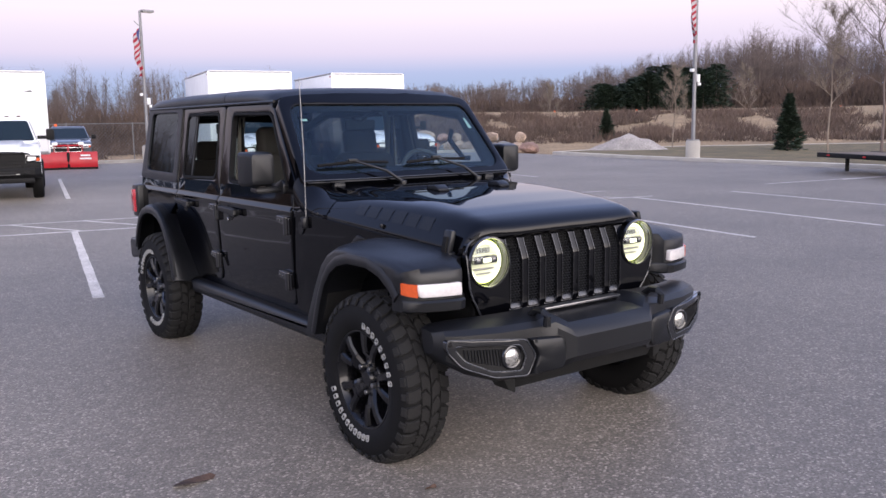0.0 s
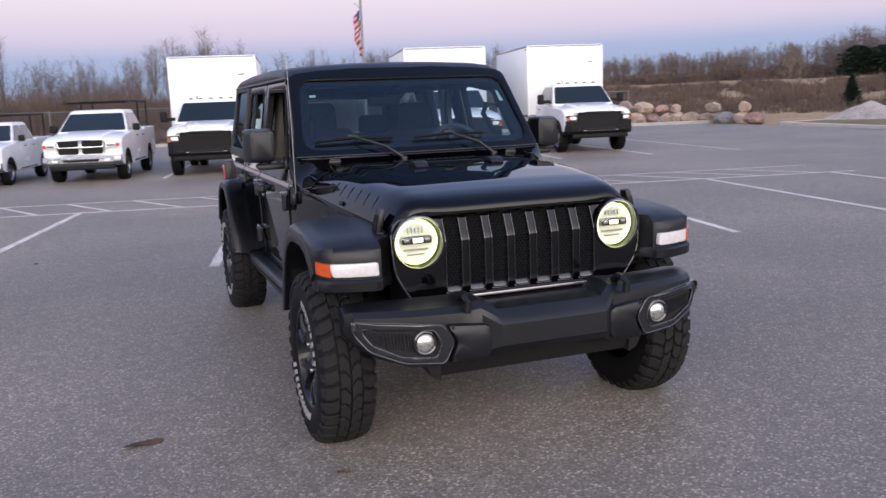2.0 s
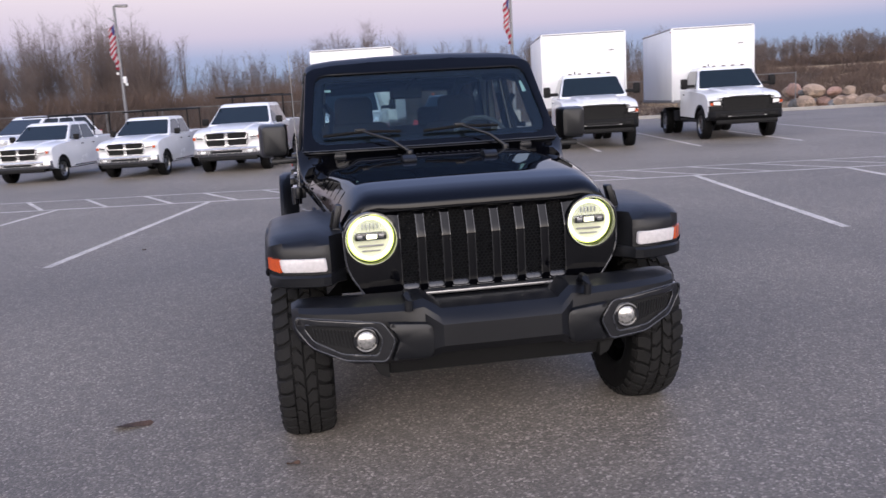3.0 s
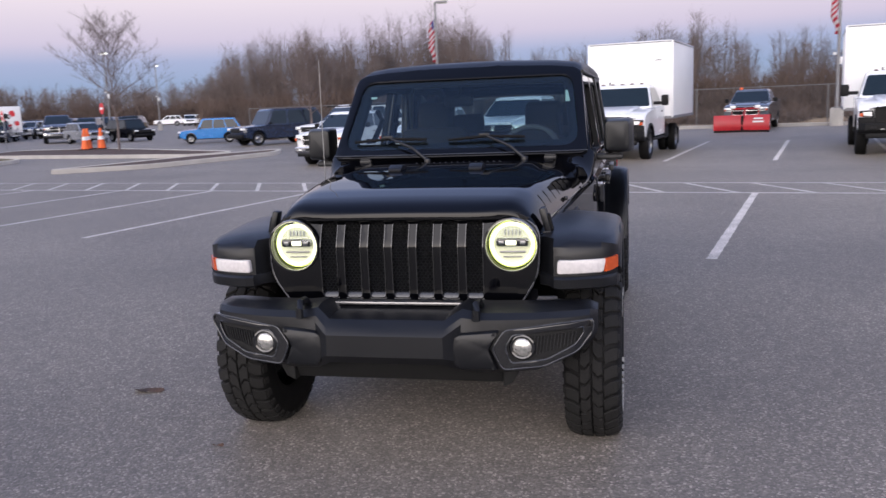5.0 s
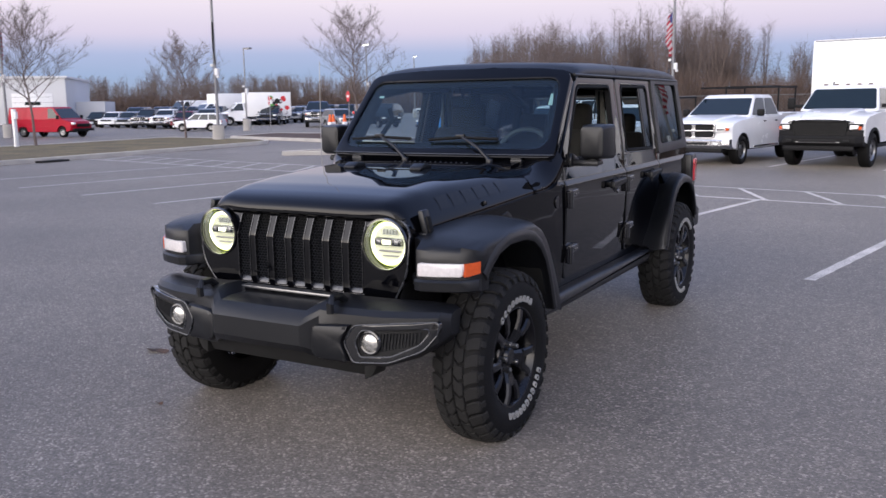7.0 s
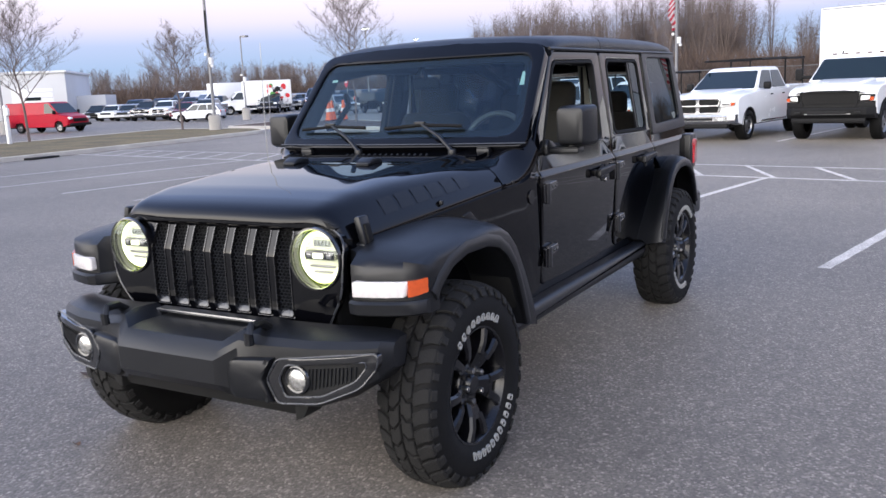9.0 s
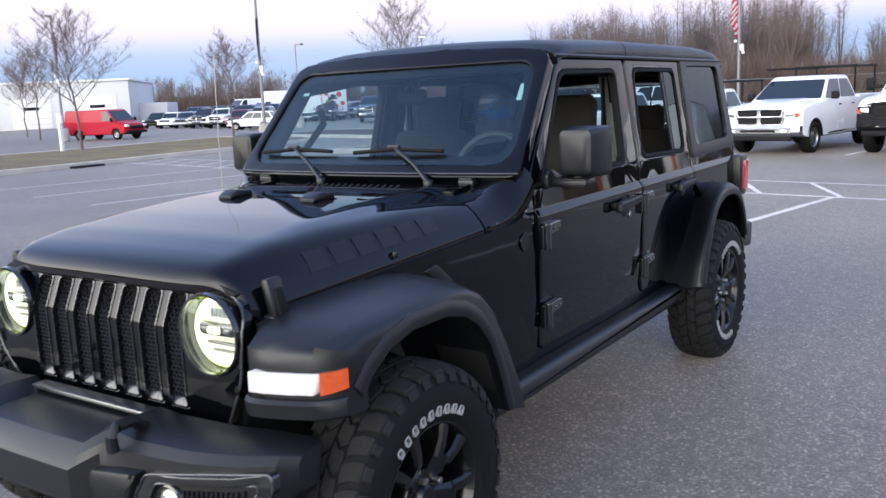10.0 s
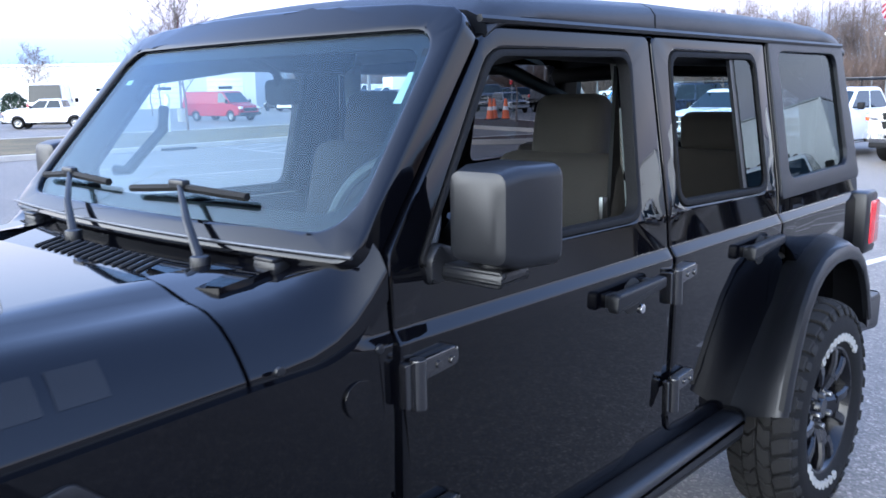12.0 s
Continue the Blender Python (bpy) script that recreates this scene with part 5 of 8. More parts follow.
# cabin
cabin = empty("cabin", pose(0, 0, 0), "", "")
cabin.parent = jeep
part("floor_pan", box(0, 2.2, 0.62, 1.40, 2.9, 0.06, 0.01), TRIM, cabin)
part("dashboard", prism(rounded([(0.93, 0.80), (1.30, 0.80), (1.33, 1.05), (1.22, 1.185), (0.93, 1.215)], 0.03, 3), -0.70, 0.70, "x", 0.015), TRIM, cabin, "black dashboard")
part("dash_cluster", box(0.37, 1.20, 1.205, 0.34, 0.16, 0.07, 0.03), TRIM, cabin)
part("steering_wheel", xform(ring((0, 0, 0), 0.180, 0.015, "y", 44, 8), Matrix.Translation((0.37, 1.300, 1.205)) @ Matrix.Rotation(radians(-22), 4, "X")), RIM_GREY, cabin, "grey leather steering wheel")
part("steering_hub", box(0.37, 1.29, 1.20, 0.15, 0.06, 0.11, 0.03, 2, (-22, 0, 0)), TRIM, cabin)
for s in (1, -1):
    part("steering_spoke", box(0.37 + s * 0.11, 1.300, 1.205, 0.16, 0.02, 0.03, 0.006, 2, (-22, 0, 0)), TRIM, cabin)
    # front seats
    seat = empty("front_seat", pose(s * 0.37, 1.84 if s > 0 else 1.70, 0.615 if s > 0 else 0.635), "", "")
    seat.parent = cabin
    part("cushion", box(0, -0.12, 0.18, 0.50, 0.54, 0.18, 0.06, 3, (-6, 0, 0)), CLOTH, seat, "dark cloth seat cushion")
    part("backrest", box(0, 0.20, 0.45, 0.48, 0.16, 0.58, 0.07, 3, (-14, 0, 0)), CLOTH, seat, "dark cloth backrest")
    part("headrest", box(0, 0.30, 0.800, 0.26, 0.11, 0.22, 0.05, 3, (-10, 0, 0)), CLOTH, seat, "dark cloth headrest")
    # roll cage with pale covers
    part("cage_hoop", tube([(s * 0.62, 2.12, 0.70), (s * 0.62, 2.10, 1.25), (s * 0.585, 2.08, 1.62), (s * 0.50, 2.08, 1.68), (0, 2.08, 1.69)], 0.042, 10), BEIGE, cabin, "grey-beige padded cage hoop")
    part("cage_rail", tube([(s * 0.585, 2.08, 1.64), (s * 0.59, 1.60, 1.65), (s * 0.62, 1.24, 1.60), (s * 0.665, 1.02, 1.30)], 0.036, 10), TRIM, cabin)
    part("cage_rail", tube([(s * 0.585, 2.08, 1.64), (s * 0.58, 3.0, 1.64), (s * 0.60, 3.50, 1.50), (s * 0.62, 3.58, 0.8)], 0.036, 10), TRIM, cabin)
    part("grab_handle", tube([(s * 0.585, 1.30, 1.50), (s * 0.545, 1.27, 1.44), (s * 0.575, 1.16, 1.32), (s * 0.615, 1.14, 1.32)], 0.017, 8), TRIM, cabin, "black pillar grab handle")
    part("seat_belt", box(s * 0.585, 2.03, 1.20, 0.012, 0.045, 0.80, 0.0, 1, (-4, 0, 0)), TRIM, cabin)
    part("belt_buckle", box(s * 0.58, 1.99, 1.20, 0.015, 0.03, 0.07, 0.005), STEEL, cabin)
part("rear_bench", join(box(0, 2.86, 0.80, 1.16, 0.50, 0.18, 0.05, 2), box(0, 3.10, 1.06, 1.16, 0.14, 0.48, 0.05, 2, (-12, 0, 0))), CLOTH, cabin, "dark cloth rear bench")
for x in (-0.36, 0.36):
    part("rear_headrest", box(x, 3.16, 1.36, 0.26, 0.10, 0.16, 0.04, 3), CLOTH, cabin)
part("cage_cross", tube([(-0.60, 3.45, 1.60), (0, 3.45, 1.62), (0.60, 3.45, 1.60)], 0.036, 10), TRIM, cabin)
part("console", box(0, 1.80, 0.80, 0.24, 0.85, 0.26, 0.04), TRIM, cabin)
part("rear_view_mirror", box(-0.08, 1.375, 1.545, 0.20, 0.035, 0.07, 0.018, 3, (0, 0, -15)), TRIM, cabin, "black rear-view mirror")
part("mirror_stalk", tube([(-0.02, 1.225, 1.64), (-0.06, 1.34, 1.60), (-0.08, 1.372, 1.555)], 0.012, 8), TRIM, cabin)
part("headliner", box(0, 2.45, 1.715, 1.24, 2.1, 0.015, 0.005), TRIM, cabin)


# ---- other vehicles: built facing -y, y = 0 at the front bumper ----
def rect_ring(x0, x1, y0, y1, z, r=0.06):
    return [(x, y, z) for x, y in rounded([(x0, y0), (x1, y0), (x1, y1), (x0, y1)], r, 3)]


def arch(yc, zc, r, z0, n=9):
    out = []
    a0 = math.asin(max(-1, min(1, (z0 - zc) / r)))
    for k in range(n + 1):
        a = math.pi - a0 - (math.pi - 2 * a0) * k / n
        out.append((yc + r * math.cos(a), zc + r * math.sin(a)))
    return out


def simple_wheel(thing, x, y, r, w, rim_mat, label=""):
    wh = new("wheel")
    wh.parent = thing
    wh.matrix_basis = pose(x, y, r, 0, 0, 0 if x > 0 else 180)
    rr = r * 0.60
    part("tyre", lathe([(rr, w * 0.38), (r * 0.80, w * 0.52), (r * 0.95, w * 0.46), (r, w * 0.34), (r, -w * 0.34), (r * 0.95, -w * 0.46), (rr, -w * 0.4)], 28), RUBBER, wh)
    part("rim", lathe([(rr, w * 0.36), (rr * 1.03, w * 0.43), (rr * 0.94, w * 0.30), (rr * 0.55, w * 0.22), (rr * 0.40, w * 0.30), (rr * 0.2, w * 0.36), (0.0, w * 0.36)], 24), rim_mat, wh, label)
    for k in range(6):
        a = math.pi * 2 * k / 6
        part("rim_slot", xform(box(w * 0.262, 0, rr * 0.74, 0.012, rr * 0.26, rr * 0.26, 0.01, 1), Matrix.Rotation(a, 4, "X")), DARK, wh)
    return wh


def cab(thing, paint, W, yh0, yh1, belt, yr0, yr1, yb1, roof, inset=0.16, doors=2, glass_len=None):
    """Greenhouse from the windscreen's foot yh1 to the back yb1, with its panes."""
    hb, ht = W / 2 - 0.05, W / 2 - inset
    rings = [rect_ring(-hb, hb, yh1, yb1, belt - 0.02, 0.05), rect_ring(-ht, ht, yr0, yr1, roof - 0.06, 0.08), rect_ring(-ht + 0.05, ht - 0.05, yr0 + 0.08, yr1 - 0.06, roof - 0.012, 0.10), rect_ring(-ht + 0.25, ht - 0.25, yr0 + 0.3, yr1 - 0.25, roof, 0.10)]
    part("cab", loft(rings), paint, thing, "", 32)

    def at(side, v, y):
        """A point of the side wall; v from belt to roof, y on the belt line."""
        t = v
        x = hb + (ht - hb) * t
        return x * side
    fz, tz = belt + 0.03, roof - 0.11
    f0, f1 = (fz - belt + 0.02) / (roof - 0.04 - belt), (tz - belt + 0.02) / (roof - 0.04 - belt)

    def fr(t):
        return yh1 + (yr0 - yh1) * t

    def bk(t):
        return yb1 + (yr1 - yb1) * t
    e = 0.008
    x0, x1 = hb + (ht - hb) * f0 - 0.045, hb + (ht - hb) * f1 - 0.035
    part("windscreen", loft([rounded_quad([(-x0, fr(f0) - e, fz), (x0, fr(f0) - e, fz), (x1, fr(f1) - e, tz), (-x1, fr(f1) - e, tz)]), rounded_quad([(-x0, fr(f0) + 0.02, fz), (x0, fr(f0) + 0.02, fz), (x1, fr(f1) + 0.02, tz), (-x1, fr(f1) + 0.02, tz)])]), CAR_GLASS, thing, "dark reflective windscreen", 20)
    part("rear_window", loft([rounded_quad([(-x0, bk(f0) + e, fz), (x0, bk(f0) + e, fz), (x1, bk(f1) + e, tz), (-x1, bk(f1) + e, tz)]), rounded_quad([(-x0, bk(f0) - 0.02, fz), (x0, bk(f0) - 0.02, fz), (x1, bk(f1) - 0.02, tz), (-x1, bk(f1) - 0.02, tz)])]), CAR_GLASS, thing, "", 20)
    for s in (1, -1):
        ys0, ys1 = fr(f0) + 0.14, bk(f0) - 0.10
        yt0, yt1 = fr(f1) + 0.10, bk(f1) - 0.10
        if glass_len:
            ys1, yt1 = ys0 + glass_len, ys0 + glass_len
        for k in range(doors):
            a, b = k / doors, (k + 1) / doors
            g = 0.035
            q = [(ys0 + (ys1 - ys0) * a + g, fz), (ys0 + (ys1 - ys0) * b - g, fz), (yt0 + (yt1 - yt0) * b - g, tz), (yt0 + (yt1 - yt0) * a + g, tz)]
            o = []
            for out in (e, -0.02):
                o.append([(s * (hb + (ht - hb) * ((z - belt) / (roof - belt - 0.06)) + out), y, z) for y, z in rounded(q, 0.05, 3)])
            part("side_window", loft(o), CAR_GLASS, thing, "", 20)


def rounded_quad(pts, r=0.06):
    n, out = len(pts), []
    for i in range(n):
        a, b, c = Vector(pts[i - 1]), Vector(pts[i]), Vector(pts[(i + 1) % n])
        p0, p1 = b + (a - b).normalized() * r, b + (c - b).normalized() * r
        out += [p0, p0 * 0.25 + b * 0.5 + p1 * 0.25, p1]
    return out


def lower_body(thing, paint, W, top, wb, fo, r, sill, L):
    """top: the outline's upper edge from front to rear as (y, z)."""
    ra = r + 0.07
    low = [(L - 0.06, sill + 0.12)] + list(reversed(arch(fo + wb, r, ra, sill))) + list(reversed(arch(fo, r, ra, sill))) + [(0.10, sill + 0.08)]
    prof = top + low
    cy, cz = L / 2, 0.8
    return part("body", loft(nose_rings(prof, W, cy, cz, sill + 0.15)), paint, thing, "", 34)


def nose_rings(prof, W, cy, cz, fixed):
    """Cross the side outline over the width: tucked-in flanks, swept front corners, a crowned bonnet."""
    rings = []
    for f, k in ((-1.0, 0.972), (-0.975, 0.990), (-0.90, 1.0), (-0.78, 1.0), (-0.55, 1.0), (-0.25, 1.0), (0.25, 1.0), (0.55, 1.0), (0.78, 1.0), (0.90, 1.0), (0.975, 0.990), (1.0, 0.972)):
        row = []
        for y, z in prof:
            yy = cy + (y - cy) * (1 - (1 - k) * 0.35)
            zz = z if z <= fixed else cz + (z - cz) * (1 - (1 - k) * 1.4)
            if y < 0.7:
                yy += 0.17 * abs(f) ** 4 * (1 - y / 0.7)
            if y < 1.6 and z > cz + 0.2:
                zz -= 0.045 * abs(f) ** 3
            row.append((f * W / 2, yy, zz))
        rings.append(row)
    return rings



def place(x, y, fo, turn=-LOT, size=0.87):
    return pose(x, y, 0, 0, 0, turn) @ Matrix.Scale(size, 4) @ Matrix.Translation((0, -fo, 0))


def pickup(m, paint, label, group="", bumper=CHROME, rack=True, name="pickup_truck", lift=0.0):
    L, W, wb, fo, r = 5.75, 2.0, 3.57, 0.98, 0.40
    t = empty(name, m, label, "truck", group)
    top = [(0.06, 0.62), (0.02, 1.02), (0.06, 1.14), (0.16, 1.20), (0.6, 1.27), (1.45, 1.33), (1.70, 1.33), (3.92, 1.33), (3.96, 1.39), (L - 0.04, 1.39), (L, 1.25), (L, 0.62)]
    lower_body(t, paint, W, top, wb, fo, r, 0.42, L)
    cab(t, paint, W, 0.6, 1.50, 1.32, 2.30, 3.72, 3.90, 1.94, 0.26, 2)
    part("bonnet_bulge", loft([[(x, y, z) for x, z in ((-w, h - 0.05), (-w * 0.93, h), (w * 0.93, h), (w, h - 0.05))] for y, w, h in ((0.10, 0.50, 1.19), (0.22, 0.52, 1.245), (0.7, 0.56, 1.315), (1.5, 0.60, 1.365))]), paint, t, "", 30)
    part("bed_well", box(0, 4.86, 1.305, 1.60, 1.60, 0.02, 0.0), DARK, t)
    front_face(t, W, paint, bumper, 0.62, 1.16)
    for s in (1, -1):
        for y in (fo, fo + wb):
            simple_wheel(t, s * (W / 2 - 0.14), y, r, 0.27, STEEL, "silver alloy rim")
            part("wheel_arch", prism(arch(y, r, r + 0.085, 0.42) + list(reversed(arch(y, r, r + 0.06, 0.42))), s * (W / 2 - 0.3), s * (W / 2 + 0.006), "x"), DARK, t)
        part("wing_mirror", box(s * (W / 2 + 0.12), 1.88, 1.42, 0.20, 0.12, 0.20, 0.04), TRIM, t, "black wing mirror")
        for y in (2.55, 3.45):
            part("door_handle", box(s * (W / 2 + 0.005), y, 1.17, 0.03, 0.16, 0.035, 0.01), TRIM, t)
        for y in (1.72, 2.72, 3.70):
            part("door_gap", box(s * (W / 2 - 0.004), y, 0.83, 0.006, 0.010, 0.68), DARK, t)
        part("sill_trim", box(s * (W / 2 - 0.01), 2.75, 0.47, 0.05, 1.9, 0.06, 0.015), CHROME, t)
        part("tail_lamp", box(s * (W / 2 - 0.09), L - 0.01, 1.02, 0.12, 0.06, 0.32, 0.02), RED_LENS, t)
    part("underbody", box(0, 2.8, 0.44, 1.5, 4.8, 0.16, 0.02), DARK, t)
    if rack:
        for y in (4.05, 5.55):
            for s in (1, -1):
                part("rack_post", tube([(s * 0.82, y, 1.28), (s * 0.82, y, 2.18)], 0.025, 6), TRIM, t)
            part("rack_bar", tube([(-0.86, y, 2.18), (0.86, y, 2.18)], 0.028, 6), TRIM, t)
        for s in (1, -1):
            part("rack_rail", tube([(s * 0.82, 2.2, 2.14), (s * 0.82, 5.65, 2.16)], 0.028, 6), TRIM, t, "black ladder rack rail")
        part("rack_bar", tube([(-0.86, 2.35, 2.14), (0.86, 2.35, 2.14)], 0.028, 6), TRIM, t)
    return t


def front_face(t, W, paint, bumper, z0, z1, y=-0.035, hd=False):
    """Grille, lamps and bumper of a truck."""
    hw = W / 2
    zc = (z0 + z1) / 2 + (0.03 if hd else 0.06)
    gh = 0.40 if not hd else 0.42
    gw = 0.58 if not hd else 0.64
    o = rounded([(-gw, zc - gh / 2), (gw, zc - gh / 2), (gw + 0.04, zc + gh / 2), (-gw - 0.04, zc + gh / 2)], 0.09, 4)
    if hd:
        hole = [rounded([(-gw + 0.05, zc - gh / 2 + 0.05), (gw - 0.05, zc - gh / 2 + 0.05), (gw, zc + gh / 2 - 0.06), (-gw, zc + gh / 2 - 0.06)], 0.06, 4)]
        frame_m = TRIM
    else:
        hole = []
        for sx in (1, -1):
            for a, b in ((zc - gh / 2 + 0.025, zc - 0.018), (zc + 0.018, zc + gh / 2 - 0.025)):
                hole.append(rounded([(sx * 0.05, a), (sx * (gw - 0.03), a), (sx * (gw - 0.005), b), (sx * 0.05, b)], 0.03, 3))
        frame_m = CHROME
    g = part("grille", plate(o, hole, lambda x, z: (x, y - 0.035 + 0.03 * (abs(x) / gw) ** 2, z), lambda x, z: (x, y + 0.06, z), (), 0.008), frame_m, t, "black grille" if hd else "chrome cross-bar grille")
    part("grille_back", plate(o, [], lambda x, z: (x, y + 0.0 + 0.02 * (abs(x) / gw) ** 2, z), lambda x, z: (x, y + 0.06, z)), DARK, g)
    for k in range(5):
        part("grille_bar", box(0, y - 0.012, zc - gh / 2 + 0.05 + k * (gh - 0.10) / 4, 2 * gw - 0.12, 0.02, 0.010), TRIM, g)
    for s in (1, -1):
        lz = zc + (0.03 if hd else 0.06)
        housing = rounded([(0.0, -0.09), (0.30, -0.06), (0.33, 0.08), (0.02, 0.09)], 0.03, 3)
        x0 = gw + 0.03
        wide = (hw - 0.02 - x0) / 0.33
        lamp = part("headlight", plate([(s * (x0 + u * wide), lz + v) for u, v in housing], [], lambda x, z: (x, y - 0.022 + 0.15 * (abs(x) / hw) ** 4, z), lambda x, z: (x, y + 0.16, z), (), 0.008), TRIM if hd else CAR_LAMP, t, "headlight")
        part("lamp_reflector", plate([(s * (x0 + (0.04 + u * 0.62) * wide), lz + v * 0.62) for u, v in housing], [], lambda x, z: (x, y - 0.030 + 0.15 * (abs(x) / hw) ** 4, z), lambda x, z: (x, y + 0.05, z), (), 0.006), CAR_LAMP if hd else CHROME, lamp)
        if hd:
            part("fender_cheek", plate([(s * x, z) for x, z in rounded([(gw * 0.9, z0 + 0.02), (hw - 0.01, z0 + 0.02), (hw - 0.005, lz - 0.07), (gw * 0.9, lz - 0.10)], 0.02, 3)], [], lambda x, z: (x, y - 0.018 + 0.15 * (abs(x) / hw) ** 4, z), lambda x, z: (x, y + 0.14, z), (), 0.01), TRIM, t, "black plastic cheek under the headlight")
        part("amber_marker", plate([(s * (x0 + (0.24 + u * 0.26) * wide), lz - 0.02 + v * 0.5) for u, v in housing], [], lambda x, z: (x, y - 0.032 + 0.15 * (abs(x) / hw) ** 4, z), lambda x, z: (x, y + 0.05, z), (), 0.004), AMBER, lamp)
    b = part("front_bumper", loft([[(x, y - (0.05 if hd else 0.10) + dy + ex, zz) for dy, zz in ((0.30, z0 + 0.10), (0.02, z0 + 0.10), (0.0, z0 + 0.06), (0.0, z0 - 0.06), (0.05, z0 - 0.14), (0.30, z0 - 0.16))] for x, ex in ((-hw + 0.01, 0.16), (-hw + 0.16, 0.03), (-hw * 0.5, 0.0), (hw * 0.5, 0.0), (hw - 0.16, 0.03), (hw - 0.01, 0.16))]), bumper, t, "front bumper", 25)
    part("bumper_inlet", box(0, y - 0.10, z0 - 0.01, 0.9, 0.02, 0.07, 0.01), DARK, b)
    part("air_dam", box(0, y + 0.02, z0 - 0.20, 2 * hw - 0.35, 0.12, 0.12, 0.02), TRIM, t)
    for s in (1, -1):
        part("fog_lamp", box(s * (hw - 0.34), y - 0.085, z0 - 0.01, 0.14, 0.03, 0.06, 0.01), CAR_LAMP if not hd else DARK, b)


def box_truck(m, label):
    W, wb, fo, r = 2.04, 4.30, 0.95, 0.43
    t = empty("box_truck", m, label, "truck", "white box trucks")
    L = 3.35
    top = [(0.05, 0.75), (0.02, 1.10), (0.06, 1.19), (0.18, 1.27), (0.5, 1.34), (1.45, 1.42), (L - 0.02, 1.44), (L, 1.40), (L, 0.80)]
    ra = r + 0.09
    prof = top + [(L - 0.02, 0.62)] + list(reversed(arch(fo, r, ra, 0.60))) + [(0.10, 0.66)]
    part("body", loft(nose_rings(prof, W, 1.6, 0.9, 0.7)), WHITE_PAINT, t, "white cab body", 34)
    cab(t, WHITE_PAINT, W, 0.5, 1.45, 1.42, 2.05, 3.05, 3.33, 2.08, 0.24, 1)
    front_face(t, W, WHITE_PAINT, TRIM, 0.70, 1.22, hd=True)
    nose = [(-0.78, 1.170), (-0.70, 1.205), (-0.40, 1.235), (0.0, 1.245), (0.40, 1.235), (0.70, 1.205), (0.78, 1.170)]
    part("bonnet_lip", loft([[(x, -0.085 + 0.16 * abs(x / 0.98) ** 3, z - 0.028) for x, z in nose] + [(x, 0.10, z - 0.05) for x, z in reversed(nose)], [(x, -0.075 + 0.16 * abs(x / 0.98) ** 3, z + 0.004) for x, z in nose] + [(x, 0.12, z + 0.012) for x, z in reversed(nose)]]), WHITE_PAINT, t, "", 30)
    part("bonnet_bulge", loft([[(x, y, z) for x, z in ((-w, h - 0.05), (-w * 0.9, h), (w * 0.9, h), (w, h - 0.05))] for y, w, h in ((0.02, 0.48, 1.235), (0.22, 0.54, 1.325), (0.7, 0.60, 1.405), (1.45, 0.66, 1.465))]), WHITE_PAINT, t, "", 30)
    part("bumper_strip", box(0, -0.105, 0.655, 1.05, 0.03, 0.030, 0.008), STEEL, t, "bright bumper step strip")
    for s in (1, -1):
        simple_wheel(t, s * (W / 2 - 0.12), fo, r, 0.27, STEEL, "polished steel rim")
        for dx in (0.0, 0.30):
            simple_wheel(t, s * (W / 2 - 0.06 - dx), fo + wb, r, 0.25, STEEL)
        part("fender_flare", prism(arch(fo, r, r + 0.14, 0.58) + list(reversed(arch(fo, r, r + 0.07, 0.58))), s * (W / 2 - 0.32), s * (W / 2 + 0.035), "x"), TRIM, t, "black wheel flare")
        arm = part("mirror_arm", box(s * (W / 2 + 0.10), 1.72, 1.53, 0.30, 0.05, 0.09, 0.02), TRIM, t)
        part("wing_mirror", box(s * (W / 2 + 0.27), 1.74, 1.60, 0.20, 0.12, 0.30, 0.04), TRIM, arm, "tall black towing mirror")
        part("door_handle", box(s * (W / 2), 2.85, 1.28, 0.03, 0.16, 0.04, 0.01), TRIM, t)
        for y in (1.62, 3.02):
            part("door_gap", box(s * (W / 2 - 0.006), y, 1.05, 0.006, 0.012, 0.70), DARK, t)
        part("step_bar", tube([(s * (W / 2 - 0.05), 1.45, 0.52), (s * (W / 2 - 0.05), 3.3, 0.52)], 0.045, 8), TRIM, t)
        part("mud_flap", box(s * (W / 2 - 0.2), fo + wb + 0.62, 0.45, 0.5, 0.02, 0.55), TRIM, t)
    for k in range(5):
        part("clearance_lamp", box(-0.56 + 0.28 * k, 2.20, 2.085, 0.10, 0.07, 0.045, 0.012), DARK_AMBER, t, "small dark amber roof lamp")
    part("antenna", tube([(-0.4, 2.3, 2.07), (-0.4, 2.36, 2.16)], 0.02, 6), TRIM, t)
    part("chassis_rail", join(box(0.42, 4.6, 0.72, 0.09, 5.2, 0.22), box(-0.42, 4.6, 0.72, 0.09, 5.2, 0.22), box(0, fo + wb, 0.43, 1.5, 0.16, 0.16), box(0.75, 4.1, 0.62, 0.4, 0.9, 0.35, 0.03), box(-0.75, 4.1, 0.62, 0.4, 0.8, 0.35, 0.03), box(0, 1.0, 0.6, 1.3, 1.5, 0.3)), DARK, t, "dark chassis and tanks")
    bx0, bx1, by0, by1, bz0, bz1 = -1.26, 1.26, 3.30, 7.80, 1.08, 3.32
    b = part("cargo_box", box(0, (by0 + by1) / 2, (bz0 + bz1) / 2, bx1 - bx0, by1 - by0, bz1 - bz0, 0.02), BOX_WHITE, t, "plain white cargo box")
    part("roof_cap", box(0, (by0 + by1) / 2, bz1, bx1 - bx0 + 0.03, by1 - by0 + 0.03, 0.07, 0.02), SILVER_PAINT, b, "grey metal roof edge")
    part("base_rail", box(0, (by0 + by1) / 2, bz0, bx1 - bx0 + 0.03, by1 - by0 + 0.02, 0.09, 0.015), GALV, b)
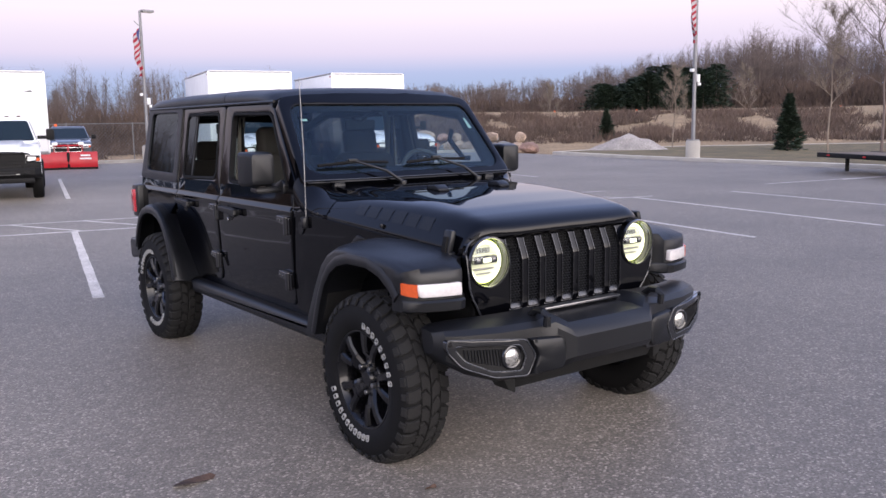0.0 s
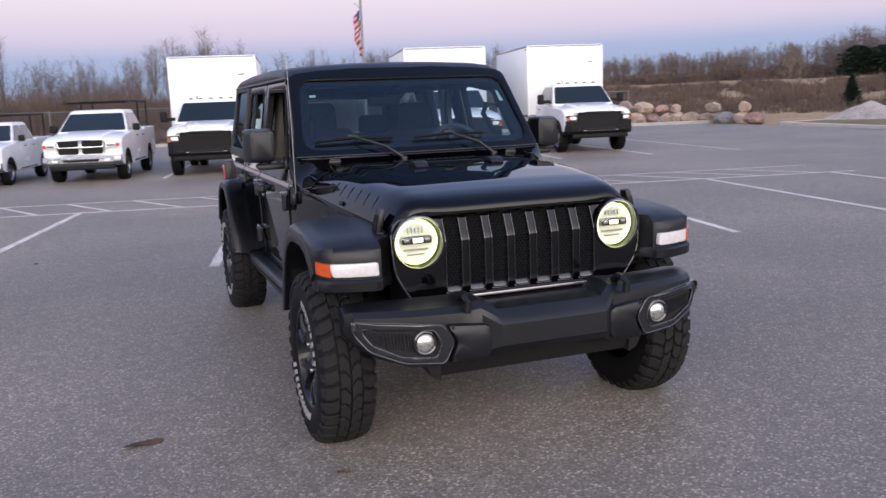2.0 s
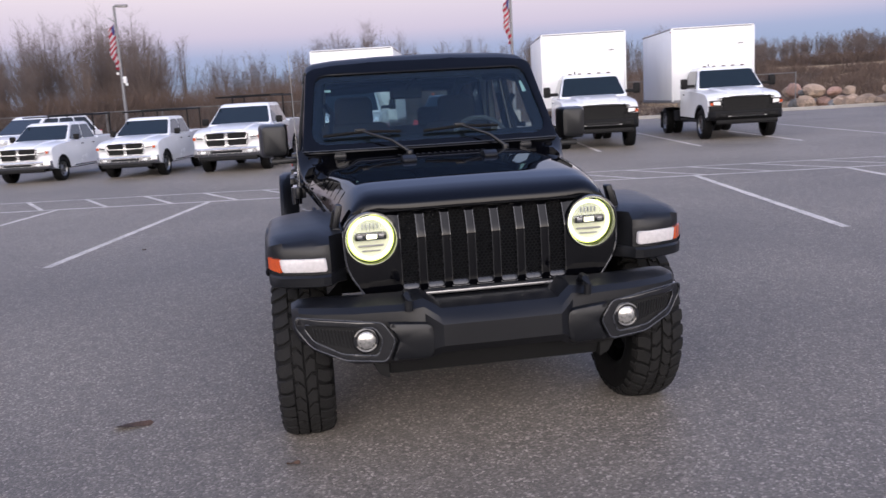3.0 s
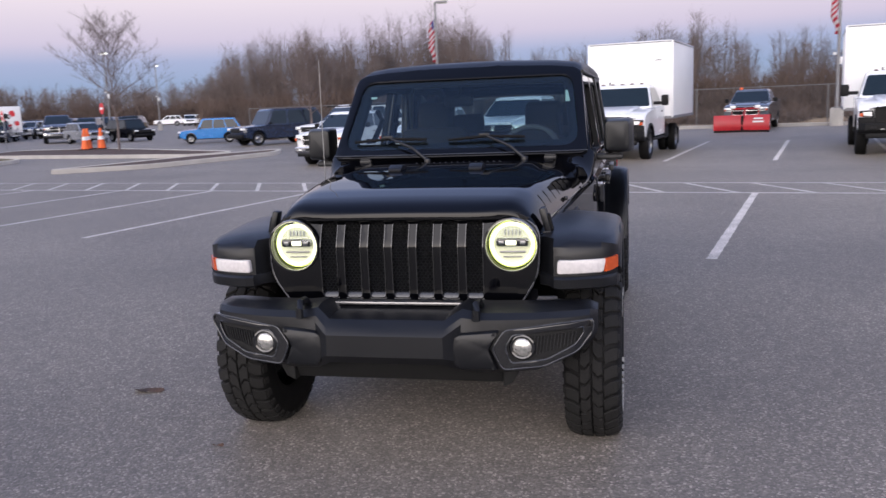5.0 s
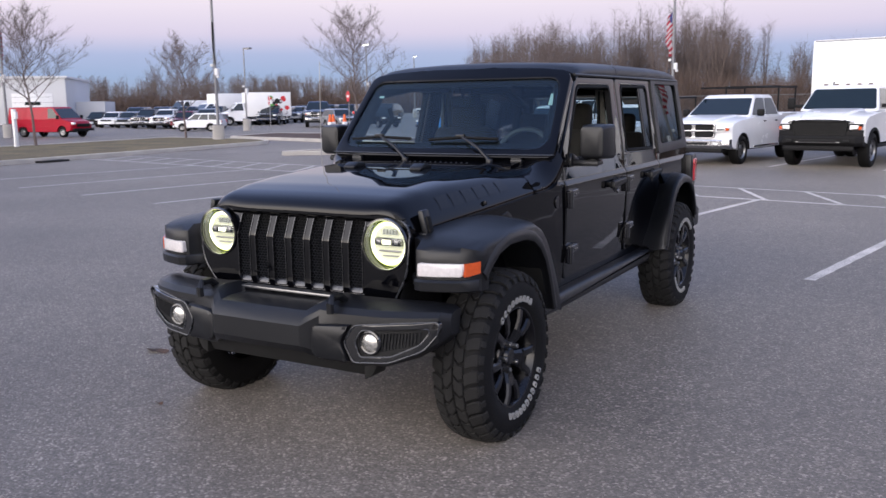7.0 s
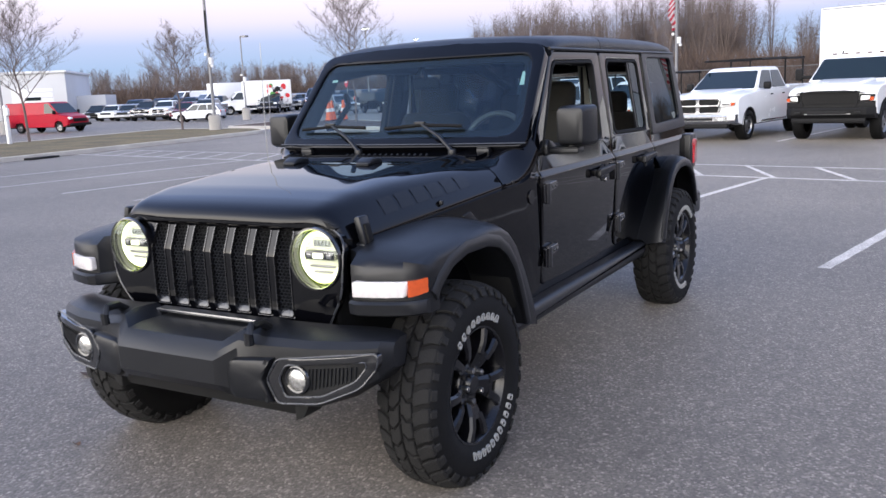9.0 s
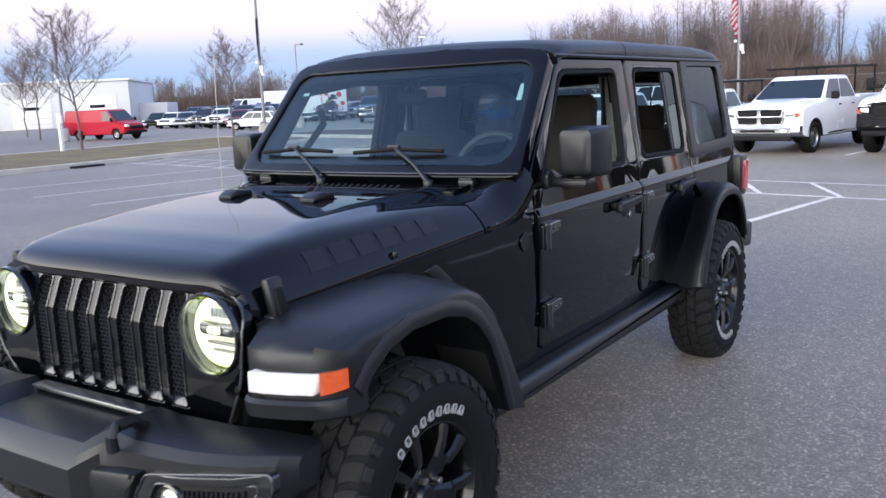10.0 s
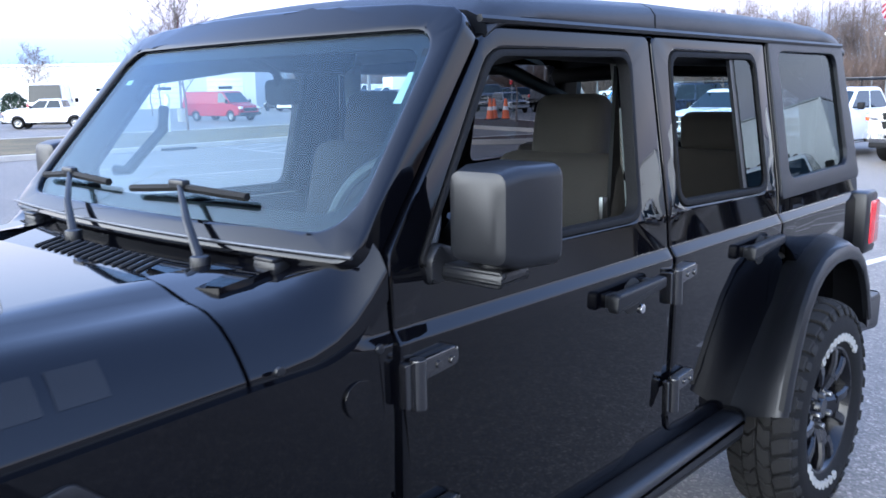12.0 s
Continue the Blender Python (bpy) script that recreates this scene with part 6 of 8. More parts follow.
    for s in (1, -1):
        part("corner_post", box(s * bx1, by0, (bz0 + bz1) / 2, 0.06, 0.06, bz1 - bz0, 0.02), BOX_WHITE, b)
        for k in range(8):
            part("side_seam", box(s * (bx1 + 0.001), by0 + 0.5 * (k + 0.6), (bz0 + bz1) / 2, 0.006, 0.014, bz1 - bz0 - 0.16), BOX_WHITE, b)
        part("marker_lamp", box(s * (bx1 + 0.012), by0 + 0.15, bz1 - 0.10, 0.02, 0.08, 0.04), AMBER, b)
    part("maker_bar", join(box(0.86, by0 - 0.006, 2.80, 0.13, 0.008, 0.012), box(0.84, by0 - 0.006, 2.775, 0.20, 0.008, 0.016)), TRIM, b, "small dark maker's mark bars")
    return t


def plow_truck(m):
    t = pickup(m, GREY_PAINT, "slate-grey pickup with a red snow plow and beacon", rack=False, name="plow_truck")
    blade = new("plow_blade")
    blade.parent = t
    blade["label"] = "red V-shaped plow blade"
    for s in (1, -1):
        rings = []
        for x, y in ((0.0, -1.05), (1.22, -1.38)):
            rings.append([(s * x, y + dy, z) for dy, z in ((0.10, 0.06), (-0.02, 0.10), (-0.06, 0.30), (0.0, 0.55), (0.10, 0.78), (0.14, 0.78), (0.05, 0.55), (0.0, 0.30), (0.04, 0.12))])
        part("blade_wing", loft(rings), PLOW_RED, blade, "", 50)
        part("cutting_edge", box(s * 0.61, -1.21, 0.06, 1.24, 0.03, 0.12, 0.0, 1, (0, 0, s * -15)), TRIM, blade)
        part("push_arm", tube([(s * 0.3, -0.95, 0.35), (s * 0.45, 0.1, 0.55)], 0.05, 8), TRIM, t)
        part("plow_lamp", box(s * 0.55, -0.12, 1.13, 0.24, 0.14, 0.15, 0.03), CAR_LAMP, t, "bright auxiliary plow lamp")
    part("blade_hinge", box(0, -1.03, 0.40, 0.12, 0.16, 0.72, 0.03), TRIM, blade)
    part("lift_frame", join(tube([(-0.6, -0.1, 0.6), (-0.6, -0.1, 1.05), (0.6, -0.1, 1.05), (0.6, -0.1, 0.6)], 0.04, 6), tube([(0, -0.1, 1.05), (0, -0.9, 0.5)], 0.04, 6)), PLOW_RED, t)
    for k, w in ((0, 0.42), (1, 0.50), (2, 0.40)):
        part("maker_bar", box(0.72, -1.28, 0.62 - 0.14 * k, w, 0.012, 0.07, 0.0, 1, (0, 0, -15)), SIGN_WHITE, blade)
    part("beacon", disc((-0.55, 2.7, 1.98), 0.07, 0.14, "z", 16, 0.02), ORANGE, t, "orange roof beacon")
    return t


def suv(m, paint, label, group, L=4.75, W=1.88, roof=1.72, boxy=False, category="car", name="suv"):
    wb, fo, r = L * 0.59, 0.88, 0.365
    t = empty(name, m, label, category, group)
    top = [(0.05, 0.55), (0.02, 0.80), (0.14, 0.95), (0.5, 1.02), (1.35, 1.07), (L - 0.2, 1.08), (L - 0.02, 1.04), (L, 0.55)]
    lower_body(t, paint, W, top, wb, fo, r, 0.36, L)
    cab(t, paint, W, 0.5, 1.25 if not boxy else 1.35, 1.06, 2.05 if not boxy else 1.75, L - 0.55, L - 0.12, roof, 0.20, 3)
    g = part("grille", plate(rounded([(-0.55, 0.70), (0.55, 0.70), (0.60, 0.90), (-0.60, 0.90)], 0.05, 3), [], lambda x, z: (x, -0.005 + 0.05 * abs(x), z), lambda x, z: (x, 0.08, z), (), 0.01), DARK, t)
    part("front_bumper", box(0, 0.05, 0.50, W - 0.12, 0.16, 0.20, 0.06), TRIM if boxy else paint, t)
    for s in (1, -1):
        part("headlight", box(s * (W / 2 - 0.20), 0.10, 0.86, 0.30, 0.20, 0.13, 0.04), CAR_LAMP, t)
        part("tail_lamp", box(s * (W / 2 - 0.12), L - 0.02, 0.95, 0.16, 0.08, 0.26, 0.03), RED_LENS, t)
        part("wing_mirror", box(s * (W / 2 + 0.08), 1.55, 1.12, 0.16, 0.12, 0.13, 0.04), TRIM, t)
        for y in (fo, fo + wb):
            simple_wheel(t, s * (W / 2 - 0.13), y, r, 0.24, STEEL)
    part("underbody", box(0, L / 2, 0.36, W - 0.4, L - 0.7, 0.12, 0.02), DARK, t)
    return t


def van(m, paint, label, group="", L=5.7, roof=2.15, W=2.0, box_back=None, name="cargo_van"):
    wb, fo, r = L * 0.60, 0.95, 0.36
    t = empty(name, m, label, "van", group)
    yb = 2.35 if box_back else L
    top = [(0.05, 0.55), (0.02, 0.90), (0.15, 1.06), (0.75, 1.22), (1.05, 1.26), (yb - 0.05, 1.28), (yb, 1.22), (L if not box_back else yb, 0.50)]
    lower_body(t, paint, W, top, wb if not box_back else wb, fo, r, 0.38, L if not box_back else L)
    if box_back:
        cab(t, paint, W, 0.5, 0.95, 1.25, 1.65, 2.30, 2.34, roof, 0.20, 1)
        b = part("cargo_box", box(0, 2.42 + (L - 2.42) / 2, 0.75 + 1.05, W + 0.16, L - 2.42, 2.1, 0.03), BOX_WHITE, t, "white cargo box")
        if box_back == "print":
            rnd = random.Random(5)
            for s in (1, -1):
                for k in range(34):
                    yy, zz = 4.2 + rnd.random() * (L - 4.4), 1.0 + rnd.random() * 1.4
                    mm = rnd.choice((GREEN_PRINT, SIGN_RED, ORANGE, SIGN_WHITE, GREEN_PRINT, DARK))
                    if yy > 4.0 and rnd.random() < 0.6:
                        mm = rnd.choice((SIGN_WHITE, SIGN_RED, FLAG_WHITE))
                    part("print_patch", disc((s * (W / 2 + 0.083 + 0.0012 * k * 0.2), yy, zz), 0.10 + 0.14 * rnd.random(), 0.006, "x", 9), mm, b)
    else:
        cab(t, paint, W, 0.5, 0.95, 1.25, 1.70, L - 0.10, L - 0.02, roof, 0.14, 1, 1.05)
        for s in (1, -1):
            for yy in (2.25, 3.35):
                part("panel_seam", box(s * (W / 2 - 0.004), yy, 0.85, 0.006, 0.012, 0.80), DARK, t)
            part("side_moulding", box(s * (W / 2), L * 0.55, 0.72, 0.02, L * 0.55, 0.05, 0.008), paint, t)
    part("grille", box(0, 0.02, 0.80, 1.2, 0.08, 0.22, 0.03), TRIM, t)
    part("front_bumper", box(0, 0.04, 0.50, W - 0.1, 0.18, 0.18, 0.05), TRIM, t)
    for s in (1, -1):
        part("headlight", box(s * (W / 2 - 0.18), 0.12, 0.92, 0.26, 0.24, 0.16, 0.04), CAR_LAMP, t)
        part("tail_lamp", box(s * (W / 2 - 0.06), L - 0.02, 1.05, 0.10, 0.06, 0.30, 0.02), RED_LENS, t)
        part("wing_mirror", box(s * (W / 2 + 0.12), 1.15, 1.35, 0.2, 0.12, 0.26, 0.04), TRIM, t)
        for y in (fo, fo + wb):
            simple_wheel(t, s * (W / 2 - 0.13), y, r, 0.24, STEEL)
    part("underbody", box(0, L / 2, 0.40, W - 0.4, L - 0.6, 0.14, 0.02), DARK, t)
    return t


# the row facing the off-roader
bt = box_truck(place(0.43, 18.35, 0.95, -LOT, 0.90), "white box truck with black grille and bumper")
copy_thing(bt, place(11.05, 18.2, 0.95, -LOT, 1.05))
copy_thing(bt, place(7.0, 18.0, 0.95, -LOT, 1.04))
pk = pickup(place(-2.36, 18.5, 0.98), WHITE_PAINT, "white crew-cab pickup with a black ladder rack", "white pickups with racks")
copy_thing(pk, place(-4.83, 18.95, 0.98))
copy_thing(pk, place(-7.45, 19.45, 0.98))
plow_truck(place(5.55, 34.2, 0.98, -14))

# parked cars farther off
LOTC = "parked cars across the lot"
suv(pose(-11.6, 28.3, 0, 0, 0, -30), WHITE_PAINT, "white crossover parked beyond the pickups", LOTC)
suv(pose(-17.6, 34.0, 0, 0, 0, -40) @ Matrix.Scale(0.92, 4), NAVY_PAINT, "dark navy sport utility car by the verge", LOTC, 5.0, 1.95, 1.85, True)
suv(pose(-23.6, 39.4, 0, 0, 0, -62) @ Matrix.Scale(0.74, 4), BLUE_PAINT, "bright blue boxy off-roader by the verge", LOTC, 4.7, 1.88, 1.82, True)
pickup(pose(-37.5, 48.2, 0, 0, 0, 38), NAVY_PAINT, "dark pickup parked near the entrance", LOTC, rack=False)
suv(pose(-32.6, 45.4, 0, 0, 0, 58) @ Matrix.Scale(0.8, 4), SILVER_PAINT, "silver crossover parked near the entrance", LOTC)
suv(pose(-30.6, 47.6, 0, 0, 0, 62) @ Matrix.Scale(0.8, 4), PAINT, "black sport utility car near the entrance", LOTC, 5.0, 1.95, 1.85, True)
rowdef = [
    ("suv", PAINT, "black crossover in the far row"), ("suv", WHITE_PAINT, "white crossover in the far row"), ("suv", SILVER_PAINT, "silver boxy off-roader in the far row"),
    ("pickup", PAINT, "black pickup in the far row"), ("pickup", WHITE_PAINT, "white pickup in the far row"), ("suv", MAROON_PAINT, "maroon crossover in the far row"),
    ("pickup", SILVER_PAINT, "silver pickup in the far row"),
]
for k, (kind, paint, label) in enumerate(rowdef):
    x, y = -61.5 + 3.05 * k, 47.0 - 0.85 * k
    if kind == "suv":
        suv(pose(x, y, 0, 0, 0, 28) @ Matrix.Scale(0.78, 4), paint, label, LOTC)
    else:
        pickup(pose(x, y, 0, 0, 0, 28) @ Matrix.Scale(0.78, 4), paint, label, LOTC, rack=False)
suv(pose(-42.4, 38.8, 0, 0, 0, -62) @ Matrix.Scale(0.70, 4), WHITE_PAINT, "white crossover standing side-on", LOTC)
van(pose(-52.6, 53.2, 0, 0, 0, -38), WHITE_PAINT, "white box van with a bright fruit print", "white vans", 6.4, 2.0, 2.0, "print", "box_van")
van(pose(-57.0, 54.1, 0, 0, 0, -20), WHITE_PAINT, "white box van with a plain box", "white vans", 6.2, 2.0, 2.0, "plain", "box_van")
van(pose(-62.0, 56.0, 0, 0, 0, -15), WHITE_PAINT, "white cargo van among parked cars", "white vans", 5.6, 2.3)
van(pose(-40.0, 29.6, 0, 0, 0, 100) @ Matrix.Scale(0.84, 4), RED_PAINT, "bright red cargo van standing side-on", "", 5.7, 2.05)
van(pose(-52.9, 24.4, 0, 0, 0, 238), WHITE_PAINT, "white high-roof cargo van seen from behind", "white vans", 5.6, 2.35)
pickup(pose(-43.7, 17.5, 0, 0, 0, -40) @ Matrix.Scale(0.76, 4), WHITE_PAINT, "white pickup standing beyond the verge", LOTC, rack=False)
suv(pose(-52.5, 15.0, 0, 0, 0, -66), MAROON_PAINT, "maroon crossover beyond the verge", LOTC)
first = suv(pose(-46.5, 66.0, 0, 0, 0, 20), NAVY_PAINT, "dark navy car parked among the rows", LOTC)
for k in range(1, 7):
    copy_thing(first, pose(-66.0 + 3.0 * k, 52.0 + 0.4 * k, 0, 0, 0, 28))
blk = suv(pose(-58.0, 62.5, 0, 0, 0, 24), PAINT, "black car parked among the rows", LOTC, 4.9, 1.9, 1.75)
slv = suv(pose(-52.0, 60.5, 0, 0, 0, 24), SILVER_PAINT, "silver car parked among the rows", LOTC, 4.6, 1.86, 1.62)
mix = random.Random(77)
for d in (86, 96, 106):
    for k in range(7):
        a = radians(-41.5 + 1.5 * k + mix.uniform(-0.2, 0.2))
        copy_thing(mix.choice((first, first, blk, blk, slv)), pose(1 + d * math.sin(a), -4 + d * math.cos(a), -0.005, 0, 0, 20 + mix.choice((0, 180))))
wf_ = suv(pose(-77.0, 126.0, -0.005, 0, 0, -60), WHITE_PAINT, "white car parked in the last row", LOTC)
for x, y, turn in ((-70.5, 124.0, -60), (-66.0, 118.0, 30), (-82.0, 146.0, -60), (-73.5, 134.0, 30)):
    copy_thing(wf_, pose(x, y, -0.005, 0, 0, turn))

# flatbed trailer at the kerb
tr = empty("flatbed_trailer", pose(18.6, 5.9, 0, 0, 0, -28) @ Matrix.Scale(0.82, 4), "black flatbed trailer with red side markers", "trailer")
part("deck", box(0.6, 3.3, 0.62, 2.0, 5.6, 0.08, 0.01), WOOD, tr, "weathered plank deck")
for s in (1, -1):
    part("side_rail", box(0.6 + s * 1.02, 3.3, 0.60, 0.06, 5.6, 0.16, 0.01), TRIM, tr)
    for k in range(3):
        part("marker", box(0.6 + s * 1.055, 1.4 + 2.0 * k, 0.60, 0.012, 0.16, 0.05), RED_LENS, tr)
    simple_wheel(tr, 0.6 + s * 1.05, 0.9, 0.38, 0.24, TRIM)
    simple_wheel(tr, 0.6 + s * 1.05, 1.75, 0.38, 0.24, TRIM)
    part("mudguard", prism(arch(1.32, 0.1, 0.90, 0.62) + list(reversed(arch(1.32, 0.1, 0.86, 0.62))), 0.6 + s * 0.92, 0.6 + s * 1.20, "x"), TRIM, tr)
part("dirt_load", box(0.6, 0.7, 0.80, 1.6, 1.6, 0.35, 0.14, 3), MULCH, tr, "brown load on the deck")
part("hitch", tube([(0.6, 6.0, 0.55), (0.6, 7.2, 0.5)], 0.05, 6), TRIM, tr)
part("jack_leg", box(0.6, 5.9, 0.30, 0.10, 0.10, 0.60), TRIM, tr)


# ---- verges, poles, trees, building, distance ----
def verge(name, pts, label, top=GRASS, h=0.14, kerb=0.16):
    """A raised verge with a real kerb round it."""
    base = empty(name, pose(0, 0, 0), label, "verge", "", "structure")
    n = len(pts)
    c = Vector((sum(p[0] for p in pts) / n, sum(p[1] for p in pts) / n))
    inner = []
    for i, p in enumerate(pts):
        a, b, d = Vector(pts[i - 1]), Vector(p), Vector(pts[(i + 1) % n])
        e1, e2 = (b - a).normalized(), (d - b).normalized()
        nrm = Vector((-(e1 + e2).y, (e1 + e2).x)).normalized()
        if (c - b).dot(nrm) < 0:
            nrm = -nrm
        inner.append(tuple(b + nrm * kerb))
    bm = plate(pts, [inner], lambda x, y: (x, y, h), lambda x, y: (x, y, -0.1), (), 0.02)
    part("kerb", bm, CONCRETE, base, "pale concrete kerb")
    part("planting", plate(inner, [], lambda x, y: (x, y, h - 0.02), lambda x, y: (x, y, -0.1)), top, base)
    return base


verge("verge_long", rounded([(-20.3, 4.0), (-20.4, 12.2), (-21.2, 20.0), (-21.9, 24.8), (-24.2, 26.6), (-31.0, 27.6), (-30.0, 20.0), (-30.2, 4.0)], 1.0, 4), "long grass verge with a concrete kerb")
verge("verge_entry", rounded([(-22.4, 27.2), (-14.6, 24.6), (-13.8, 26.4), (-24.0, 33.5), (-29.5, 34.0), (-28.5, 29.0)], 0.8, 4), "mulched entry island with a concrete kerb", MULCH)
verge("verge_island", rounded([(-15.8, 17.7), (-13.2, 19.4), (-11.6, 25.0), (-12.4, 27.4), (-14.2, 24.0)], 0.7, 4), "low mulched island with a pale kerb", MULCH)
verge("verge_right", [(17.0, -60), (22.6, 8.2), (23.4, 14.2), (24.5, 21.2), (26.2, 27.5), (34, 29), (48, 20), (44, -60)], "grass verge along the lot's edge", GRASS, 0.12, 0.3)


def light_pole(x, y, h, label, flag=True, lit=False, r=0.075, face=0.0, double=False, flag_top=None, box_z=None):
    box_z = box_z or h * 0.49
    t = empty("light_pole", pose(x, y, 0), label, "lamp post", "lot light poles")
    part("pole_base", lathe_z([(0.0, 0.0), (0.27, 0.0), (0.27, 0.70), (0.245, 0.76), (0.0, 0.76)], 24), CONCRETE, t, "round concrete footing")
    part("base_plate", box(0, 0, 0.78, 0.34, 0.34, 0.04, 0.01), GALV, t)
    part("pole", tube([(0, 0, 0.78), (0, 0, h)], r, 10, r * 0.75), GALV, t, "pale square steel pole")
    head = new("lamp_head")
    head.parent = t
    head.matrix_basis = pose(0, 0, h, 0, 0, face)
    for s in ((1, -1) if double else (1,)):
        part("housing", box(s * 0.34, 0, 0.02, 0.56, 0.30, 0.10, 0.03), GALV, head)
        part("lamp_glass", box(s * 0.36, 0, -0.038, 0.44, 0.24, 0.02, 0.005), LAMP_LIT if lit else WHITE_LENS, head, "lit lamp glass" if lit else "")
        part("arm", box(s * 0.08, 0, 0.0, 0.2, 0.08, 0.06, 0.01), GALV, head)
    if lit:
        # the lit glass as it shows from afar
        part("glare_shield", box(0, 0, 0.085, 0.3, 0.2, 0.02), GALV, head)
    cam_box = part("camera_box", box(0.13, -0.02, box_z, 0.16, 0.16, 0.30, 0.02), SIGN_WHITE, t, "white camera box on the pole")
    part("camera_dome", disc((0.20, -0.06, box_z - 0.22), 0.07, 0.12, "z", 14, 0.03), SIGN_WHITE, cam_box)
    part("camera_dome", box(-0.16, 0, box_z + 0.3, 0.12, 0.14, 0.12, 0.02), SIGN_WHITE, cam_box)
    if flag:
        f = new("flag")
        f.parent = t
        f.matrix_basis = pose(0, 0, 0, 0, 0, face)
        f["label"] = "striped flag hanging limp"
        rnd = random.Random(int(x * 7 + y))
        top = flag_top or h - 0.8
        low = top - 2.1
        bands = 15
        for band in range(bands):
            strip = bmesh.new()
            cols = []
            for side in (0, 1):
                col = []
                for k in range(6):
                    u = k / 5
                    v = min(1.0, max(0.0, (band + side) / bands + 0.16 * (u - 0.5) * (1 - abs(2 * (band + side) / bands - 1))))
                    out = 0.06 + 0.34 * u * (0.55 + 0.45 * math.sin(math.pi * min(1.0, v * 1.1 + 0.08))) + 0.05 * math.sin(v * 11 + 1.0)
                    fold = 0.07 * math.sin(u * 7 + v * 5)
                    col.append(strip.verts.new((-out, fold, top - 0.25 * u * (1 - v) - v * (top - low))))
                cols.append(col)
            for k in range(5):
                strip.faces.new((cols[0][k], cols[1][k], cols[1][k + 1], cols[0][k + 1]))
            bmesh.ops.solidify(strip, geom=list(strip.faces), thickness=0.01)
            part("flag_band", strip, FLAG_RED if band % 2 == 0 else FLAG_WHITE, f)
        cant = bmesh.new()
        vs = [cant.verts.new(p) for p in ((-0.08, -0.03, top + 0.02), (-0.24, 0.02, top - 0.24), (-0.23, -0.02, top - 0.66), (-0.10, 0.04, top - 0.60))]
        cant.faces.new(vs)
        bmesh.ops.solidify(cant, geom=list(cant.faces), thickness=0.035)
        part("flag_canton", cant, FLAG_BLUE, f)
        part("flag_arm", tube([(0, 0, top + 0.05), (-0.30, 0, top + 0.30)], 0.015, 6), GALV, f)
    return t


def lathe_z(profile, n):
    return xform(lathe(profile, n), Matrix.Rotation(radians(-90), 4, "Y"))


light_pole(9.4, 36.2, 6.7, "steel lot light pole with a limp striped flag", face=10, flag_top=5.95, box_z=2.75)
light_pole(24.4, 17.8, 8.6, "tall steel pole on a concrete footing with a limp striped flag", face=15, flag_top=6.5, box_z=3.1)
light_pole(-8.8, 39.2, 6.6, "steel lot light pole behind the pickups with a flag", face=5)
light_pole(-25.9, 25.8, 6.4, "steel lot light pole with two flat lamp heads", face=-44, double=True, flag=False)
light_pole(-43.9, 27.5, 7.0, "steel lot light pole beyond the verge with a flag", face=-50)
light_pole(-46.0, 67.0, 7.4, "lot light pole with two lit lamp heads", flag=False, lit=True, face=-30, double=True)
light_pole(-52.5, 86.5, 7.3, "far lot light pole with a lit lamp head", flag=False, lit=True, face=-30)
light_pole(-38.0, 41.0, 5.4, "slim light pole among the parked cars", flag=False, r=0.05)

# dark furled cloth on the nearest lamp pole
fc = new("flag_roll")
part("cloth", tube([(-25.83, 25.72, 5.3), (-25.80, 25.66, 4.8), (-25.86, 25.70, 4.2), (-25.80, 25.70, 3.5)], 0.05, 7, 0.02), TRIM, fc)
tagged(fc, "dark furled flag wound round the lamp pole", "flag")


# bare trees ------------------------------------------------------------------------------------
def branch(V, F, a, b, ra, rb, n):
    d = (b - a)
    if d.length < 1e-6:
        return
    d.normalize()
    up = Vector((0, 0, 1)) if abs(d.z) < 0.9 else Vector((1, 0, 0))
    u = d.cross(up).normalized()
    w = d.cross(u)
    i0 = len(V)
    for p, r in ((a, ra), (b, rb)):
        for k in range(n):
            t = 2 * math.pi * k / n
            V.append(tuple(p + u * (r * math.cos(t)) + w * (r * math.sin(t))))
    for k in range(n):
        F.append((i0 + k, i0 + (k + 1) % n, i0 + n + (k + 1) % n, i0 + n + k))


def wisp(rnd, V, F, p, d, ln_, w):
    """One fine twig: a thin three-cornered blade."""
    side = d.cross(Vector((rnd.uniform(-1, 1), rnd.uniform(-1, 1), rnd.uniform(-1, 1))))
    side = side.normalized() * w if side.length > 1e-6 else Vector((w, 0, 0))
    i = len(V)
    V += [tuple(p - side), tuple(p + side), tuple(p + d * ln_)]
    F.append((i, i + 1, i + 2))


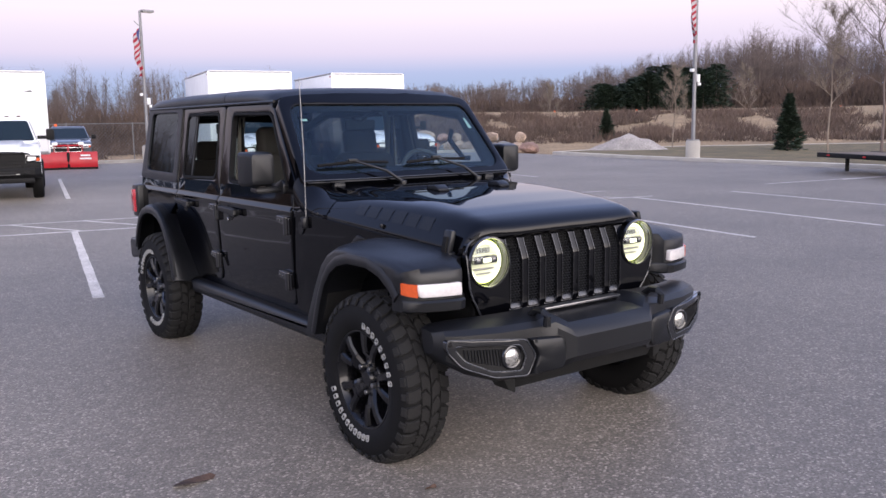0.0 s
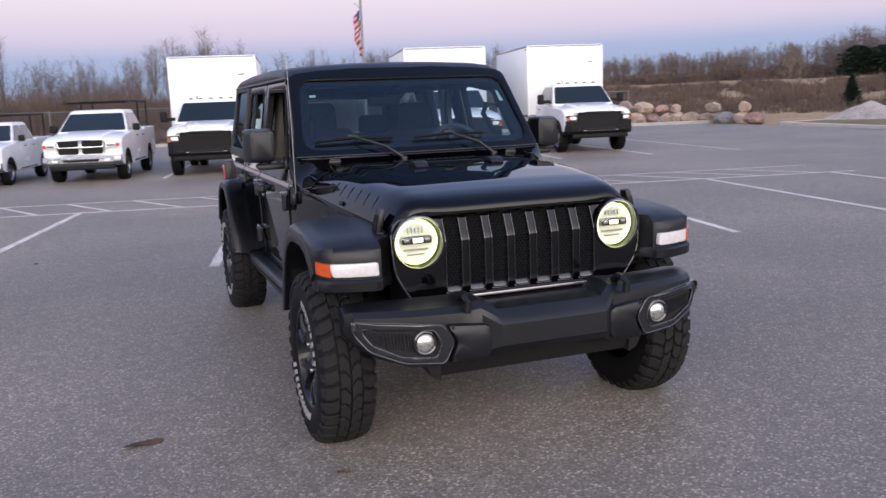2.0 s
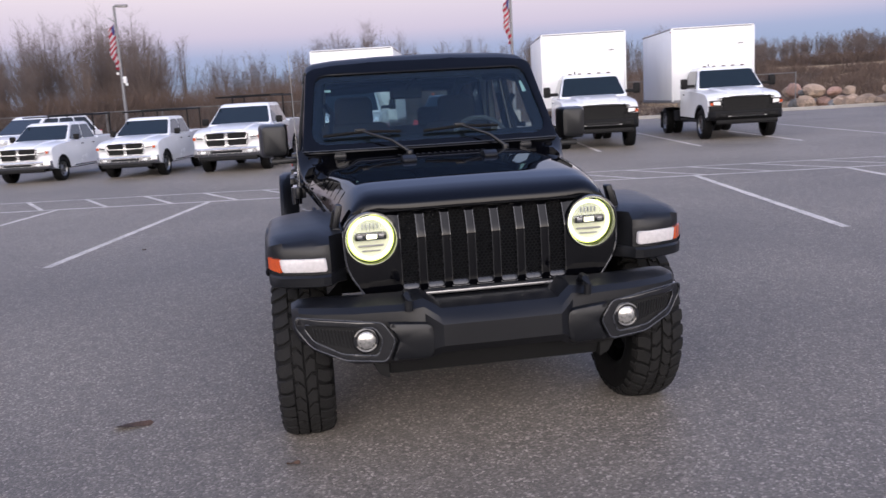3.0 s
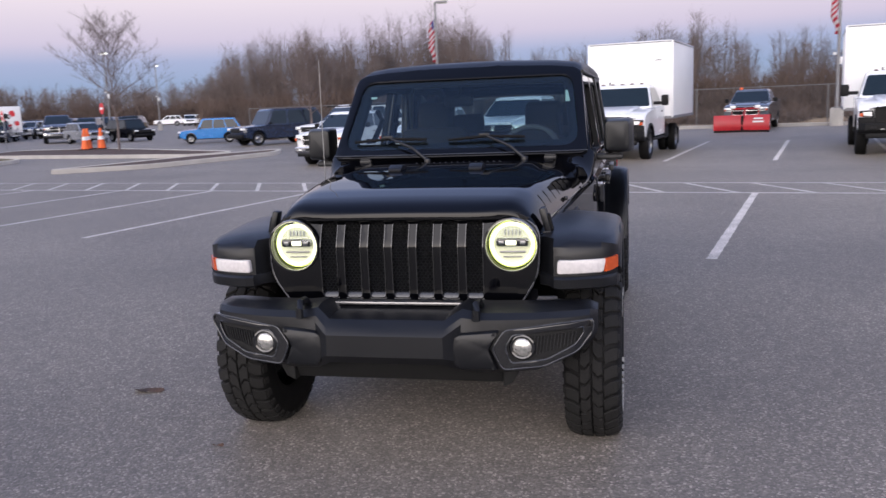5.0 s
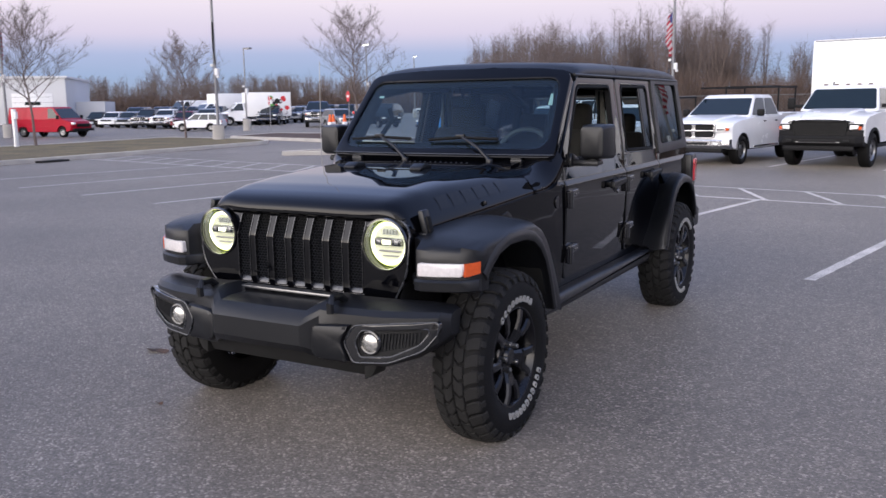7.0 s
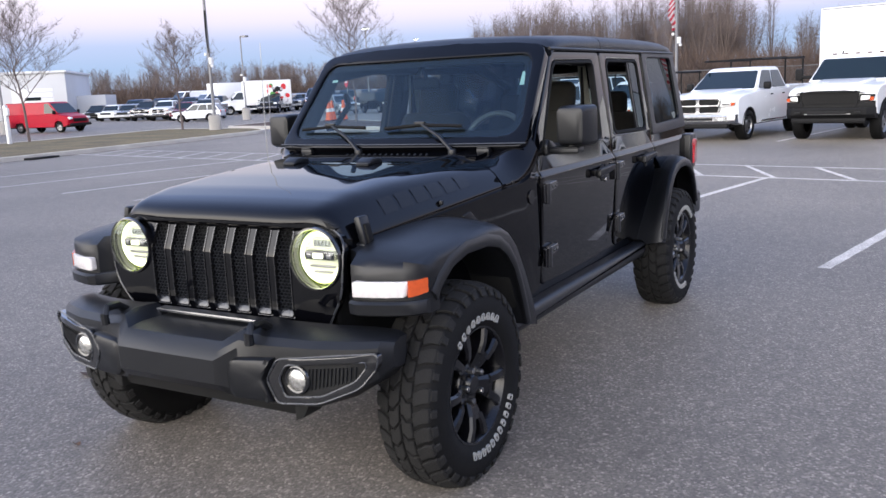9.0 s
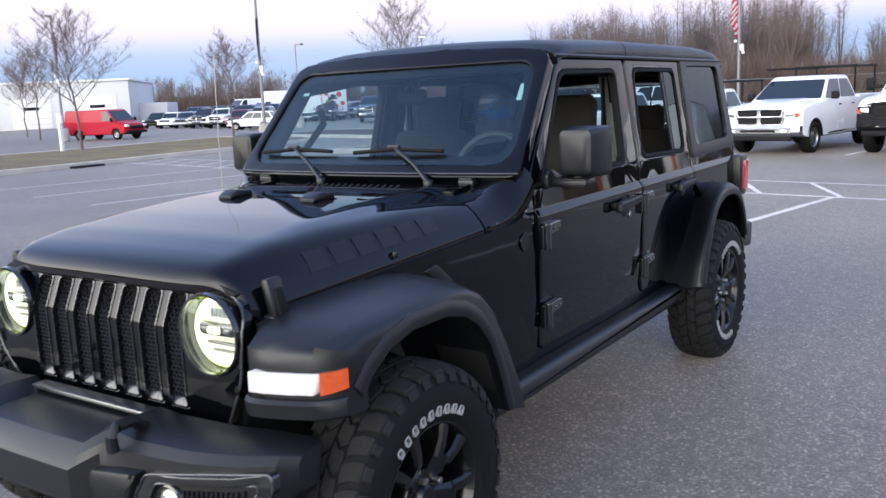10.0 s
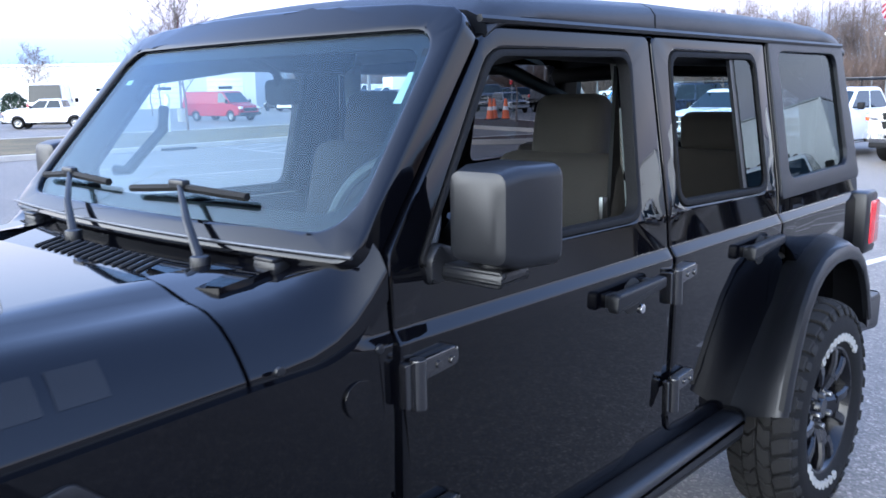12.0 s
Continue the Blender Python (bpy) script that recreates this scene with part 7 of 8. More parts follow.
def bare_tree(x, y, h, label, seed, mat_=BARK, limbs=12, wide=0.42, clear=0.30, r=0.055):
    """A straight trunk with rising limbs set round it, their side shoots and fine twigs."""
    rnd = random.Random(seed)
    V, F = ([], []), ([], [])
    lean = Vector((rnd.uniform(-0.02, 0.02), rnd.uniform(-0.02, 0.02), 1))
    trunk = [Vector((0, 0, -0.05))]
    for k in range(1, 9):
        trunk.append(lean * h * 0.93 * k / 8 + Vector((rnd.uniform(-1, 1), rnd.uniform(-1, 1), 0)) * h * 0.006 * k)
    for k in range(8):
        branch(V[0], F[0], trunk[k], trunk[k + 1], r * (1 - 0.115 * k), r * (1 - 0.115 * (k + 1)), 7)

    def shoot(p, d, ln_, rad, level):
        n = 4 if level == 0 else 3
        for i in range(n):
            d = (d + Vector((rnd.uniform(-1, 1), rnd.uniform(-1, 1), rnd.uniform(-0.2, 0.9))) * 0.14).normalized()
            q = p + d * ln_ / n
            a, b = rad * (1 - 0.75 * i / n), rad * (1 - 0.75 * (i + 1) / n)
            branch(V[1], F[1], p, q, a, b, 4 if level == 0 else 3)
            p = q
            if level < 2:
                for _ in range(2 if level == 0 else 1):
                    side = Vector((rnd.uniform(-1, 1), rnd.uniform(-1, 1), rnd.uniform(-0.1, 0.8))).normalized()
                    shoot(p, (d * 0.55 + side * 0.6).normalized(), ln_ * rnd.uniform(0.32, 0.55), b * 0.6, level + 1)
            for _ in range(4 if level else 2):
                out = (d + Vector((rnd.uniform(-1, 1), rnd.uniform(-1, 1), rnd.uniform(-0.3, 0.9))) * 0.8).normalized()
                wisp(rnd, V[1], F[1], p, out, h * rnd.uniform(0.03, 0.08), 0.0045)
    for i in range(limbs):
        u = (i + rnd.random() * 0.6) / limbs
        v = clear + (0.90 - clear) * u
        k = min(7, int(v / 0.93 * 8))
        p = trunk[k].lerp(trunk[k + 1], v / 0.93 * 8 - k)
        a = 2.4 * i + rnd.uniform(-0.4, 0.4)
        rise = 0.75 + 0.9 * u
        shoot(p, Vector((math.cos(a), math.sin(a), rise)).normalized(), h * wide * (1.15 - 0.62 * u) * rnd.uniform(0.8, 1.15), r * (0.46 - 0.26 * u), 0)
    tall = h / max(v[2] for v in V[1])
    t = empty("bare_tree", pose(x, y, 0.1), label, "tree", "bare young trees")
    for name, vv, ff in (("trunk", V[0], F[0]), ("crown", V[1], F[1])):
        me = bpy.data.meshes.new(name)
        me.from_pydata([(a, b, c * tall) for a, b, c in vv], [], ff)
        me.materials.append(mat_)
        ob = new(name, me)
        ob.parent = t
    return t


bare_tree(-28.7, 26.5, 5.2, "slender bare street tree on the grass verge", 3, BARK, limbs=16, wide=0.36, clear=0.30, r=0.060)
bare_tree(-29.4, 19.0, 6.0, "bare street tree with upright branches on the verge", 7, BARK, limbs=16, wide=0.36, clear=0.30, r=0.060)
bare_tree(-48.0, 28.5, 6.4, "bare street tree beyond the verge", 11, BARK, limbs=16, wide=0.36, clear=0.30, r=0.060)
bare_tree(-21.5, 30.5, 6.5, "wide bare tree on the entry island", 19, BARK, limbs=16, wide=0.36, clear=0.30, r=0.060)
bare_tree(-14.5, 36.0, 5.0, "spreading bare tree behind the pickups", 23, BARK, limbs=16, wide=0.36, clear=0.30, r=0.060)
bare_tree(-60.0, 26.0, 5.4, "bare street tree near the white building", 29, BARK, limbs=16, wide=0.36, clear=0.30, r=0.060)
bare_tree(-57.0, 33.0, 5.8, "bare street tree near the white building", 31, BARK, limbs=16, wide=0.36, clear=0.30, r=0.060)
bare_tree(33.8, 26.4, 4.7, "slender pale bare tree behind the flagpole", 37, PALE_BARK, limbs=10, wide=0.20, clear=0.30, r=0.042)
bare_tree(31.3, 16.3, 6.4, "tall thin pale bare tree on the verge", 41, PALE_BARK, limbs=10, wide=0.20, clear=0.30, r=0.042)
bare_tree(52.0, 55.0, 5.6, "slender pale bare tree on the slope", 43, PALE_BARK, limbs=10, wide=0.20, clear=0.30, r=0.042)
bare_tree(29.2, 13.0, 9.6, "big bare tree at the verge's end", 47, BARK, limbs=16, wide=0.36, clear=0.30, r=0.060)
bare_tree(74.0, 50.0, 7.5, "pale slender bare tree on the embankment", 53, PALE_BARK, limbs=10, wide=0.20, clear=0.30, r=0.042)

wind = random.Random(3)
for sx, sy in ((-60.5, 21.8), (-58.0, 23.6)):
    sh = empty("round_shrub", pose(sx, sy, 0), "clipped round dark evergreen shrub", "shrub", "round shrubs")
    V, F = [], []
    for k in range(900):
        th, ph = wind.uniform(0, 2 * math.pi), math.acos(wind.uniform(-0.6, 1))
        rr = 0.85 * wind.uniform(0.75, 1.05)
        c = Vector((rr * math.sin(ph) * math.cos(th), rr * math.sin(ph) * math.sin(th), 1.0 + rr * math.cos(ph)))
        a, b = Vector((wind.uniform(-1, 1), wind.uniform(-1, 1), wind.uniform(-1, 1))) * 0.13, Vector((wind.uniform(-1, 1), wind.uniform(-1, 1), wind.uniform(-1, 1))) * 0.13
        i = len(V)
        V += [tuple(c + a), tuple(c + b), tuple(c - a)]
        F.append((i, i + 1, i + 2))
    me = bpy.data.meshes.new("foliage")
    me.from_pydata(V, [], F)
    me.materials.append(NEEDLES)
    ob = new("foliage", me)
    ob.parent = sh


def conifer(x, y, h, w, seed, label, name="conifer_tree", round_top=False):
    rnd = random.Random(seed)
    t = empty(name, pose(x, y, 0), label, "tree", "young conifers" if h < 5 else "tall conifers")
    part("trunk", tube([(0, 0, -0.1), (0, 0, h * 0.92)], 0.05 * h / 3, 6, 0.01), BARK, t)
    V, F = [], []
    n = 2600
    off = Vector((seed * 3.1, seed * 1.7, 0))
    for k in range(n):
        v = rnd.random() ** 0.85
        z = h * (0.07 + 0.93 * v)
        a = rnd.uniform(0, 2 * math.pi)
        lump = 0.82 + 0.45 * noise.noise(Vector((math.cos(a) * 1.3, math.sin(a) * 1.3, v * 5)) + off)
        env = math.sqrt(max(0.0, 1 - (1.7 * v - 0.75) ** 2)) if round_top else (1 - v) ** 0.9
        reach = w * env * lump * rnd.uniform(0.30, 1.06) + 0.03
        c = Vector((reach * math.cos(a), reach * math.sin(a), z - 0.12 * reach))
        q = 0.32 if h < 5 else 0.55
        d = Vector((math.cos(a), math.sin(a), rnd.uniform(-0.2, 0.5))) * q * rnd.uniform(0.4, 1)
        sd = Vector((-math.sin(a), math.cos(a), rnd.uniform(-0.6, 0.6))) * q * 0.32 * rnd.uniform(0.5, 1)
        m = len(V)
        V += [tuple(c - d * 0.5 + sd), tuple(c - d * 0.5 - sd), tuple(c + d * 0.6)]
        F.append((m, m + 1, m + 2))
    me = bpy.data.meshes.new("crown")
    me.from_pydata(V, [], F)
    me.materials.append(NEEDLES)
    ob = new("crown", me)
    ob.parent = t


conifer(41.0, 37.9, 2.35, 0.92, 5, "small dark conifer at the slope's foot")
conifer(33.3, 19.4, 2.65, 0.98, 6, "small dark conifer on the verge")
rnd_c = random.Random(8)
for k in range(20):
    az = 46.2 + 7.2 * k / 19
    a = radians(az)
    d = 112 + rnd_c.uniform(-4, 8)
    top = lerp([(46, 2.35), (48.4, 2.7), (49.0, 3.4), (53.5, 3.4)], az) * rnd_c.uniform(0.86, 1.04)
    conifer(d * math.sin(a) - 2, d * math.cos(a) - 3, 1.5 + d * math.tan(radians(top)), 2.7, 60 + k, "tall dark conifer in the distant wood", round_top=True)

# boulders and the gravel heap
rb = random.Random(12)
P0, P1 = Vector((25.9, 40.0)), Vector((27.3, 30.6))
for k in range(46):
    u = k / 45
    p = P0 + (P1 - P0) * u + Vector((rb.uniform(-0.6, 0.9), rb.uniform(-0.3, 0.3)))
    r = rb.uniform(0.24, 0.50)
    z = r * 0.45 + (0.62 if rb.random() < 0.30 else 0.0)
    bm = bmesh.new()
    bmesh.ops.create_icosphere(bm, subdivisions=2, radius=r)
    off = Vector((rb.uniform(0, 50), rb.uniform(0, 50), rb.uniform(0, 50)))
    st = Vector((rb.uniform(0.8, 1.3), rb.uniform(0.8, 1.2), rb.uniform(0.65, 0.9)))
    for v in bm.verts:
        k2 = 1 + 0.32 * noise.noise(v.co * 1.7 / r * 0.6 + off)
        v.co = Vector((v.co.x * st.x, v.co.y * st.y, v.co.z * st.z)) * k2
    stone, hue = ((STONE, "tan"), (GREY_STONE, "dark grey"), (STONE, "tan"), (RED_STONE, "pinkish brown"))[(k * 7) % 11 % 4]
    ob = part("boulder", xform(bm, Matrix.Translation((p.x, p.y, z))), stone, None, "", 22)
    tagged(ob, "rough " + hue + " boulder in a heap by the slope", "rock", "boulders by the slope")
hp = bmesh.new()
N = 22
vv = []
for i in range(N + 1):
    row = []
    for j in range(N + 1):
        u, w = i / N * 2 - 1, j / N * 2 - 1
        d = math.sqrt(u * u + w * w)
        z = max(0.0, 1 - d) ** 0.9 * 1.15 * (1 + 0.25 * noise.noise(Vector((u * 3, w * 3, 4)))) - 0.06
        row.append(hp.verts.new((30.6 + (u * 2.6 * 0.9 + w * 1.2) * 0.68, 26.6 + (-u * 2.4 + w * 1.4) * 0.68, z * 0.85)))
    vv.append(row)
for i in range(N):
    for j in range(N):
        hp.faces.new((vv[i][j], vv[i + 1][j], vv[i + 1][j + 1], vv[i][j + 1]))
tagged(part("gravel_mound", hp, GRAVEL), "heap of grey gravel beside the lot", "gravel mound")

# chain-link fence along the back of the lot
fence = empty("fence", pose(0, 0, 0), "grey chain-link fence along the back of the lot", "fence", "", "structure")
fa, fb = Vector((-22.0, 45.2)), Vector((24.0, 36.4))
nf = 16
for k in range(nf + 1):
    p = fa + (fb - fa) * k / nf
    part("fence_post", tube([(p.x, p.y, -0.1), (p.x, p.y, 1.85)], 0.03, 6), WIRE, fence)
part("top_rail", tube([(fa.x, fa.y, 1.80), (fb.x, fb.y, 1.80)], 0.022, 6), WIRE, fence)
V, F = [], []
ln = (fb - fa).length
dn = (fb - fa).normalized()
for k in range(int(ln / 0.16)):
    for s in (1, -1):
        u0 = k * 0.16
        u1 = u0 + s * 1.6
        a, b = fa + dn * u0, fa + dn * u1
        branch(V, F, Vector((a.x, a.y, 0.1)), Vector((b.x, b.y, 1.78)), 0.004, 0.004, 3)
me = bpy.data.meshes.new("wire_mesh")
me.from_pydata(V, [], F)
me.materials.append(WIRE)
wm = new("wire_mesh", me)
wm.parent = fence
slab("back_kerb", [(-20, 42.2), (27.0, 33.2), (27.1, 33.6), (-19.9, 42.6)], -0.1, 0.14, CONCRETE, "pale concrete kerb along the back of the lot", "kerb")
# stacked pallets and rubble by the fence
for k in range(3):
    pal = empty("pallet", pose(10.6 + 1.5 * k, 37.2 - 0.3 * k, 0, 0, 0, 12 * k), "weathered wooden pallet by the fence", "pallet", "pallets by the fence")
    for j in range(5):
        part("plank", box(-0.5 + 0.25 * j, 0, 0.14, 0.14, 1.0, 0.03), WOOD, pal)
    for j in (-0.42, 0, 0.42):
        part("runner", box(0, j, 0.06, 1.2, 0.09, 0.12), WOOD, pal)

# signs, cones and posts at the entry
sg = empty("stop_sign", pose(-24.9, 34.6, 0, 0, 0, -35), "red octagonal road sign on a steel post", "sign", "road signs")
part("post", tube([(0, 0, 0), (0, 0, 2.4)], 0.03, 6), GALV, sg)
part("sign_face", xform(disc((0, 0, 0), 0.30, 0.012, "y", 8), Matrix.Translation((0, -0.04, 2.05)) @ Matrix.Rotation(radians(22.5), 4, "Y")), SIGN_RED, sg)
part("sign_bar", box(0, -0.052, 2.05, 0.40, 0.006, 0.12), SIGN_WHITE, sg)
ne = empty("entry_sign", pose(-35.5, 40.5, 0, 0, 0, -40), "white square road sign with a red disc", "sign", "road signs")
part("post", tube([(0, 0, 0), (0, 0, 2.3)], 0.03, 6), GALV, ne)
part("sign_face", box(0, -0.04, 1.95, 0.72, 0.012, 0.72, 0.0), SIGN_WHITE, ne)
part("sign_disc", disc((0, -0.052, 1.95), 0.30, 0.008, "y", 24), SIGN_RED, ne)
part("sign_bar", box(0, -0.060, 1.95, 0.42, 0.006, 0.10), SIGN_WHITE, ne)
for k, (x, y) in enumerate(((-24.6, 32.5), (-24.2, 33.2), (-25.0, 33.3))):
    cn = empty("traffic_cone", pose(x, y, 0.12), "tall orange traffic cone with white bands", "cone", "traffic cones")
    part("cone", lathe_z([(0.24, 0.04), (0.20, 0.06), (0.05, 1.0), (0.0, 1.0)], 16), ORANGE, cn)
    part("band", lathe_z([(0.152, 0.45), (0.116, 0.62)], 16), SIGN_WHITE, cn)
    part("foot", box(0, 0, 0.02, 0.5, 0.5, 0.05, 0.01), TRIM, cn)
bp_ = empty("marker_post", pose(-29.2, 18.0, 0.1), "short white utility post on the verge", "post", "verge posts")
part("post", box(0, 0, 0.75, 0.14, 0.14, 1.5, 0.02), SIGN_WHITE, bp_)
part("post_cap", box(0.10, 0, 1.25, 0.16, 0.10, 0.28, 0.01), SIGN_WHITE, bp_)
dr = empty("storm_drain", pose(-20.6, 13.1, 0, 0, 0, 5), "dark kerb storm drain", "drain", "", "structure")
part("grate", box(0.15, 0, 0.03, 0.5, 1.0, 0.06, 0.01), DARK, dr)

# white service building
bd = empty("service_building", pose(-103.2, 50.9, 0, 0, 0, 43), "white flat-roofed service building with garage doors", "building")
part("wall", box(0, 0, 2.55, 44, 16, 5.1, 0.05), WALL_WHITE, bd, "white panel wall")
part("roof", box(0, 0, 5.15, 44.4, 16.4, 0.25, 0.03), SIGN_WHITE, bd)
for k in range(6):
    gd = part("garage_door", box(18.5 - 7.0 * k, -8.03, 1.75, 4.2, 0.08, 3.3, 0.02), SIGN_WHITE, bd, "white sectional garage door")
    for j in range(5):
        part("door_joint", box(18.5 - 7.0 * k, -8.08, 0.6 + 0.6 * j, 4.1, 0.02, 0.03), GALV, gd)
    part("window", box(18.5 - 7.0 * k, -8.085, 2.3, 1.6, 0.02, 0.35), CAR_GLASS, gd)
part("annex", box(23.6, 2.0, 1.25, 3.2, 9, 2.5, 0.04), WALL_WHITE, bd)

# slope on the right, and the woods all round
hill = bmesh.new()
rows = []
AZ = [18 + 2.0 * k for k in range(40)]
DD = [(44, 0.0), (52, 0.05), (60, 0.40), (72, 1.05), (86, 1.9), (97, 2.6), (103, 2.75), (125, 2.8), (170, 3.0), (230, 5.0)]
for az in AZ:
    f = min(1.0, max(0.0, (az - 18) / 10))
    row = []
    for d, z in DD:
        a = radians(az)
        zz = z * f + 0.16 * noise.noise(Vector((d * 0.12, az * 0.4, 0))) * min(1, max(0.0, z)) - (0.15 if d < 50 else 0)
        row.append(hill.verts.new((d * math.sin(a) - 2, d * math.cos(a) - 3, zz)))
    rows.append(row)
for a, b in zip(rows, rows[1:]):
    for i in range(1, len(DD)):
        hill.faces.new((a[i - 1], a[i], b[i], b[i - 1]))
tagged(part("slope", hill, DRY), "low dry-grass embankment beside the lot", "slope", "", "structure")
for az, d, k in ((43.2, 100, 0), (48.5, 100, 1), (56.8, 101, 2), (60.6, 101, 3), (52.0, 100, 4)):
    a = radians(az)
    mk = empty("road_marker", pose(d * math.sin(a) - 2, d * math.cos(a) - 3, 2.2), "small orange road marker on the embankment", "marker", "road markers")
    part("barrel", lathe_z([(0.16, 0.0), (0.12, 0.6), (0.0, 0.62)], 10), ORANGE, mk)


def hill_z(d, az):
    return lerp(DD, d) * min(1.0, max(0.0, (az - 18) / 10)) if 18 <= az <= 96 else 0.0


# height of the wood's edge over the horizon, in degrees by direction
TREE_TOP = [(-100, 2.2), (-52, 2.2), (-44, 2.5), (-36, 2.3), (-29, 2.4), (-26.5, 3.0), (-25, 4.8), (-20, 6.2), (-15, 6.6), (-9, 6.4), (-6, 4.6), (-3, 4.3), (0, 3.6), (2, 5.4), (6, 5.8), (8.5, 4.0), (13, 4.3), (17, 4.2), (20, 3.7), (24, 4.0), (29, 2.9), (33, 2.8), (40, 3.0), (45, 3.6), (49, 4.6), (53, 5.2), (56, 6.2), (58, 5.3), (62, 5.6), (75, 5.0), (262, 4.5)]
BRUSH_TOP = [(-100, 1.2), (-30, 1.2), (-26, 1.6), (-20, 2.0), (-11, 2.45), (-3, 2.15), (3, 2.05), (14, 2.05), (30, 1.6), (36, 1.8), (46, 2.1), (56, 2.9), (75, 3.0), (262, 3.0)]


def wood_mesh(name, V, F, material, label, category):
    me = bpy.data.meshes.new(name)
    me.from_pydata(V, [], F)
    me.materials.append(material)
    return tagged(new(name, me), label, category, "", "stuff")


def belt(name, az0, az1, d0, d1, count, seed, material, label, twigs=260, fine=0.016, low=0.60):
    """Bare trees with fine rounded crowns in a ring sector, as one object."""
    rnd = random.Random(seed)
    V, F = [], []
    for _ in range(count):
        az = rnd.uniform(az0, az1)
        d = d0 + (d1 - d0) * rnd.random() ** 1.4
        a = radians(az)
        ground_z = hill_z(d, az)
        h = (1.5 + d * math.tan(radians(lerp(TREE_TOP, az))) - ground_z) * rnd.uniform(low, 1.0) * (1 + 0.10 * noise.noise(Vector((az * 0.9, seed, 1))))
        base = Vector((d * math.sin(a) - 1, d * math.cos(a) - 3, ground_z - 0.2))
        r0 = 0.010 * h * rnd.uniform(0.7, 1.3)
        lean = Vector((rnd.uniform(-0.05, 0.05), rnd.uniform(-0.05, 0.05), 1))
        fork = base + lean * h * rnd.uniform(0.22, 0.42)
        branch(V, F, base, fork, r0, r0 * 0.75, 4)
        wide = h * rnd.uniform(0.15, 0.27)
        limbs = []
        for k in range(7):
            t = 2 * math.pi * (k + rnd.random()) / 7
            reach = wide * rnd.uniform(0.25, 1.0) if k else 0.0
            top = Vector((base.x + lean.x * h + reach * math.cos(t), base.y + lean.y * h + reach * math.sin(t), base.z + h * (1.0 - 0.34 * (reach / wide) ** 2) * rnd.uniform(0.88, 1.0)))
            mid = fork * 0.5 + top * 0.5 + Vector((math.cos(t), math.sin(t), 0)) * reach * 0.25
            branch(V, F, fork, mid, r0 * 0.5, r0 * 0.32, 3)
            branch(V, F, mid, top, r0 * 0.32, 0.006, 3)
            limbs.append((fork, mid, top))
        w = fine * d / 70
        for _ in range(twigs):
            f_, m_, t_ = rnd.choice(limbs)
            v = rnd.random() ** 0.75
            p = f_ + (m_ - f_) * (v * 2) if v < 0.5 else m_ + (t_ - m_) * (v * 2 - 1)
            out = Vector((rnd.uniform(-1, 1), rnd.uniform(-1, 1), rnd.uniform(0.1, 1.5))).normalized()
            ln_ = h * rnd.uniform(0.07, 0.20) * (1.15 - 0.5 * v)
            wisp(rnd, V, F, p, out, ln_, w * rnd.uniform(0.6, 1.3))
            p2 = p + out * ln_ * rnd.uniform(0.3, 0.8)
            out2 = (out + Vector((rnd.uniform(-1, 1), rnd.uniform(-1, 1), rnd.uniform(-0.2, 0.9))) * 0.8).normalized()
            wisp(rnd, V, F, p2, out2, ln_ * 0.6, w * 0.7)
    return wood_mesh(name, V, F, material, label, "trees")


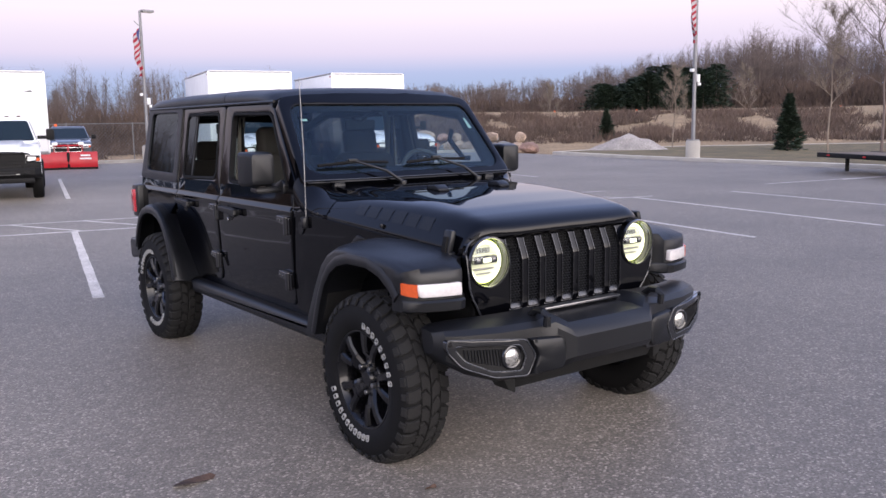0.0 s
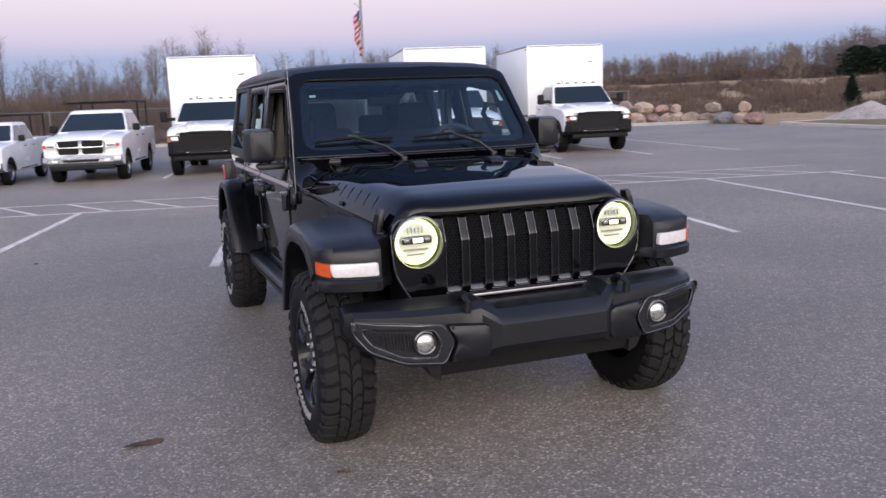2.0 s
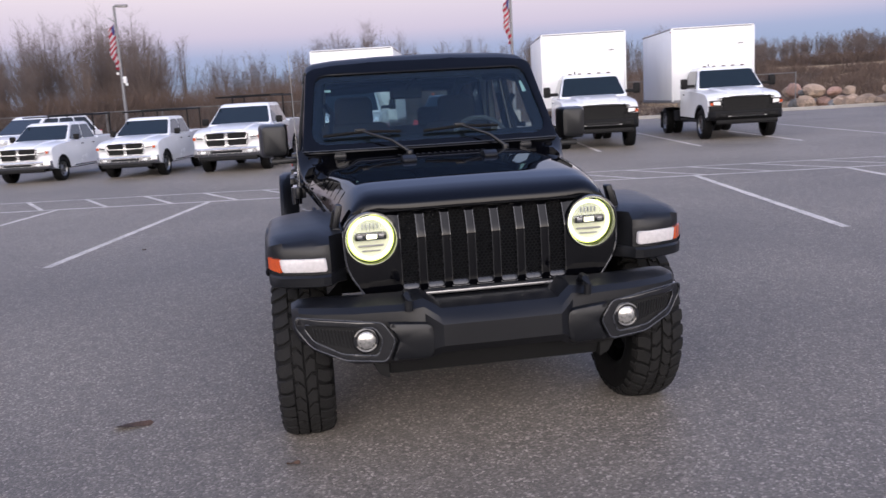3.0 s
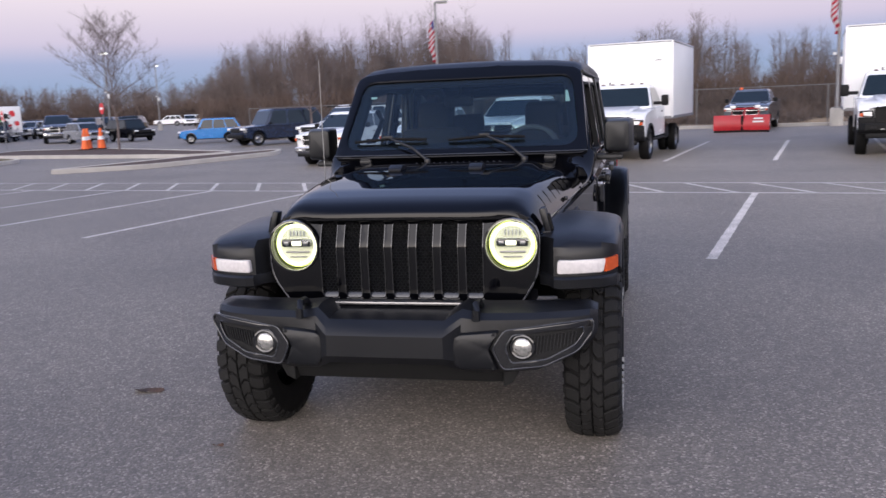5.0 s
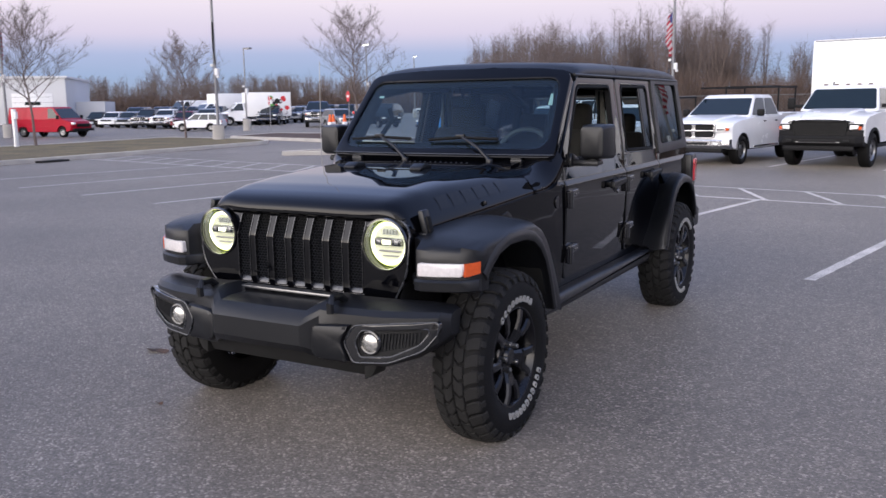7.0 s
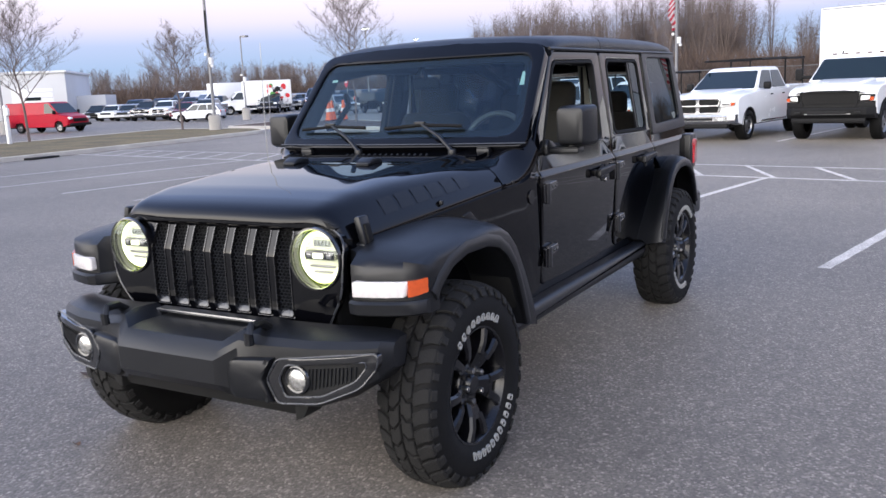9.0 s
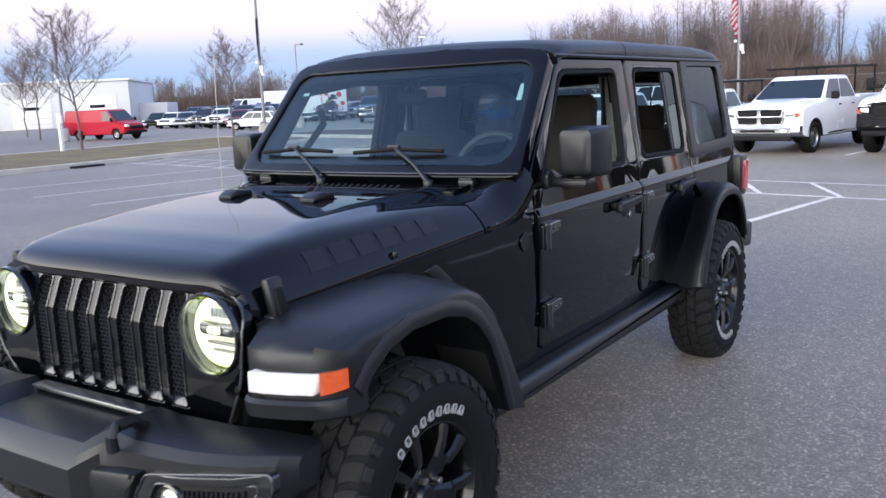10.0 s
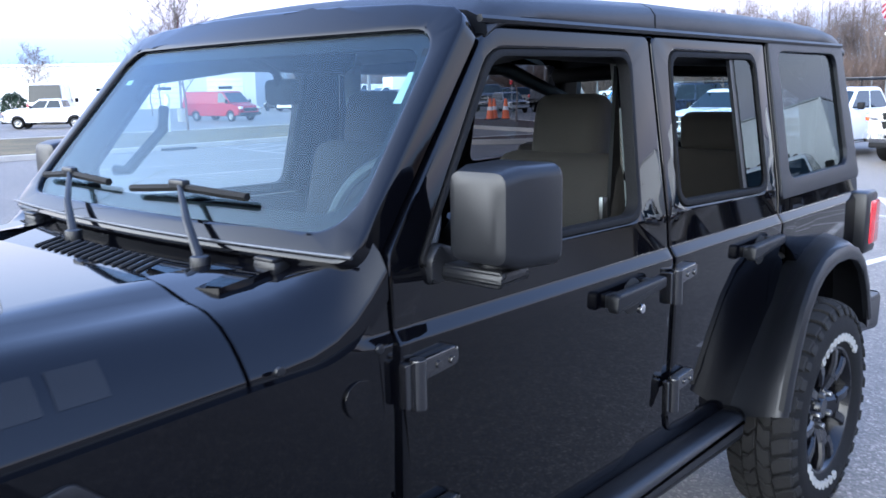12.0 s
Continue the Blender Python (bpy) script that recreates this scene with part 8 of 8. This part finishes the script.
def thicket(name, az0, az1, d, seed, material, label, depth=12.0, per_degree=760, core=0.62):
    """A dense, uneven wall of undergrowth: fine stems over a lumpy core."""
    rnd = random.Random(seed)
    V, F = [], []
    n = max(12, int(abs(az1 - az0) * 4))
    prev = None

    def tall(az, dd):
        e = lerp(BRUSH_TOP, az)
        return max(0.5, 1.5 + dd * math.tan(radians(e)) - hill_z(dd, az)) * (1 + 0.16 * noise.noise(Vector((az * 0.8, seed, 0))) + 0.10 * noise.noise(Vector((az * 2.9, seed, 3))))
    for i in range(n + 1):
        az = az0 + (az1 - az0) * i / n
        a = radians(az)
        h = tall(az, d + depth * 0.5) * core
        c, o = Vector((math.sin(a), math.cos(a), 0)), Vector((-1, -3, hill_z(d, az) - 0.3))
        idx = len(V)
        for f, k in ((0.15, 0.0), (0.22, 0.45), (0.38, 0.85), (0.5, 1.0), (1.0, 0.0)):
            j = 1 + 0.10 * noise.noise(Vector((az * 3.0, f * 9, seed)))
            V.append(tuple(o + c * (d + depth * f) + Vector((0, 0, h * k * j))))
        if prev is not None:
            for k in range(4):
                F.append((prev + k, idx + k, idx + k + 1, prev + k + 1))
        prev = idx
    for _ in range(int(abs(az1 - az0) * per_degree)):
        az = az0 + (az1 - az0) * rnd.random()
        a = radians(az)
        dd = d + depth * rnd.uniform(-0.15, 0.55)
        h = tall(az, dd)
        p = Vector((dd * math.sin(a) - 1, dd * math.cos(a) - 3, hill_z(dd, az) - 0.2 + h * rnd.uniform(0.0, 0.62)))
        out = Vector((rnd.uniform(-0.7, 0.7), rnd.uniform(-0.7, 0.7), 1)).normalized()
        wisp(rnd, V, F, p, out, h * rnd.uniform(0.22, 0.48), rnd.uniform(0.009, 0.026) * d / 62)
    return wood_mesh(name, V, F, material, label, "brush")


def scrub(name, az0, az1, d0, d1, count, seed, material, label, h=1.0):
    """Leafless bushes scattered over the slope: fans of fine stems."""
    rnd = random.Random(seed)
    V, F = [], []
    for _ in range(count):
        az, d = rnd.uniform(az0, az1), d0 + (d1 - d0) * rnd.random()
        if noise.noise(Vector((az * 0.33, d * 0.06, seed))) < -0.22:
            continue
        a = radians(az)
        p = Vector((d * math.sin(a) - 1, d * math.cos(a) - 3, hill_z(d, az) - 0.05))
        hh = h * rnd.uniform(0.45, 1.15)
        for _ in range(22):
            q = p + Vector((rnd.uniform(-1, 1), rnd.uniform(-1, 1), 0)) * hh * 0.55
            out = Vector((rnd.uniform(-0.8, 0.8), rnd.uniform(-0.8, 0.8), 1)).normalized()
            wisp(rnd, V, F, q, out, hh * rnd.uniform(0.5, 1.1), 0.030 * d / 62)
    return wood_mesh(name, V, F, material, label, "brush")


thicket("thicket", -27, 31, 62, 1, BRUSH, "dense brown leafless thicket behind the lot")
thicket("thicket", 29, 76, 118, 2, BRUSH, "dense brown wood edge on the embankment", 16)
thicket("thicket", -100, -25, 175, 3, BRUSH, "distant dense brown wood", 22, 700)
thicket("thicket", 74, 262, 125, 4, BRUSH, "dense brown wood behind the lot", 20, 60)
scrub("scrub", 27, 68, 54, 92, 2600, 5, BRUSH, "brown leafless scrub on the embankment")
scrub("scrub", -24, 29, 47, 62, 900, 6, BRUSH, "brown leafless scrub behind the fence", 0.9)
belt("woods", -26, -8, 66, 90, 110, 21, WOODS, "bare winter trees behind the lot", 520, 0.0085)
belt("woods", -9, 30, 66, 90, 125, 25, WOODS, "bare winter trees behind the thicket", 430, 0.0085)
belt("woods", 29, 76, 124, 170, 420, 22, WOODS, "bare winter wood on the embankment", 260, 0.0095, 0.72)
belt("woods", -100, -25, 180, 225, 640, 23, WOODS, "distant bare winter wood", 170, 0.010, 0.75)
belt("woods", 74, 262, 130, 165, 220, 24, WOODS, "bare winter wood behind the lot", 30)
